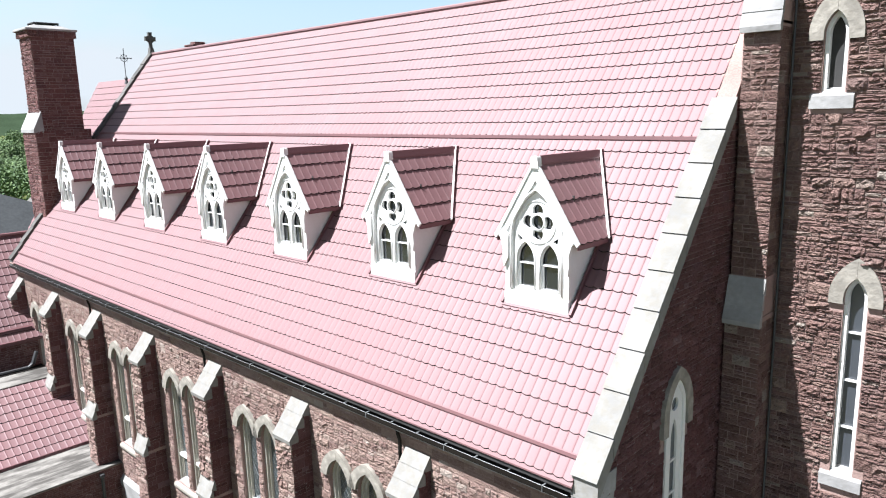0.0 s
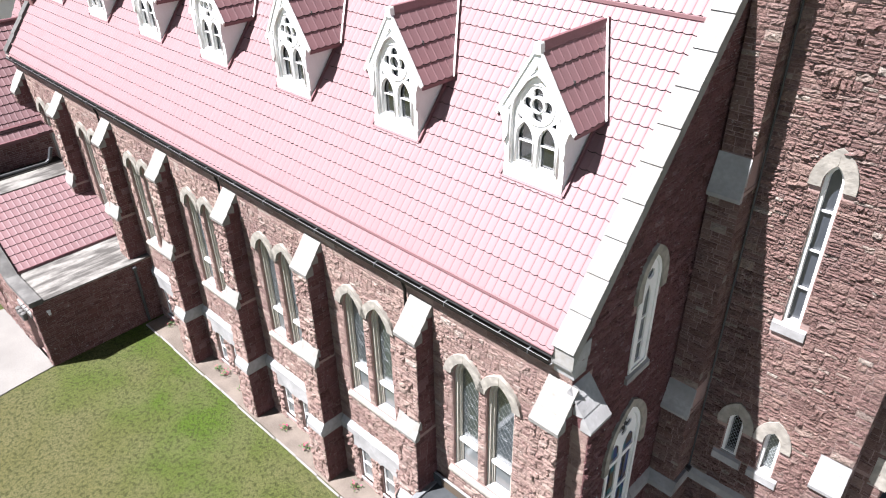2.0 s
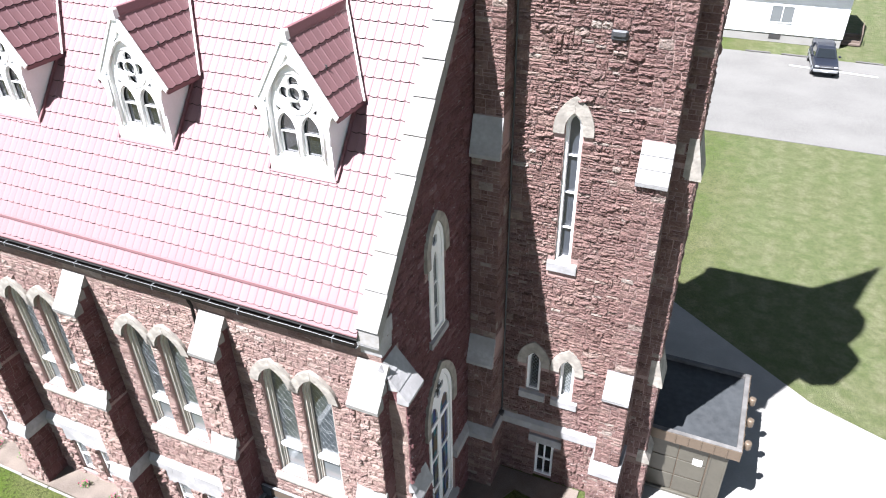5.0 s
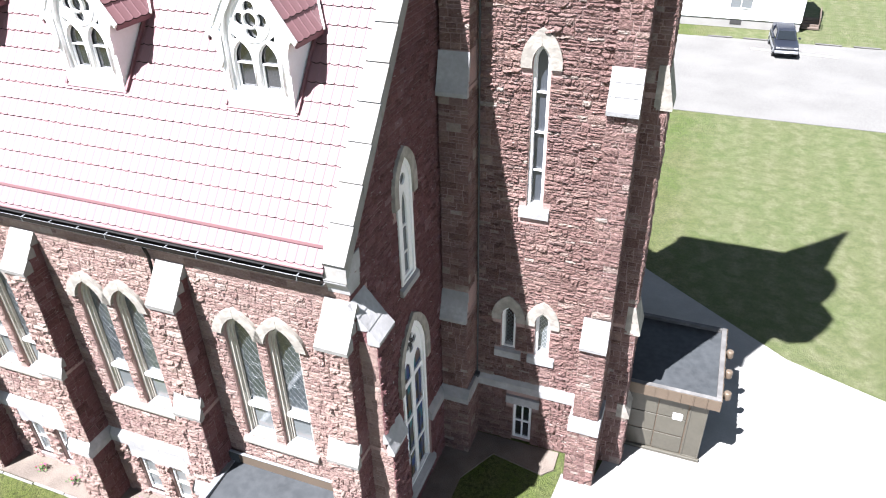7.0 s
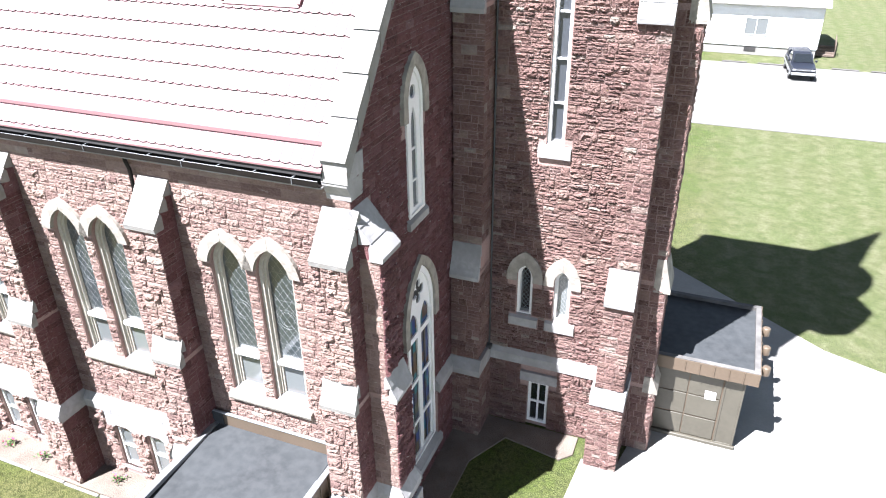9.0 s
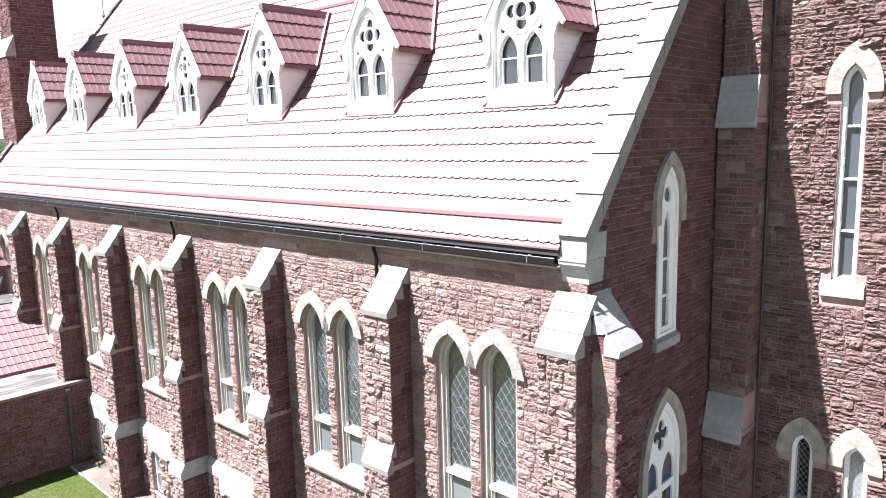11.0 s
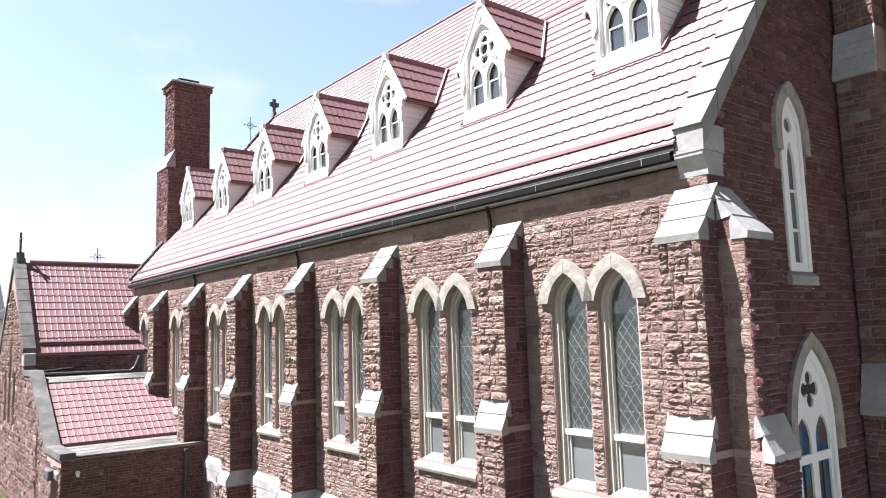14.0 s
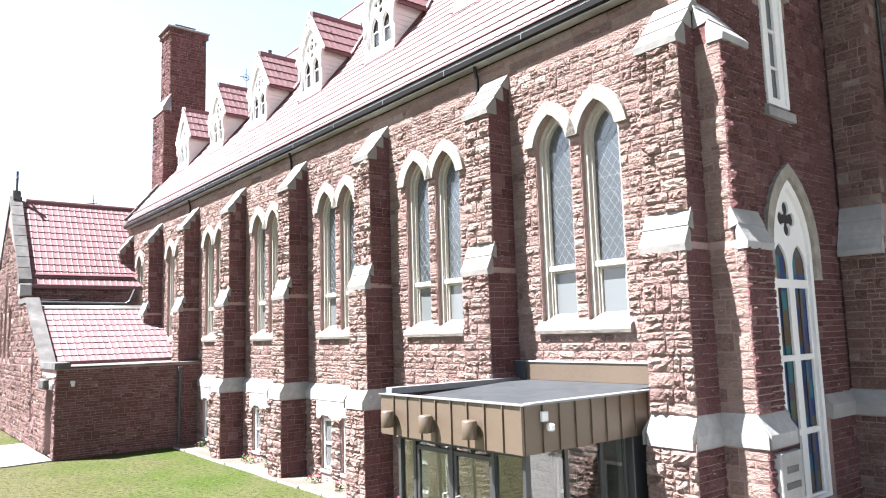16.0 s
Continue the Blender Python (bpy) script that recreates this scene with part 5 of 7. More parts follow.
tower_buttress(-0.44, 0.25, "shaded tower buttress of red sandstone beside the gable", (0, 5, 8))
tower_buttress(3.44, 4.06, "sunlit tower buttress of red sandstone with pale caps", (3.5, 5, 8))
b = thing("buttress", "side buttress of the tower with pale caps", "buttress", "buttresses of the tower")
m = Masonry(M_TOWER)
for xf, z0, z1 in ((4.5, 11.72, TOP), (4.6, 5.32, 11.6), (4.7, 2.22, 5.2), (4.82, 0, 2.1)):
    core = Geo()
    core.box(TX1, xf, 6.08, 6.8, z0, z1 + 0.12)
    part("core", core, M_MORTAR, b)
    m.face(snecked(TX1, xf, z0, z1, None, 0.26, long=0.28), south(6.08), 0.05)
    m.face(snecked(6.08, 6.8, z0, z1, None, 0.26, long=0.28), east(xf), 0.05)
for xa, za, xb, zb in ((4.7, 11.45, 4.5, 12.35), (4.8, 5.15, 4.6, 5.95), (4.88, 2.1, 4.7, 2.5)):
    g = Geo()
    g.plate([(xa, za), (xb, zb), (xb - 0.2, zb), (xb - 0.2, za - 0.1), (xa, za - 0.1)], [], 6.04, 6.84, lambda u, v, n: (u, n, v))
    part("cap_stone", g, M_ROUGHLIME, b)
m.build(b)


def tower_window(cx, z0, zs, rise, label, bars, mat, leaded=False):
    w = thing("window", label, "window", "windows of the tower", "structure", (cx, TY0, 0))
    hood(w, 0, 0.21, zs, rise, 0.48, rise + 0.4, zs - 0.12, flat_y, 0.07)
    f = Geo()
    f.plate(pointed(0.208, z0, zs, rise - 0.005), [pointed(0.135, z0 + 0.06, zs, rise - 0.1)], 0.06, 0.22, flat_y)
    part("window_frame", f, M_WHITE, w)
    for z in bars:
        g = Geo()
        g.box(-0.14, 0.14, 0.13, 0.19, z, z + 0.045, 0.006)
        part("glazing_bar", g, M_WHITE, w)
    p = Geo()
    p.plate(pointed(0.15, z0 + 0.04, zs, rise - 0.08), [], 0.2, 0.21, flat_y)
    part("pane", p, mat, w)
    if leaded:
        lead = Geo()
        ins = lambda u, v: z0 + 0.06 < v < zs + rise and abs(u) < arc_half(0.13, zs, rise - 0.1, v)
        for s in (-1, 1):
            for k in range(-2, 12):
                got = clip_line((-0.14 * s, z0 + k * 0.14), (0.14 * s, z0 + k * 0.14 + 0.36), ins)
                if got:
                    lead.tube([(got[0][0], 0.198, got[0][1]), (got[1][0], 0.198, got[1][1])], 0.005, 4)
        part("lead_lattice", lead, M_LEAD, w)
    s = Geo()
    s.plate([(0.2, z0 + 0.1), (0.04, z0 + 0.02), (-0.08, z0 - 0.06), (-0.08, z0 - 0.3), (0.2, z0 - 0.3)], [], -0.39, 0.39, lambda u, v, n: (n, u, v))
    part("window_sill", s, M_LIME, w)


tower_window(*LANCETS[0], "tall narrow white tower lancet with three bars", (9.4, 10.4, 11.4), M_DUSTY)
# pane colour follows the light: dark glass in shade, pale in sun
tower_window(*LANCETS[1], "small leaded tower lancet in the shade", (), M_DORMGLASS, True)
tower_window(*LANCETS[2], "small leaded tower lancet in the sun", (), M_PLATE, True)
tower_window(*LANCETS[3], "upper tower lancet with dark opening", (), M_DARKIN)
tower_window(*LANCETS[4], "upper tower lancet with dark opening", (), M_DARKIN)
w = thing("window", "small white four-pane cellar window of the tower", "window", kind="structure")
f = Geo()
sash(f, 1.475, 2.035, 0.125, 1.555, TY0 - 0.02, TY0 + 0.08, 0.07)
f.box(1.73, 1.78, TY0, TY0 + 0.06, 0.19, 1.49)
f.box(1.54, 1.97, TY0, TY0 + 0.06, 0.82, 0.87)
part("window_frame", f, M_WHITE, w)
p = Geo()
p.box(1.52, 1.99, TY0 + 0.04, TY0 + 0.05, 0.17, 1.51)
part("pane", p, M_DORMGLASS, w)
g = Geo()
g.box(2.38, 2.73, TY0 - 0.1, TY0 + 0.01, 14.3, 14.52, 0.03)
g.box(2.42, 2.7, TY0 - 0.13, TY0 - 0.09, 14.39, 14.51, 0.015)
part("dark_stone", g, M_IRON, tower, "blackened stone block standing proud")
# rain pipe in the corner
g = Geo()
g.tube([(0.33, TY0 - 0.1, 18.0), (0.33, TY0 - 0.1, 2.7), (0.33, TY0 - 0.22, 2.35), (0.33, TY0 - 0.22, 0.25)], 0.026, 8)
g.box(0.27, 0.43, TY0 - 0.3, TY0 - 0.12, 2.5, 2.62, 0.02)
tagged(part("downpipe", g, M_IRON), "dark rain pipe in the corner of the tower", "pipe")
# unseen top of the tower, shaped to cast its shadow on the lawn: parapet and spire
g = Geo()
for k, (x0, x1, y0, y1) in enumerate(((TX0 - 0.1, TX1 + 0.1, TY0 - 0.1, TY0 + 0.3), (TX0 - 0.1, TX1 + 0.1, TY1 - 0.3, TY1 + 0.1), (TX0 - 0.1, TX0 + 0.3, TY0 + 0.3, TY1 - 0.3), (TX1 - 0.3, TX1 + 0.1, TY0 + 0.3, TY1 - 0.3))):
    g.box(x0, x1, y0, y1, TOP, TOP + 0.7, 0.03)
part("parapet", g, M_LIME, tower)
g = Geo()
vs = [(tcx + r * sx, tcy + r * sy, z) for r, z in ((2.3, TOP + 0.1), (0.1, TOP + 2.2)) for sx, sy in ((-1, -1), (1, -1), (1, 1), (-1, 1))]
g.add(vs, [(k, (k + 1) % 4, (k + 1) % 4 + 4, k + 4) for k in range(4)] + [(0, 1, 2, 3), (4, 5, 6, 7)])
part("tower_roof", g, M_REDTRIM, tower)


def unseen_pinnacle(x, y, profile):
    """A flared eight-sided stone spirelet on the unseen tower top, placed for its shadow."""
    g = Geo()
    g.lathe(profile, (x, y, TOP), 8)
    part("unseen_pinnacle", g, M_LIME, tower)


unseen_pinnacle(4.1, 9.1, [(1.3, 0.0), (1.25, 0.8), (1.05, 1.6), (0.85, 3.0), (0.5, 5.2), (0.04, 9.0)])
unseen_pinnacle(4.05, 5.45, [(1.1, 0.0), (1.1, 2.0), (0.6, 2.8), (0.04, 4.0)])
# added between the two before it, so their shadows join on the ground
unseen_pinnacle(4.2, 7.3, [(1.0, 0.0), (1.0, 2.6), (0.7, 3.8), (0.04, 5.2)])
unseen_pinnacle(-0.1, 6.3, [(0.3, 0.0), (0.3, 0.4), (0.04, 1.0)])
unseen_pinnacle(-0.1, 10.1, [(0.35, 0.0), (0.35, 0.3), (0.04, 0.9)])

# ---------------------------------------------------------------- chimney
ch = thing("chimney", "tall red sandstone chimney with stone shoulder and metal cap", "chimney")
m = Masonry(M_BRICK)
for x0, x1, y0, y1, z0, z1 in ((-32.2, -30.75, 2.1, 3.95, 15.45, 19.77), (-32.35, -30.6, 1.77, 4.2, 6.0, 15.5)):
    core = Geo()
    core.box(x0, x1, y0, y1, z0 - 0.5, z1)
    part("core", core, M_MORTAR, ch)
    m.face(snecked(x0, x1, z0, z1, None, 0.22, long=0.34), south(y0), 0.05)
    m.face(snecked(y0, y1, z0, z1, None, 0.22, long=0.34), east(x1), 0.05)
core = Geo()
core.box(-32.28, -30.68, 2.02, 4.03, 19.62, 19.92, 0.03)
m.face(snecked(-32.3, -30.66, 19.62, 19.92, None, 0.2), south(2.01), 0.04)
m.face(snecked(2.01, 4.05, 19.62, 19.92, None, 0.2), east(-30.66), 0.04)
part("core", core, M_MORTAR, ch)
m.build(ch)
g = Geo()
g.plate([(1.71, 15.4), (1.71, 15.55), (2.11, 16.35), (2.15, 15.4)], [], -32.38, -30.58, lambda u, v, n: (n, u, v))
part("shoulder", g, M_LIME, ch)
g = Geo()
g.box(-32.38, -30.58, 1.9, 4.1, 19.92, 20.02, 0.02)
g.add([(-32.25, 2.0, 20.00), (-30.7, 2.0, 20.00), (-30.7, 3.95, 20.00), (-32.25, 3.95, 20.00), (-31.9, 2.4, 20.20), (-31.05, 2.4, 20.20), (-31.05, 3.55, 20.20), (-31.9, 3.55, 20.20)],
      [(0, 1, 5, 4), (1, 2, 6, 5), (2, 3, 7, 6), (3, 0, 4, 7), (4, 5, 6, 7)])
part("cap", g, M_LIME, ch)
g = Geo()
g.box(-31.9, -31.05, 2.4, 3.5, 20.26, 20.32, 0.02)
for x in (-31.85, -31.1):
    for y in (2.45, 3.45):
        g.box(x - 0.03, x + 0.03, y - 0.03, y + 0.03, 20.18, 20.27)
part("rain_hood", g, M_IRON, ch)

# ---------------------------------------------------------------- annex with its lean-to roof
AX, AY = -21.35, -4.38
g = Geo()
g.box(AX - 0.4, AX, AY, WALL_Y - 0.01, 0, 2.96)
annex = tagged(part("wall_annex", g, M_MORTAR), "shaded wall of the annex in red sandstone rubble", "wall", kind="structure")
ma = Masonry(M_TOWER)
# darker stone for the faces turned from the sun: shade by colour
annex_shade = Masonry(M_BRICK)
annex_shade.face(laminated(AY, WALL_Y - 0.03, 0.0, 2.92), east(AX), 0.035, 0.013)
g = Geo()
g.plate([(AX - 0.41, 0), (-36.5, 0), (-36.5, 6.25), (-33.05, 10.45), (-29.6, 6.25), (-29.6, 5.5), (-27.5, 5.5), (-23.75, 2.98), (AX - 0.41, 2.98)],
        [[(-22.95, 0.02), (-22.95, 2.25), (-21.8, 2.25), (-21.8, 0.02)], [(-25.9, 0.9), (-25.9, 3.5), (-25.5, 3.5), (-25.5, 0.9)]] + [pointed(0.32, 3.2, 5.2 + k, 0.5, cx=-33.05 + dx) for dx, k in ((-1.3, 0), (0, 1.2), (1.3, 0))], AY, AY + 0.4, flat_y)
part("gable", g, M_MORTAR, annex)


def annex_blocked(va, vb):
    out = []
    if va > 2.7:
        out.append((-23.75 - (vb - 2.98) * 1.48, 0))
    if va > 5.3:
        out.append((-29.6 - (vb - 6.25) * 0.82, 0))
        out.append((-40, -36.5 + max(0, vb - 6.25) * 0.82))
    if va < 2.25:
        out.append((-22.96, -21.79))
    if vb > 2.25 and va < 2.5:
        out.append((-23.1, -21.65))
    if vb > 0.9 and va < 3.5:
        out.append((-25.91, -25.49))
    for dx, k in ((-1.3, 0), (0, 1.2), (1.3, 0)):
        if vb > 3.2 and va < 5.7 + k:
            w = arc_half(0.33, 5.2 + k, 0.5, va)
            out.append((-33.05 + dx - w, -33.05 + dx + w))
    return out


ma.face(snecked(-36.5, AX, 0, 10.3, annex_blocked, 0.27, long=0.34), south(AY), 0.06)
g = Geo()
g.box(-23.1, -21.65, AY - 0.06, AY + 0.1, 2.25, 2.5, 0.02)
part("lintel", g, M_LIME, annex)
for x0, x1, z0, z1 in ((-22.95, -21.8, 0.02, 2.25), (-25.9, -25.5, 0.9, 3.5)):
    g = Geo()
    deep = 0.36 if z0 < 0.5 else 0.2
    g.box(x0, x1, AY + deep, AY + deep + 0.05, z0, z1)
    part("door" if z0 < 0.5 else "pane", g, M_IRON if z0 < 0.5 else M_GLASS, annex)
for dx, k in ((-1.3, 0), (0, 1.2), (1.3, 0)):
    g = Geo()
    g.plate(pointed(0.32, 3.2, 5.2 + k, 0.5, cx=-33.05 + dx), [], AY + 0.2, AY + 0.25, flat_y)
    part("pane", g, M_GLASS, annex)
# the ledge, copings and the dark valley behind the lean-to
g = Geo()
g.box(-24.1, AX + 0.05, AY + 0.3, WALL_Y - 0.01, 2.965, 3.03, 0.012)
tagged(part("ledge", g, M_LEDGE), "flat stained concrete ledge at the foot of the annex roof", "ledge", kind="structure")
g = Geo()
g.plate([(-26.95, 5.12), (-26.95, 5.22), (-27.9, 5.4), (-27.9, 5.0)], [], AY + 0.4, WALL_Y - 0.01, flat_y)
tagged(part("ledge", g, M_LEDGE), "flat pale ledge at the top of the annex roof", "ledge", kind="structure")
cp = thing("coping", "grey stone coping along the annex gable", "coping", kind="structure")
pts = [(AX + 0.08, 3.0), (-23.75, 3.0), (-27.5, 5.53), (-29.3, 5.53)]
for (xa, za), (xb, zb) in zip(pts[:-1], pts[1:]):
    n = max(1, round(math.hypot(xb - xa, zb - za) / 1.2))
    for k in range(n):
        p, q = k / n, (k + 1) / n
        x0, x1, z0, z1 = xa + (xb - xa) * p, xa + (xb - xa) * q, za + (zb - za) * p, za + (zb - za) * q
        g = Geo()
        g.plate([(x0, z0 + 0.16), (x1 + 0.005, z1 + 0.16), (x1 + 0.005, z1 - 0.05), (x0, z0 - 0.05)], [], AY - 0.07, AY + 0.42, flat_y)
        part("coping_stone", g, M_OLDCON, cp)
g = Geo()
g.box(-29.7, -27.9, AY + 0.5, WALL_Y - 0.01, 4.9, 5.02)
g.box(-27.98, -27.88, AY + 0.5, WALL_Y - 0.01, 5.0, 5.42, 0.01)
tagged(part("valley", g, M_GUTTER), "dark lead valley between annex and transept roofs", "roof valley", kind="structure")
g = Geo()
g.tube([(-28.1, AY + 0.5, 5.5), (-28.1, -0.5, 5.46), (-28.1, -0.3, 5.6), (-28.1, -0.1, 6.1)], 0.08, 8)
g.tube([(-28.6, AY + 0.4, 5.6), (-29.2, -2.6, 5.68), (-29.45, -2.0, 5.8), (-29.5, -1.9, 5.95)], 0.045, 6)
tagged(part("pipe", g, M_IRON), "black rain pipe lying in the roof valley", "pipe")
g = Geo()
g.tube([(AX + 0.1, -0.36, 2.75), (AX + 0.1, -0.36, 0.1)], 0.06, 8)
g.box(AX, AX + 0.17, -0.44, -0.28, 2.72, 2.85, 0.02)
tagged(part("downpipe", g, M_IRON), "black rain pipe at the annex corner", "pipe")
fl = thing("floodlights", "cluster of grey flood lamps on the annex corner", "lamp")
for k in range(3):
    g = Geo()
    g.lathe([(0.09, 0), (0.11, 0.05), (0.11, 0.3), (0.06, 0.34)], (-21.75 - 0.27 * k, AY - 0.25, 2.3))
    g.tube([(-21.75 - 0.27 * k, AY - 0.25, 2.6), (-21.75 - 0.27 * k, AY, 2.65)], 0.02, 6)
    part("lamp_head", g, M_OLDCON, fl)
sc = thing("security_camera", "small white security camera on the annex wall", "security camera")
g = Geo()
g.box(AX, AX + 0.1, AY + 0.42, AY + 0.56, 2.46, 2.55, 0.02)
g.lathe([(0.05, 0), (0.06, 0.07), (0.04, 0.1)], (AX + 0.1, AY + 0.49, 2.37), 12)
part("housing", g, M_WHITE, sc)

# stone wall of the transept under its eave
g = Geo()
g.box(-30.0, -29.62, AY + 0.41, WALL_Y - 0.01, 4.6, 6.2)
part("transept_wall", g, M_MORTAR, annex)
annex_shade.face(laminated(AY + 0.45, WALL_Y, 5.0, 6.18), east(-29.62), 0.035)
# lean-to roof
lt_e, lt_t = Vector((-23.95, 0, 3.12)), Vector((-27.0, 0, 5.2))
lv = (lt_t - lt_e).normalized()
ln = Vector((lv.z, 0, -lv.x))
g = Geo()
quad = [Vector((lt_e.x, AY + 0.45, lt_e.z)), Vector((lt_e.x, WALL_Y, lt_e.z)), Vector((lt_t.x, WALL_Y, lt_t.z)), Vector((lt_t.x, AY + 0.45, lt_t.z))]
g.add([*quad, *[p - ln * 0.12 for p in quad]], [(0, 1, 2, 3), (7, 6, 5, 4), (0, 4, 5, 1), (1, 5, 6, 2), (2, 6, 7, 3), (3, 7, 4, 0)])
lean_to = tagged(part("roof", g, M_REDTRIM), "lean-to annex roof of red wavy metal tiles", "roof", kind="structure")
g = Geo()
g.box(-24.02, -23.92, AY + 0.45, WALL_Y - 0.01, 3.031, 3.16, 0.01)
part("eave_trim", g, M_REDTRIM, lean_to)
# transept roof
TR, TE = Vector((-33.05, 0, 10.58)), Vector((-29.5, 0, 6.36))
tv = (TR - TE).normalized()
tn = Vector((tv.z, 0, -tv.x))
g = Geo()
y0, y1 = AY + 0.3, 3.4
g.plate([(TE.x, TE.z), (TR.x, TR.z), (2 * TR.x - TE.x, TE.z), (2 * TR.x - TE.x, TE.z - 0.15), (TR.x, TR.z - 0.2), (TE.x, TE.z - 0.15)], [], y0, y1, lambda u, v, n: (u, n, v))
transept = tagged(part("roof", g, M_REDTRIM), "transept roof of red wavy metal tiles", "roof", kind="structure")
g = Geo()
g.box(TE.x - 0.04, TE.x + 0.1, y0, -0.1, TE.z - 0.16, TE.z + 0.02, 0.015)
part("eave_trim", g, M_REDTRIM, transept)
g = Geo()
o = TE + tv * 0.52
g.plate([(0, 0.1), (0.1, 0.08), (0.1, 0.02), (0, 0.02)], [], y0 + 0.3, 0.3, lambda u, v, n: tuple(o + tv * u + tn * v + Vector((0, n, 0))))
part("snow_strip", g, M_REDTRIM, transept)
g = Geo()
g.tube([(TR.x, y0 + 0.3, TR.z + 0.03), (TR.x, y1, TR.z + 0.03)], 0.1, 8)
part("ridge_cap", g, M_REDTRIM, transept)
cp = thing("coping", "grey stone coping of the transept gable", "coping", kind="structure")
for s in (-1, 1):
    for k in range(8):
        p, q = k / 8, (k + 1) / 8
        f = lambda t: (TR.x - s * (TE.x - TR.x) * -(1 - t) * 1.03, TE.z + (TR.z - TE.z) * t)
        (xa, za), (xb, zb) = f(p + 0.004), f(q - 0.004)
        g = Geo()
        g.plate([(xa, za + 0.22), (xb, zb + 0.22), (xb, zb - 0.1), (xa, za - 0.1)], [], AY - 0.07, AY + 0.42, flat_y)
        part("coping_stone", g, M_OLDCON, cp)
g = Geo()
g.box(-29.75, -29.25, AY - 0.05, AY + 0.42, 5.85, 6.38, 0.03)
part("kneeler", g, M_LIME, cp)
fn = thing("gable_cross", "grey stone cross finial on the transept gable", "cross", loc=(-33.05, AY + 0.2, 10.75))
g = Geo()
g.plate([(-0.24, -0.15), (0.24, -0.15), (0.1, 0.3), (-0.1, 0.3)], [], -0.16, 0.16, flat_y)
part("pedestal", g, M_OLDCON, fn)
g = Geo()
g.box(-0.05, 0.05, -0.05, 0.05, 0.25, 1.25, 0.015)
g.box(-0.22, 0.22, -0.045, 0.045, 0.85, 0.95, 0.015)
part("cross", g, M_OLDCON, fn)


def iron_cross(x, y, z, h, label, stem=0.0):
    k = h / 1.7
    c = thing("iron_cross", label, "cross", loc=(x, y, z))
    g = Geo()
    g.tube([(0, 0, -stem), (0, 0, h)], 0.012 + 0.01 * k, 6)
    zc = h * 0.68
    g.tube([(0, -0.42 * k, zc), (0, 0.42 * k, zc)], 0.012 + 0.01 * k, 6)
    g.tube([(0, u, zc + v) for u, v in circle(0, 0, 0.2 * k, 16)], 0.008 + 0.008 * k, 5, close=True)
    for a in (45, 135, 225, 315):
        g.tube([(0, 0, zc), (0, 0.27 * k * math.cos(radians(a)), zc + 0.27 * k * math.sin(radians(a)))], 0.009, 5)
    for u, v in ((-0.42, 0), (0.42, 0), (0, 0.53)):
        g.lathe([(0.0, -0.05 * k), (0.045 * k, 0.0), (0.0, 0.05 * k)], (0, u * k, zc + v * k), 8)
    part("cross", g, M_IRON, c)
    g = Geo()
    g.lathe([(0.14 * k, -0.3), (0.06 * k, -0.1), (0.1 * k, 0.0), (0.03 * k, 0.12 * k)], (0, 0, -stem), 12)
    part("base", g, M_IRON, c)


iron_cross(-33.1, 7.2, 18.0, 1.5, "fine wrought iron cross on the chancel roof")
iron_cross(-36.0, -0.18, 10.3, 1.45, "fine wrought iron cross on a tall stem behind the transept ridge", 2.95)
# chancel roof behind the far gable
g = Geo()
g.plate([(2.74, 9.4), (RIDGE_Y, 18.0), (12.86, 9.4), (12.86, 0), (2.74, 0)], [], FAR_X - 7, FAR_X - 0.12, lambda u, v, n: (n, u, v))
chancel = tagged(part("roof", g, M_TILE), "lower chancel roof of red metal behind the far gable", "roof", kind="structure")
g = Geo()
g.box(-31.95, -31.05, 10.1, 11.0, 14.0, 19.62, 0.03)
g.box(-32.02, -30.98, 10.03, 11.07, 19.62, 19.72, 0.02)
g.box(-31.75, -31.25, 10.25, 10.85, 19.72, 19.86, 0.02)
tagged(part("chimney", g, M_BRICK), "far chimney stack behind the ridge", "chimney")

# ---------------------------------------------------------------- entrance porch by the nave
px0, px1, py = -4.5, -1.3, -2.72
porch = thing("porch", "flat-roofed entrance porch in brown metal cladding with glass doors", "porch")
g = Geo()
g.box(px0 + 0.03, px1 - 0.03, py + 0.03, WALL_Y - 0.12, 2.25, 2.73)
part("roof_body", g, M_DARKIN, porch)
g = Geo()
g.add([(px0 + 0.1, py + 0.1, 2.745), (px1 - 0.08, py + 0.1, 2.745), (px1 - 0.08, WALL_Y - 0.12, 2.89), (px0 + 0.1, WALL_Y - 0.12, 2.89), (px0 + 0.1, py + 0.1, 2.67), (px1 - 0.08, py + 0.1, 2.67), (px1 - 0.08, WALL_Y - 0.12, 2.67), (px0 + 0.1, WALL_Y - 0.12, 2.67)],
      [(0, 1, 2, 3), (0, 4, 5, 1), (1, 5, 6, 2), (2, 6, 7, 3), (3, 7, 4, 0)])
part("membrane", g, M_MEMBRANE, porch, "dark grey roofing membrane")


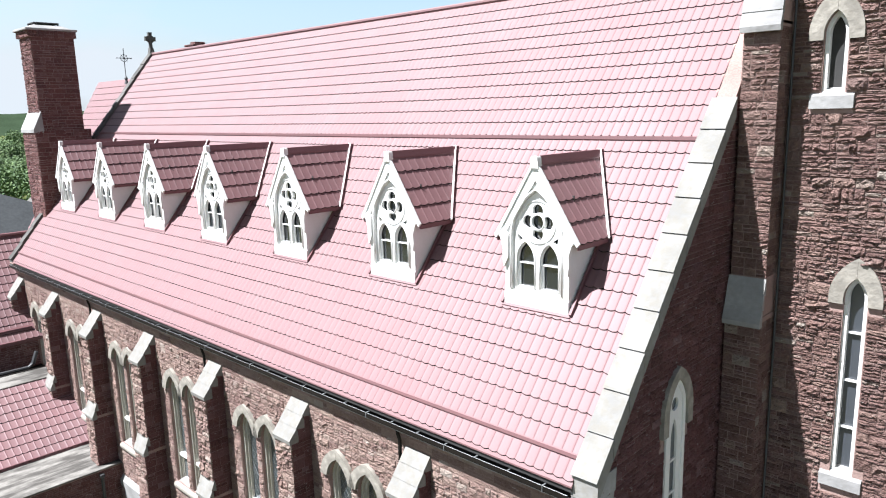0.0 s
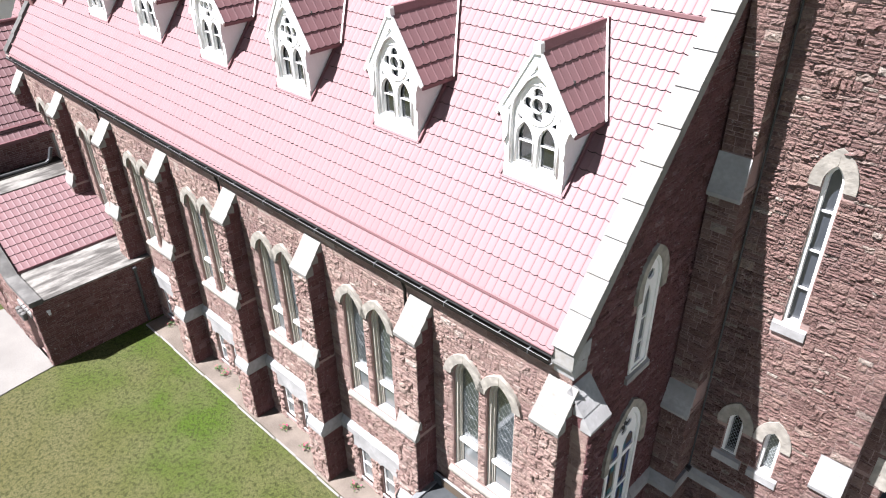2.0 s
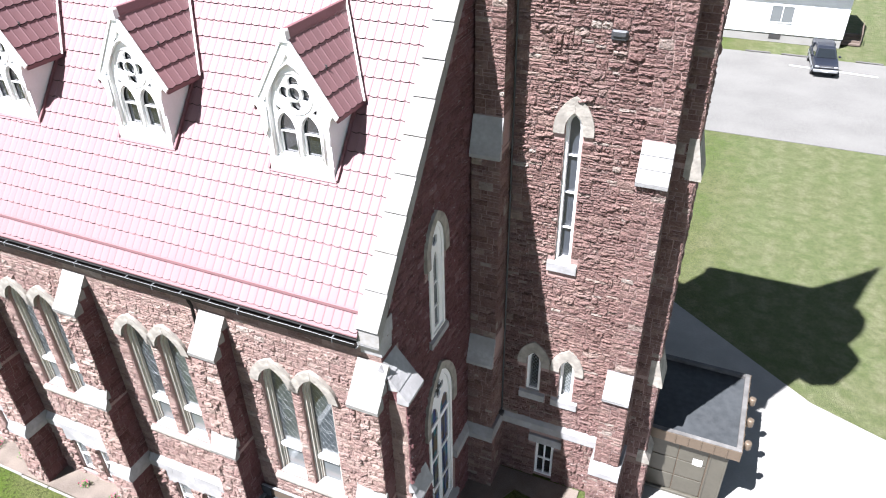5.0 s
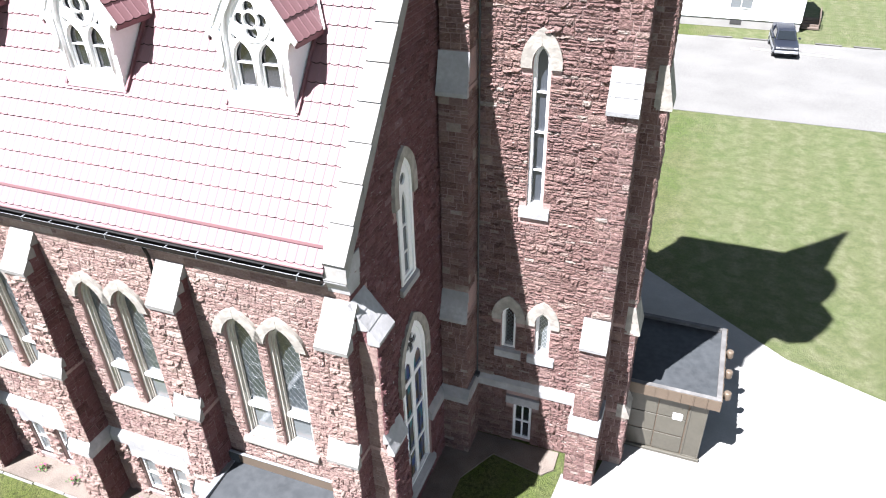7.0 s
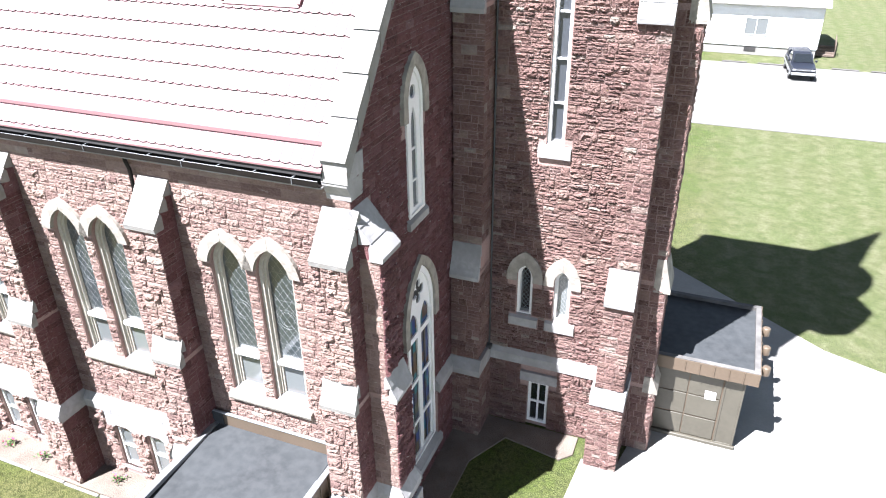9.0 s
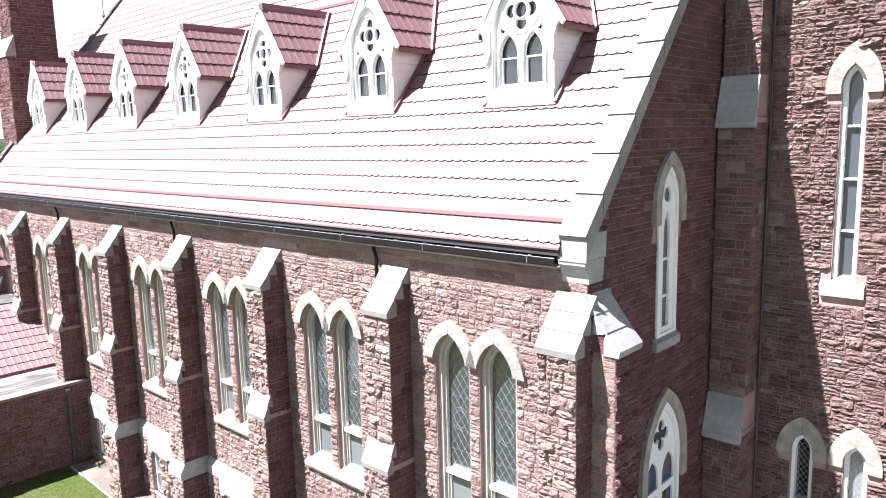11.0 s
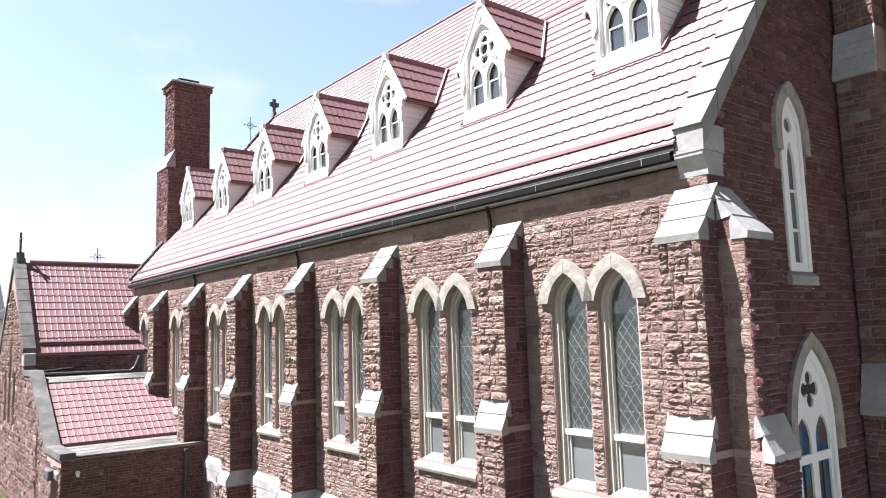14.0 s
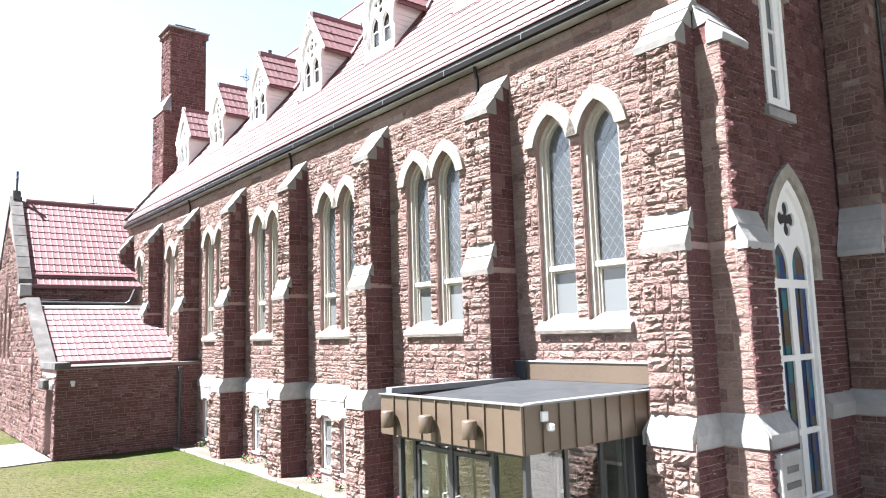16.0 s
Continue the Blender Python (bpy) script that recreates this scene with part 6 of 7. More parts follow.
def seamed(owner, a, b, z0, z1, out, count):
    """Standing-seam panels between two plan points, facing out."""
    a, b, out = Vector((*a, 0)), Vector((*b, 0)), Vector((*out, 0))
    for k in range(count):
        p, q = a + (b - a) * k / count, a + (b - a) * (k + 1) / count
        d = (q - p).normalized() * 0.004
        g = Geo()
        loop = [p + d, q - d, q - d + out * 0.02, p + d + out * 0.02]
        g.add([(v.x, v.y, z) for z in (z0, z1) for v in loop], [(0, 1, 2, 3), (4, 7, 6, 5), (0, 4, 5, 1), (1, 5, 6, 2), (2, 6, 7, 3), (3, 7, 4, 0)])
        part("panel", g, M_BRONZE, owner)
        g = Geo()
        loop = [q - d * 2, q + d * 2, q + d * 2 + out * 0.045, q - d * 2 + out * 0.045]
        g.add([(v.x, v.y, z) for z in (z0, z1) for v in loop], [(0, 1, 2, 3), (4, 7, 6, 5), (0, 4, 5, 1), (1, 5, 6, 2), (2, 6, 7, 3), (3, 7, 4, 0)])
        part("seam", g, M_BRONZE, owner)


seamed(porch, (px0, py), (px1, py), 2.21, 2.82, (0, -1), 9)
seamed(porch, (px1, py), (px1, 0.2), 2.21, 2.84, (1, 0), 9)
seamed(porch, (px0, -0.3), (px0, py), 2.21, 2.84, (-1, 0), 7)
g = Geo()
g.box(px0 - 0.05, px1 + 0.05, py - 0.05, py + 0.1, 2.825, 2.845, 0.004)
g.box(px1 - 0.1, px1 + 0.05, py + 0.1, 0.25, 2.825, 2.855, 0.004)
g.box(px0 - 0.05, px0 + 0.12, py + 0.1, 0.3, 2.825, 2.93, 0.004)
part("edge_trim", g, M_GALV, porch)
g = Geo()
g.box(px0 - 0.1, px1, WALL_Y - 0.13, WALL_Y - 0.09, 2.89, 3.21, 0.005)
part("wall_flashing", g, M_BRONZE, porch, "tan metal flashing against the stone wall")
g = Geo()
g.box(px0 - 0.14, px1, WALL_Y - 0.15, WALL_Y - 0.08, 3.21, 3.24, 0.004)
part("flashing_edge", g, M_LEAD, porch)
g = Geo()
g.box(px0 - 0.08, px0 - 0.055, -0.3, WALL_Y - 0.14, 2.85, 3.17, 0.004)
g.box(px0 - 0.05, px0 + 0.28, WALL_Y - 0.16, WALL_Y - 0.135, 2.85, 3.23, 0.004)
part("upstand", g, M_MEMBRANE, porch)


def can_light(x, y, z, out, owner):
    g = Geo()
    ox, oy = out
    g.lathe([(0.095, 0.0), (0.103, 0.012), (0.103, 0.235), (0.092, 0.25), (0.0, 0.252)], (x + ox * 0.15, y + oy * 0.15, z), 24)
    part("lamp", g, M_BRONZE, owner, "brown cylinder wall lamp", smooth=True)
    g = Geo()
    g.tube([(x, y, z + 0.2), (x + ox * 0.08, y + oy * 0.08, z + 0.2)], 0.02, 6)
    part("lamp_arm", g, M_BRONZE, owner)


for k in range(3):
    can_light(px0 + 0.35 + k * 0.98, py, 2.35, (0, -1), porch)
g = Geo()
g.box(px1 + 0.02, px1 + 0.07, py + 0.28, py + 0.40, 2.61, 2.74, 0.01)
g.lathe([(0.035, 0), (0.055, 0.02), (0.055, 0.08), (0.03, 0.1)], (px1 + 0.11, py + 0.38, 2.49), 12)
part("sensor", g, M_WHITE, porch, "small white camera dome")
# dark panel filling the gap between porch and corner buttress, in place of its shadow
g = Geo()
g.box(px1 - 0.24, px1 - 0.04, -0.44, WALL_Y - 0.1, 0.0, 2.24, 0.01)
part("shade_panel", g, M_FRAME, porch)
# glazed walls below
yg = py + 0.22
for x in (px0 + 0.2, -3.9, -3.0, -2.1, px1 - 0.2):
    g = Geo()
    g.box(x - 0.035, x + 0.035, yg - 0.05, yg + 0.05, 0.0, 2.23, 0.006)
    part("mullion", g, M_FRAME, porch, "dark grey metal glazing bar")
g = Geo()
g.box(px0 + 0.2, px1 - 0.2, yg - 0.045, yg + 0.045, 2.13, 2.23, 0.006)
part("mullion", g, M_FRAME, porch, "dark grey metal glazing bar")
g = Geo()
g.box(px0 + 0.2, px1 - 0.2, yg - 0.045, yg + 0.045, 0.0, 0.1, 0.006)
part("mullion", g, M_FRAME, porch, "dark grey metal glazing bar")
for y in (-1.75, -1.0, -0.45):
    g = Geo()
    g.box(px1 - 0.235, px1 - 0.165, y - 0.035, y + 0.035, 0.0, 2.23, 0.006)
    part("mullion", g, M_FRAME, porch, "dark grey metal glazing bar")
    g = Geo()
    g.box(px0 + 0.165, px0 + 0.235, y - 0.035, y + 0.035, 0.0, 2.23, 0.006)
    part("mullion", g, M_FRAME, porch, "dark grey metal glazing bar")
for x0, x1 in ((-3.87, -3.03), (-2.97, -2.13)):
    leaf = Geo()
    sash(leaf, x0, x1, 0.03, 2.08, yg - 0.03, yg + 0.03, 0.07)
    door = part("door", leaf, M_FRAME, porch, "grey metal glass door")
    p = Geo()
    p.box(x0 + 0.06, x1 - 0.06, yg - 0.006, yg + 0.006, 0.1, 2.02)
    part("pane", p, M_CLEAR, door)
    hdl = Geo()
    hx = x1 - 0.12 if x0 < -3.5 else x0 + 0.12
    hdl.tube([(hx, yg - 0.03, 0.85), (hx, yg - 0.09, 0.85), (hx, yg - 0.09, 1.45), (hx, yg - 0.03, 1.45)], 0.014, 6)
    part("handle", hdl, M_LEAD, door)
for x0, x1 in ((px0 + 0.22, -3.93), (-2.07, px1 - 0.22)):
    p = Geo()
    p.box(x0, x1, yg - 0.006, yg + 0.006, 0.1, 2.14)
    part("pane", p, M_CLEAR, porch)
for x in (px0 + 0.2, px1 - 0.2):
    for y0, y1 in ((yg + 0.05, -1.78), (-1.72, -1.03), (-0.97, -0.48)):
        p = Geo()
        p.box(x - 0.006, x + 0.006, y0, y1, 0.05, 2.22)
        part("pane", p, M_CLEAR, porch)
g = Geo()
g.box(px0 + 0.1, px1 - 0.1, py + 0.15, WALL_Y - 0.1, -0.02, 0.04)
part("floor_slab", g, M_CONCRETE, porch)
for ob in porch.children_recursive:
    if ob.name.startswith("pane"):
        ob.visible_shadow = False

# ---------------------------------------------------------------- small porch beside the tower
vx0, vx1, vy0, vy1 = 4.6, 7.25, 6.84, 10.25
vest = thing("porch", "brown metal side porch with flat dark roof beside the tower", "porch")
g = Geo()
g.box(vx0 - 0.3, vx1 - 0.25, vy0 + 0.2, vy1 - 0.1, 0, 2.3)
part("body", g, M_BRONZE, vest)
g = Geo()
g.box(TX1 + 0.02, vx1 - 0.14, vy0 + 0.14, vy1 - 0.14, 2.5, 2.64)
part("membrane", g, M_MEMBRANE, vest)
seamed(vest, (TX1, vy0), (vx1, vy0), 2.36, 2.73, (0, -1), 9)
seamed(vest, (vx1, vy0), (vx1, vy1), 2.36, 2.73, (1, 0), 9)
g = Geo()
g.box(TX1, vx1, vy0 + 0.005, vy0 + 0.14, 2.38, 2.75, 0.006)
g.box(vx1 - 0.14, vx1, vy0 + 0.14, vy1, 2.38, 2.75, 0.006)
g.box(TX1, vx1 - 0.14, vy1 - 0.14, vy1, 2.38, 2.75, 0.006)
part("roof_kerb", g, M_OLDCON, vest)
for k in range(3):
    can_light(vx1 + 0.02, vy0 + 0.6 + k * 0.95, 2.36, (1, 0), vest)
for z0, z1 in ((0.15, 0.8), (0.85, 1.52), (1.56, 2.22)):
    for x0, x1 in ((4.7, 5.6), (5.63, 6.45)):
        g = Geo()
        g.box(x0, x1, vy0 + 0.17, vy0 + 0.2, z0, z1, 0.005)
        part("panel", g, M_OLIVE, vest)
g = Geo()
g.box(6.5, 6.98, vy0 + 0.17, vy0 + 0.2, 0.15, 2.2)
part("pane", g, M_OLIVE, vest, "brown tinted glass light")
g = Geo()
sash(g, 6.49, 7.0, 0.1, 2.24, vy0 + 0.15, vy0 + 0.19, 0.05)
g.box(4.65, 7.05, vy0 + 0.1, vy0 + 0.2, 0.0, 0.12, 0.01)
part("glazing_frame", g, M_OLIVE, vest)
g = Geo()
g.box(6.06, 6.34, vy0 + 0.155, vy0 + 0.168, 1.5, 1.76)
part("notice", g, M_WHITE, vest, "white notice sheet")
g = Geo()
g.box(vx1 - 0.26, vx1 - 0.22, vy0 + 0.45, vy1 - 0.35, 0.1, 2.2)
part("door", g, M_DORMGLASS, vest, "dark glass entrance doors")

# ---------------------------------------------------------------- beyond the church
house = thing("house", "long white-sided house beyond the car park", "house")
hx0, hx1, hy0, hy1 = -12.0, 11.5, 55.7, 64.0
z = 0.75
while z < 4.1:
    g = Geo()
    g.add([(hx0, hy0 - 0.02, z), (hx1, hy0 - 0.02, z), (hx1, hy0, z + 0.2), (hx0, hy0, z + 0.2), (hx0, hy0, z), (hx1, hy0, z)], [(0, 1, 2, 3), (0, 4, 5, 1)])
    part("siding_board", g, M_BOARD, house)
    g = Geo()
    g.add([(hx1 + 0.02, hy0, z), (hx1 + 0.02, hy1, z), (hx1, hy1, z + 0.2), (hx1, hy0, z + 0.2), (hx1, hy0, z), (hx1, hy1, z)], [(0, 1, 2, 3), (0, 4, 5, 1)])
    part("siding_board", g, M_BOARD, house)
    z += 0.2
g = Geo()
g.box(hx0, hx1 - 0.01, hy0 + 0.01, hy1, 0.7, 4.15)
part("wall", g, M_BOARD, house)
g = Geo()
g.box(hx0 + 0.05, hx1 - 0.05, hy0 + 0.06, hy1 - 0.05, 0, 0.72)
part("foundation", g, M_CONCRETE, house)
g = Geo()
g.plate([(hy0 - 0.5, 4.05), ((hy0 + hy1) / 2, 6.2), (hy1 + 0.5, 4.05), ((hy0 + hy1) / 2, 6.0)], [], hx0 - 0.4, hx1 + 0.4, lambda u, v, n: (n, u, v))
part("roof", g, M_ASPHALT, house)
for x in (-6.5, 6.7):
    wf = Geo()
    sash(wf, x - 0.9, x + 0.9, 1.6, 3.0, hy0 - 0.06, hy0 + 0.02, 0.07)
    wf.box(x - 0.03, x + 0.03, hy0 - 0.05, hy0 + 0.02, 1.65, 2.95)
    wob = part("window", wf, M_WHITE, house)
    p = Geo()
    p.box(x - 0.85, x + 0.85, hy0 - 0.03, hy0 - 0.02, 1.65, 2.95)
    part("pane", p, M_PLATE, wob)
for x in (-2.0, 6.5, 10.0):
    p = Geo()
    p.box(x - 0.45, x + 0.45, hy0 + 0.03, hy0 + 0.05, 0.28, 0.66)
    part("vent", p, M_DARKIN, house)
st = thing("porch_steps", "dark wooden side steps with rails at the white house", "steps")
for k in range(4):
    g = Geo()
    g.box(hx1 + 0.1, hx1 + 1.5, hy0 + 1.0 + k * 0.3, hy0 + 1.3 + k * 0.3, 0.05, 0.2 + 0.18 * k, 0.01)
    part("step", g, M_BARK, st)
for x in (hx1 + 0.15, hx1 + 1.45):
    g = Geo()
    for k in range(4):
        g.tube([(x, hy0 + 1.0 + k * 0.4, 0.1), (x, hy0 + 1.0 + k * 0.4, 1.0 + 0.2 * k)], 0.03, 6)
    g.tube([(x, hy0 + 1.0, 1.0), (x, hy0 + 2.2, 1.6)], 0.035, 6)
    part("rail", g, M_BARK, st)

stop = thing("parking_kerb", "worn concrete wheel stop at the edge of the car park", "kerb", "wheel stops of the car park", loc=(-2.0, 52.65, 0))
g = Geo()
g.box(-0.95, 0.95, -0.08, 0.08, 0, 0.1, 0.03)
part("block", g, M_OLDCON, stop)
for x in (0.7, 5.5, 8.2, 13.5, 16.2, 18.8):
    copy_thing(stop, pose(x, 52.65, 0, 0, 0, 2.5 * math.sin(x * 5)))

g = Geo()
g.plate([(7.9, 50.15), (13.9, 49.55), (13.9, 49.68), (7.9, 50.3)], [], 0.012, 0.0195, lambda u, v, n: (u, v, n))
tagged(part("parking_line", g, M_WHITE), "worn white painted line on the car park", "line", kind="structure")

# parked pickup
M_CAR = plain("dark_blue_car_paint", (0.011, 0.013, 0.020), 0.4, 10, 0.1, spec=0.35, relief=0)
M_SILVER = plain("silver_trim", (0.42, 0.43, 0.44), 0.3, 10, 0.1, metal=0.7, relief=0)
M_TYRE = plain("tyre_rubber", (0.02, 0.02, 0.02), 0.9, 20, 0.2)
car = thing("pickup_truck", "dark pickup with silver lower body parked on asphalt", "pickup", loc=(10.1, 50.35, 0), turn=4)
car.scale = (0.87, 0.87, 0.9)


def car_section(g, stations):
    """Rounded box sections along the length: (y, half width, z bottom, z top, corner)."""
    rings = []
    for y, w, z0, z1, c in stations:
        rings.append([(-w, y, z0), (w, y, z0), (w, y, z1 - c), (w - c, y, z1), (-w + c, y, z1), (-w, y, z1 - c)])
    vs = [p for r in rings for p in r]
    fs = [(i * 6 + k, i * 6 + (k + 1) % 6, (i + 1) * 6 + (k + 1) % 6, (i + 1) * 6 + k) for i in range(len(rings) - 1) for k in range(6)]
    fs += [tuple(range(6)), tuple((len(rings) - 1) * 6 + k for k in range(6))]
    g.add(vs, fs)


g = Geo()
car_section(g, [(-2.62, 0.82, 0.62, 0.98, 0.1), (-2.5, 0.93, 0.58, 1.06, 0.1), (-1.3, 0.98, 0.55, 1.16, 0.08), (-1.1, 0.98, 0.55, 1.18, 0.06), (2.5, 0.98, 0.55, 1.15, 0.05), (2.65, 0.95, 0.58, 1.1, 0.05)])
part("body", g, M_CAR, car)
g = Geo()
car_section(g, [(-1.15, 0.86, 1.15, 1.2, 0.03), (-0.35, 0.74, 1.15, 1.8, 0.1), (0.1, 0.74, 1.15, 1.86, 0.1), (1.2, 0.74, 1.15, 1.86, 0.1), (1.45, 0.8, 1.15, 1.25, 0.03)])
part("cab", g, M_CAR, car)
g = Geo()
car_section(g, [(1.35, 0.9, 1.12, 1.75, 0.1), (2.55, 0.88, 1.12, 1.72, 0.1)])
part("bed_cover", g, M_CAR, car)
g = Geo()
g.add([(-0.78, -1.13, 1.23), (0.78, -1.13, 1.23), (0.62, -0.42, 1.76), (-0.62, -0.42, 1.76)], [(0, 1, 2, 3)])
part("windscreen", Geo().add([(x, y - 0.03, z + 0.02) for x, y, z in g.v], g.f), M_DORMGLASS, car)
for s in (-1, 1):
    g = Geo()
    g.add([(s * 0.87, -0.85, 1.24), (s * 0.87, 1.2, 1.24), (s * 0.765, 1.1, 1.72), (s * 0.765, -0.35, 1.72)], [(0, 1, 2, 3)])
    part("side_window", g, M_DORMGLASS, car)
    g = Geo()
    g.box(s * 0.99 - 0.02, s * 0.99 + 0.02, -2.4, 2.55, 0.5, 0.78, 0.015)
    part("sill_trim", g, M_SILVER, car)
    g = Geo()
    g.box(s * 0.72 - 0.16, s * 0.72 + 0.16, -2.66, -2.55, 0.84, 0.99, 0.03)
    part("headlight", g, M_SILVER, car, "clear headlight")
    g = Geo()
    g.box(s * 1.08 - 0.1, s * 1.08 + 0.1, -0.9, -0.78, 1.22, 1.38, 0.03)
    part("mirror", g, M_CAR, car)
    for y in (-1.75, 1.75):
        m = pose(s * 0.9, y, 0.38, 0, 90, 0)
        g = Geo()
        g.lathe([(0.26, -0.11), (0.36, -0.12), (0.385, -0.06), (0.385, 0.06), (0.36, 0.12), (0.26, 0.11)], sides=20)
        wheel = part("tyre", Geo().add([m @ Vector(p) for p in g.v], g.f), M_TYRE, car)
        g = Geo()
        g.lathe([(0.05, -0.13), (0.25, -0.1), (0.25, 0.1), (0.05, 0.13)], sides=12)
        part("rim", Geo().add([m @ Vector(p) for p in g.v], g.f), M_SILVER, wheel)
g = Geo()
g.box(-0.95, 0.95, -2.74, -2.56, 0.5, 0.72, 0.04)
part("bumper", g, M_SILVER, car)
g = Geo()
g.box(-0.53, 0.53, -2.66, -2.58, 0.82, 1.0, 0.02)
part("grille", g, M_IRON, car)
g = Geo()
g.box(-0.55, 0.55, -2.68, -2.6, 0.89, 0.93, 0.01)
part("grille_bar", g, M_SILVER, car)
g = Geo()
g.box(-0.17, 0.17, -2.755, -2.742, 0.55, 0.67)
part("number_plate", g, M_WHITE, car)


# ---------------------------------------------------------------- trees and distance
def tree(x, y, h, spread, seed, label, leaves=2600):
    rng = random.Random(seed)
    t = thing("tree", label, "tree", "trees round the church", loc=(x, y, 0))
    g = Geo()
    tops = []
    g.tube([(0, 0, 0), (0.05 * h * rng.uniform(-0.3, 0.3), 0.0, h * 0.3), (0, 0, h * 0.62)], [h * 0.03, h * 0.024, h * 0.012], 8)
    for k in range(11):
        a, z = k * 2.4 + rng.uniform(-0.3, 0.3), h * rng.uniform(0.22, 0.6)
        r = spread * rng.uniform(0.45, 0.85)
        e = (r * math.cos(a), r * math.sin(a), z + h * rng.uniform(0.08, 0.3))
        g.tube([(0, 0, z), (e[0] * 0.5, e[1] * 0.5, z + (e[2] - z) * 0.4), e], [h * 0.012, h * 0.008, h * 0.003], 5)
        tops.append(e)
    tops += [(rng.uniform(-0.3, 0.3) * spread, rng.uniform(-0.3, 0.3) * spread, h * rng.uniform(0.6, 0.9)) for _ in range(9)]
    part("trunk", g, M_BARK, t)
    c = Geo()
    size = max(0.16, h * 0.022)
    for _ in range(leaves):
        p = rng.choice(tops)
        d = Vector((rng.gauss(0, 1), rng.gauss(0, 1), rng.gauss(0, 0.8))).normalized() * spread * 0.42 * rng.random() ** 0.45
        o = Vector(p) + d
        if o.z < h * 0.14:
            continue
        u = Vector((rng.gauss(0, 1), rng.gauss(0, 1), rng.gauss(0, 0.6))).normalized() * size * rng.uniform(0.6, 1.4)
        v = u.orthogonal().normalized() * size * rng.uniform(0.4, 0.8)
        c.add([o - u, o + v, o + u, o - v + Vector((0, 0, -0.1 * size))], [(0, 1, 2, 3)])
    tagged(part("crown", c, M_LEAF, t), kind="stuff")
    return t


rng = random.Random(21)
trees = [tree(-92, 21, 11, 5.0, 1, "broad leafy green tree beyond the church", 3600), tree(-104, 27, 11.5, 5.6, 2, "tall leafy green tree beyond the church", 3600)]
for k, (x, y) in enumerate([(-99, 15), (-112, 20), (-90, 31), (-120, 34), (-126, 24), (-108, 38), (-84, -3), (-92, 4), (-80, -9), (-98, -4), (-104, 8), (-135, 30), (-140, 42), (-118, 10), (-88, -16), (-100, 46), (-150, 20), (-86, 38), (-130, -6), (-115, -14)]):
    copy_thing(trees[k % 2], pose(x, y, 0, 0, 0, rng.uniform(0, 360))).scale = [rng.uniform(0.82, 1.12) * (0.6 if y < 17 else 1.0)] * 3
for k in range(26):
    far, way = rng.uniform(185, 290), radians(rng.uniform(5, 27))
    copy_thing(trees[k % 2], pose(5 - far, -9 + far * math.tan(way), 0, 0, 0, rng.uniform(0, 360))).scale = [rng.uniform(0.92, 1.1)] * 3

# low wooded hills on the horizon
g = Geo()
for k in range(140):
    a = math.pi * 2 * k / 140
    hgt = 22 + 10 * noise.noise((math.cos(a) * 3, math.sin(a) * 3, 0.3)) + 5 * noise.noise((math.cos(a) * 14, math.sin(a) * 14, 2.3))
    b = math.pi * 2 * (k + 1) / 140
    hg2 = 22 + 10 * noise.noise((math.cos(b) * 3, math.sin(b) * 3, 0.3)) + 5 * noise.noise((math.cos(b) * 14, math.sin(b) * 14, 2.3))
    r0, r1 = 900, 1150
    g.add([(r0 * math.cos(a), r0 * math.sin(a), -1), (r0 * math.cos(b), r0 * math.sin(b), -1), (r1 * math.cos(b), r1 * math.sin(b), hg2), (r1 * math.cos(a), r1 * math.sin(a), hgt)], [(0, 1, 2, 3)])
M_HILL = plain("distant_woods", (0.03, 0.045, 0.026), 1.0, 0.02, 0.4, spec=0.0, relief=0)
tagged(part("backdrop", g, M_HILL, smooth=True), "low wooded hills on the horizon", "hills", kind="structure")


def far_house(x, y, w, d, h, turn, label, wall_mat, roof_mat):
    o = thing("house", label, "house", "houses beyond the church", loc=(x, y, 0), turn=turn)
    g = Geo()
    g.box(-w / 2, w / 2, -d / 2, d / 2, 0, h)
    g.plate([(-d / 2, h), (d / 2, h), (0, h + d * 0.32)], [], -w / 2 + 0.02, w / 2 - 0.02, lambda u, v, n: (n, u, v))
    part("wall", g, wall_mat, o)
    g = Geo()
    e = d / 2 + 0.4
    g.plate([(-e, h - 0.25), (0, h + d * 0.34), (e, h - 0.25), (e, h - 0.05), (0, h + d * 0.34 + 0.22), (-e, h - 0.05)], [], -w / 2 - 0.4, w / 2 + 0.4, lambda u, v, n: (n, u, v))
    part("roof", g, roof_mat, o)
    for k in range(3):
        for s in (-1, 1):
            wf = Geo()
            xx = -w / 2 + w * (k + 0.5) / 3
            sash(wf, xx - 0.5, xx + 0.5, h * 0.35, h * 0.35 + 1.3, s * d / 2 - 0.05, s * d / 2 + 0.05, 0.08)
            wob = part("window", wf, M_WHITE, o)
            p = Geo()
            p.box(xx - 0.45, xx + 0.45, s * d / 2 - 0.03, s * d / 2 + 0.03, h * 0.35 + 0.05, h * 0.35 + 1.25)
            part("pane", p, M_DORMGLASS, wob)


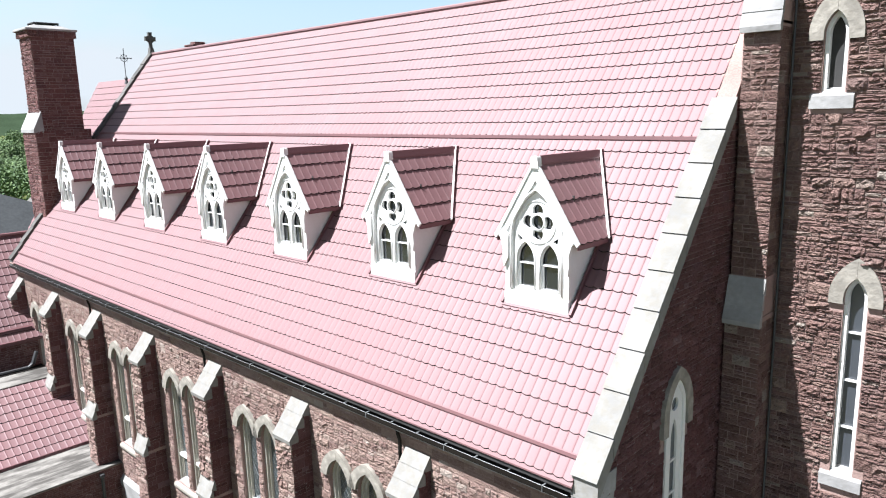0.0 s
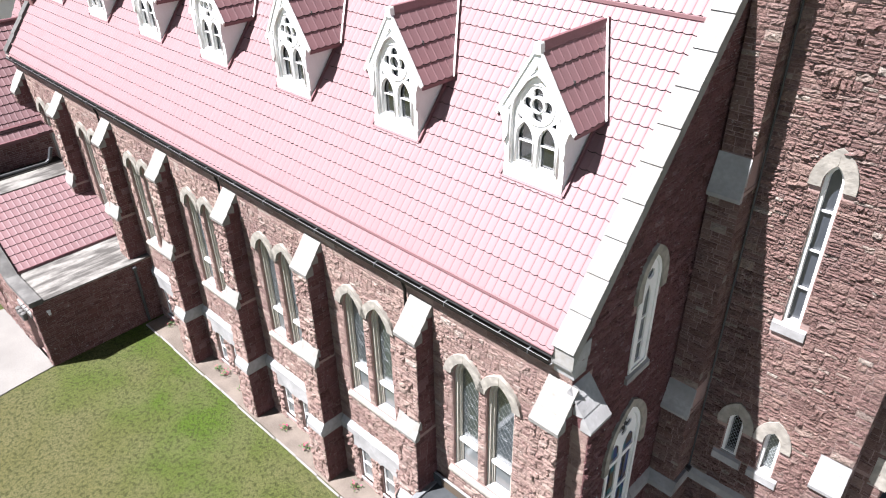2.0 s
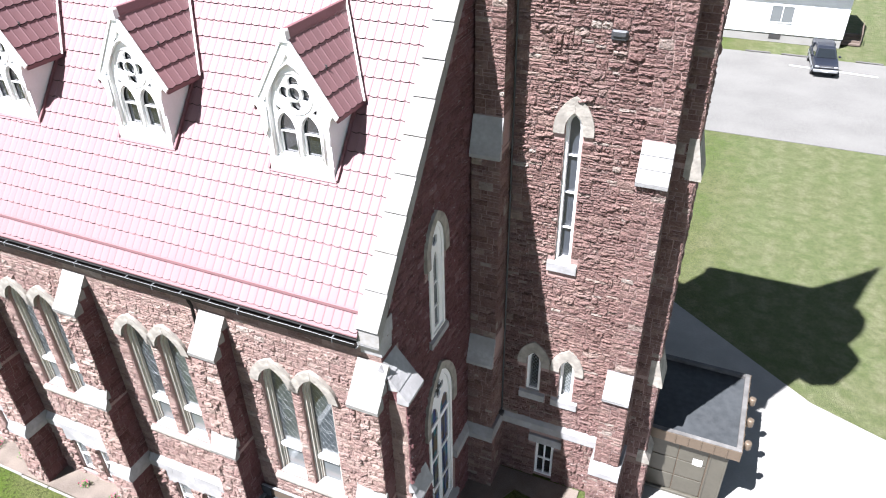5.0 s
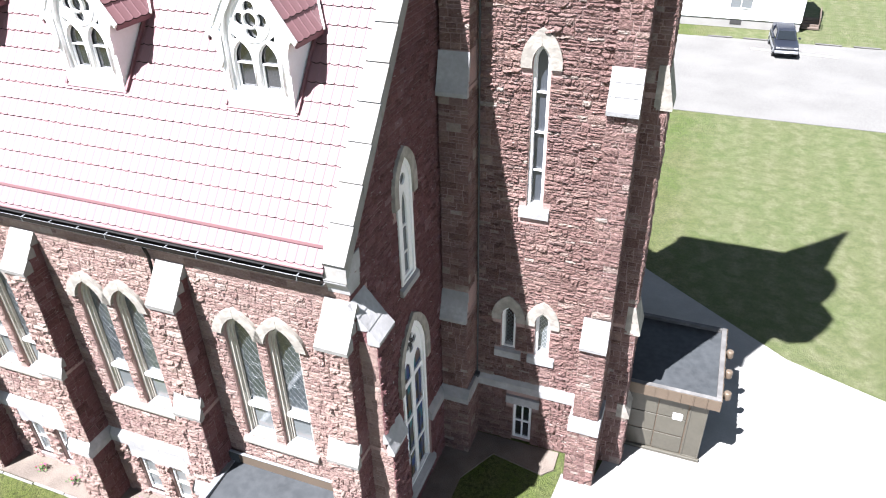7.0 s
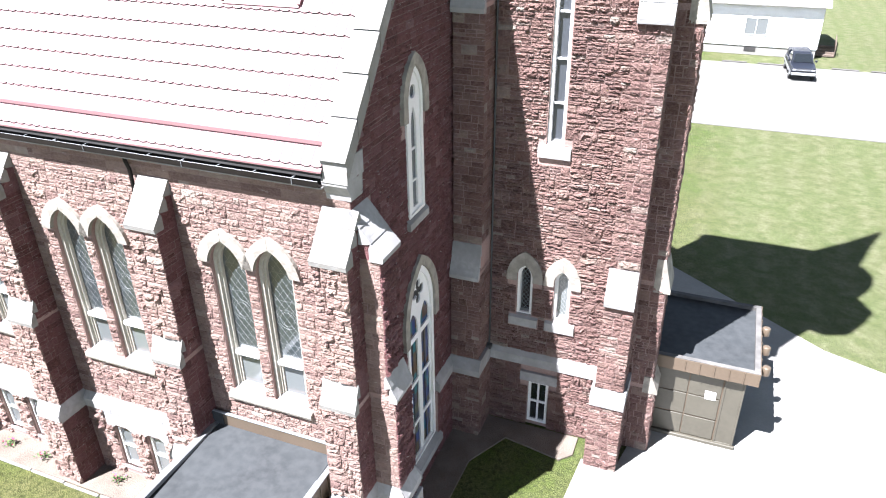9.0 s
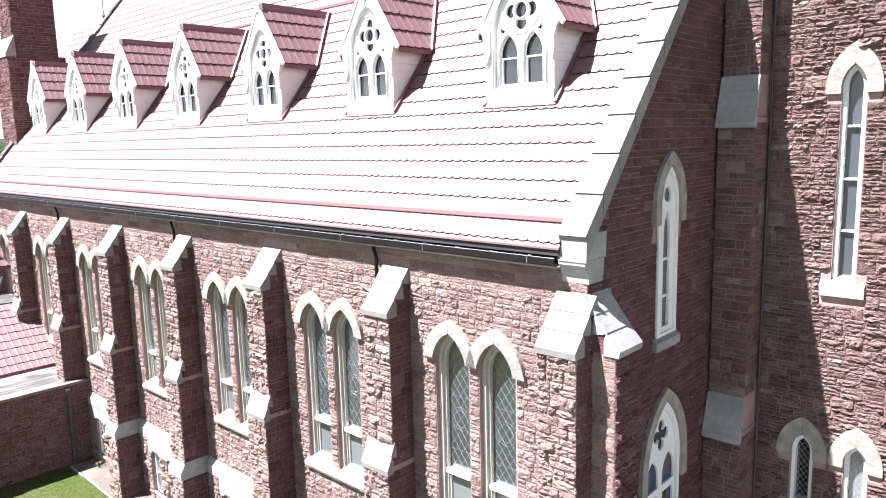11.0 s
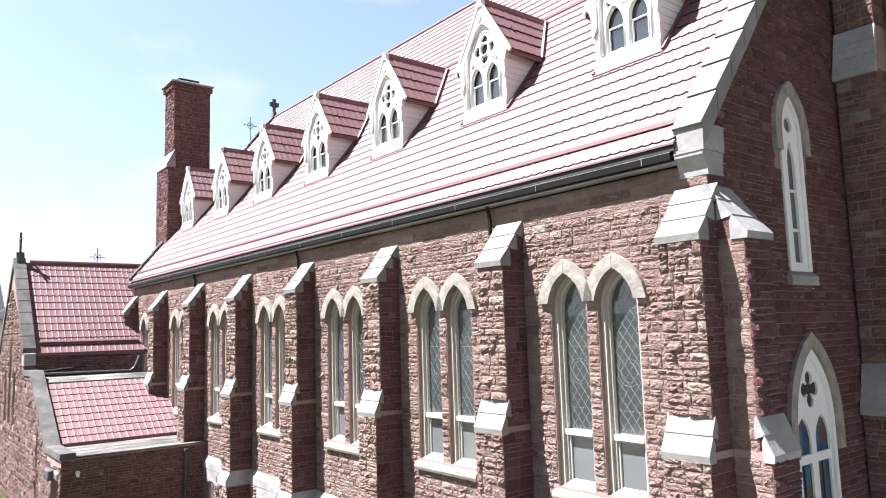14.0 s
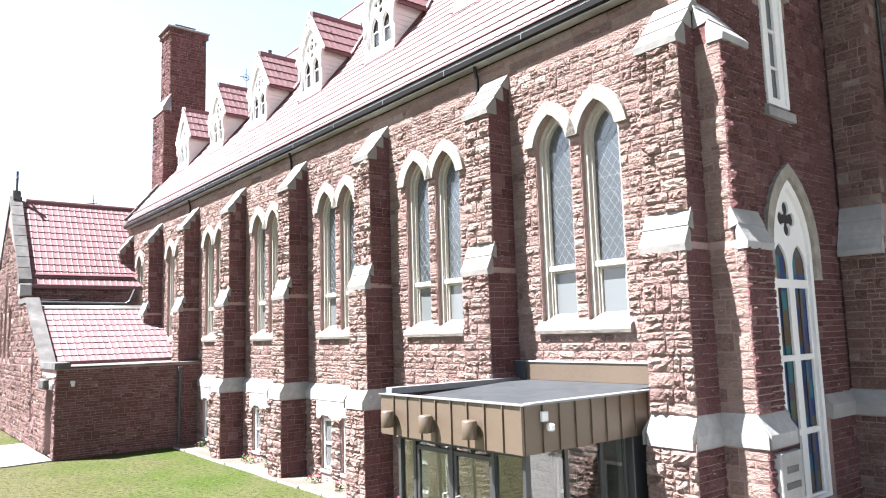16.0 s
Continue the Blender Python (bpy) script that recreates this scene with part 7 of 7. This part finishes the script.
far_house(-78, 20, 12, 9, 5.0, 20, "white house with grey roof among trees", M_BOARD, M_ASPHALT)
far_house(-67, -4.4, 6, 7, 9.6, 90, "tall white house with green-grey roof beyond the annex", M_BOARD, M_MEMBRANE)
hall = thing("parish_hall", "pale hall with dark shingled hip roof behind the transept", "hall")
g = Geo()
g.box(-62, -50, -3.5, 11, 0, 8.45)
part("wall", g, M_BOARD, hall)
g = Geo()
e = [(-62.5, -4, 8.45), (-49.5, -4, 8.45), (-49.5, 11.5, 8.45), (-62.5, 11.5, 8.45)]
t = [(-58, 2.0, 11.0), (-53.5, 2.0, 11.0), (-53.5, 5.4, 11.0), (-58, 5.4, 11.0)]
g.add(e + t, [(0, 1, 5, 4), (1, 2, 6, 5), (2, 3, 7, 6), (3, 0, 4, 7), (4, 5, 6, 7), (3, 2, 1, 0)])
part("roof", g, M_MEMBRANE, hall)
g = Geo()
g.box(-58.1, -53.4, 1.9, 5.5, 11.0, 11.18, 0.03)
part("roof_cap", g, M_IRON, hall)
for y in (2.7, 4.6):
    g = Geo()
    g.box(-53.1, -52.3, y - 0.4, y + 0.4, 10.35, 10.72, 0.03)
    part("skylight", g, M_PLATE, hall)

# ---------------------------------------------------------------- flowers along the wall
M_PETAL = leaf_material("pink_petals", (0.30, 0.03, 0.08), (0.42, 0.07, 0.13))
for k, x in enumerate((-6.6, -7.9, -10.4, -11.7, -14.6, -15.8, -16.3, -18.9, -20.3)):
    rng = random.Random(70 + k)
    fl = thing("flower_plant", "low pink flowering plant in the bed", "plant", "flowers along the wall", loc=(x, 0.02 + rng.uniform(-0.12, 0.1), 0.03))
    fl.scale = (0.75, 0.75, 0.7)
    a, b = Geo(), Geo()
    for _ in range(46):
        o = Vector((rng.gauss(0, 0.13), rng.gauss(0, 0.11), rng.uniform(0.02, 0.26)))
        u = Vector((rng.gauss(0, 1), rng.gauss(0, 1), rng.gauss(0, 0.5))).normalized() * 0.05
        v = u.orthogonal().normalized() * 0.035
        a.add([o - u, o + v, o + u, o - v], [(0, 1, 2, 3)])
        if rng.random() < 0.3:
            o2 = o + Vector((rng.gauss(0, 0.03), rng.gauss(0, 0.03), 0.07))
            b.add([o2 - u * 0.8, o2 + v, o2 + u * 0.8, o2 - v], [(0, 1, 2, 3)])
    tagged(part("leaves", a, M_LEAF, fl), kind="stuff")
    tagged(part("petals", b, M_PETAL, fl), kind="stuff")

# ---------------------------------------------------------------- pieces of walls and roofs
NAVE_STONES.build(wall_south, (-1.5, WALL_Y, 6.5), 300)
GABLE_STONES.build(wall_east, (GABLE_X, 2.2, 7.5), 300)
TOWER_STONES.build(tower, (1.6, TY0, 9.0), 300)
ma.build(annex)
annex_shade.build(annex, (AX, AY + 1.5, 1.4), 300)
tiled(roof, (ROOF_X0, TILE_Y, roof_z(TILE_Y) + 0.005), (-1, 0, 0), EV, EN, ROOF_X0 - ROOF_X1, slope_len, 0.395, under_dormer, (-1.5, 2.0, 11.8), 300)
tiled(lean_to, (lt_e.x, AY + 0.48, lt_e.z), (0, 1, 0), lv, ln, WALL_Y - AY - 0.5, (lt_t - lt_e).length, 0.395, wave=0.25, rib=0.018)
tiled(transept, (TE.x, AY + 0.42, TE.z), (0, 1, 0), tv, tn, 3.2 - AY - 0.42, (TR - TE).length, 0.42, wave=0.25, rib=0.018)
cv = Vector((0, RIDGE_Y - 2.74, 8.6))
tiled(chancel, (FAR_X - 0.14, 2.74, 9.41), (-1, 0, 0), cv.normalized(), (0, -cv.normalized().z, cv.normalized().y), 6.8, cv.length, 0.395)
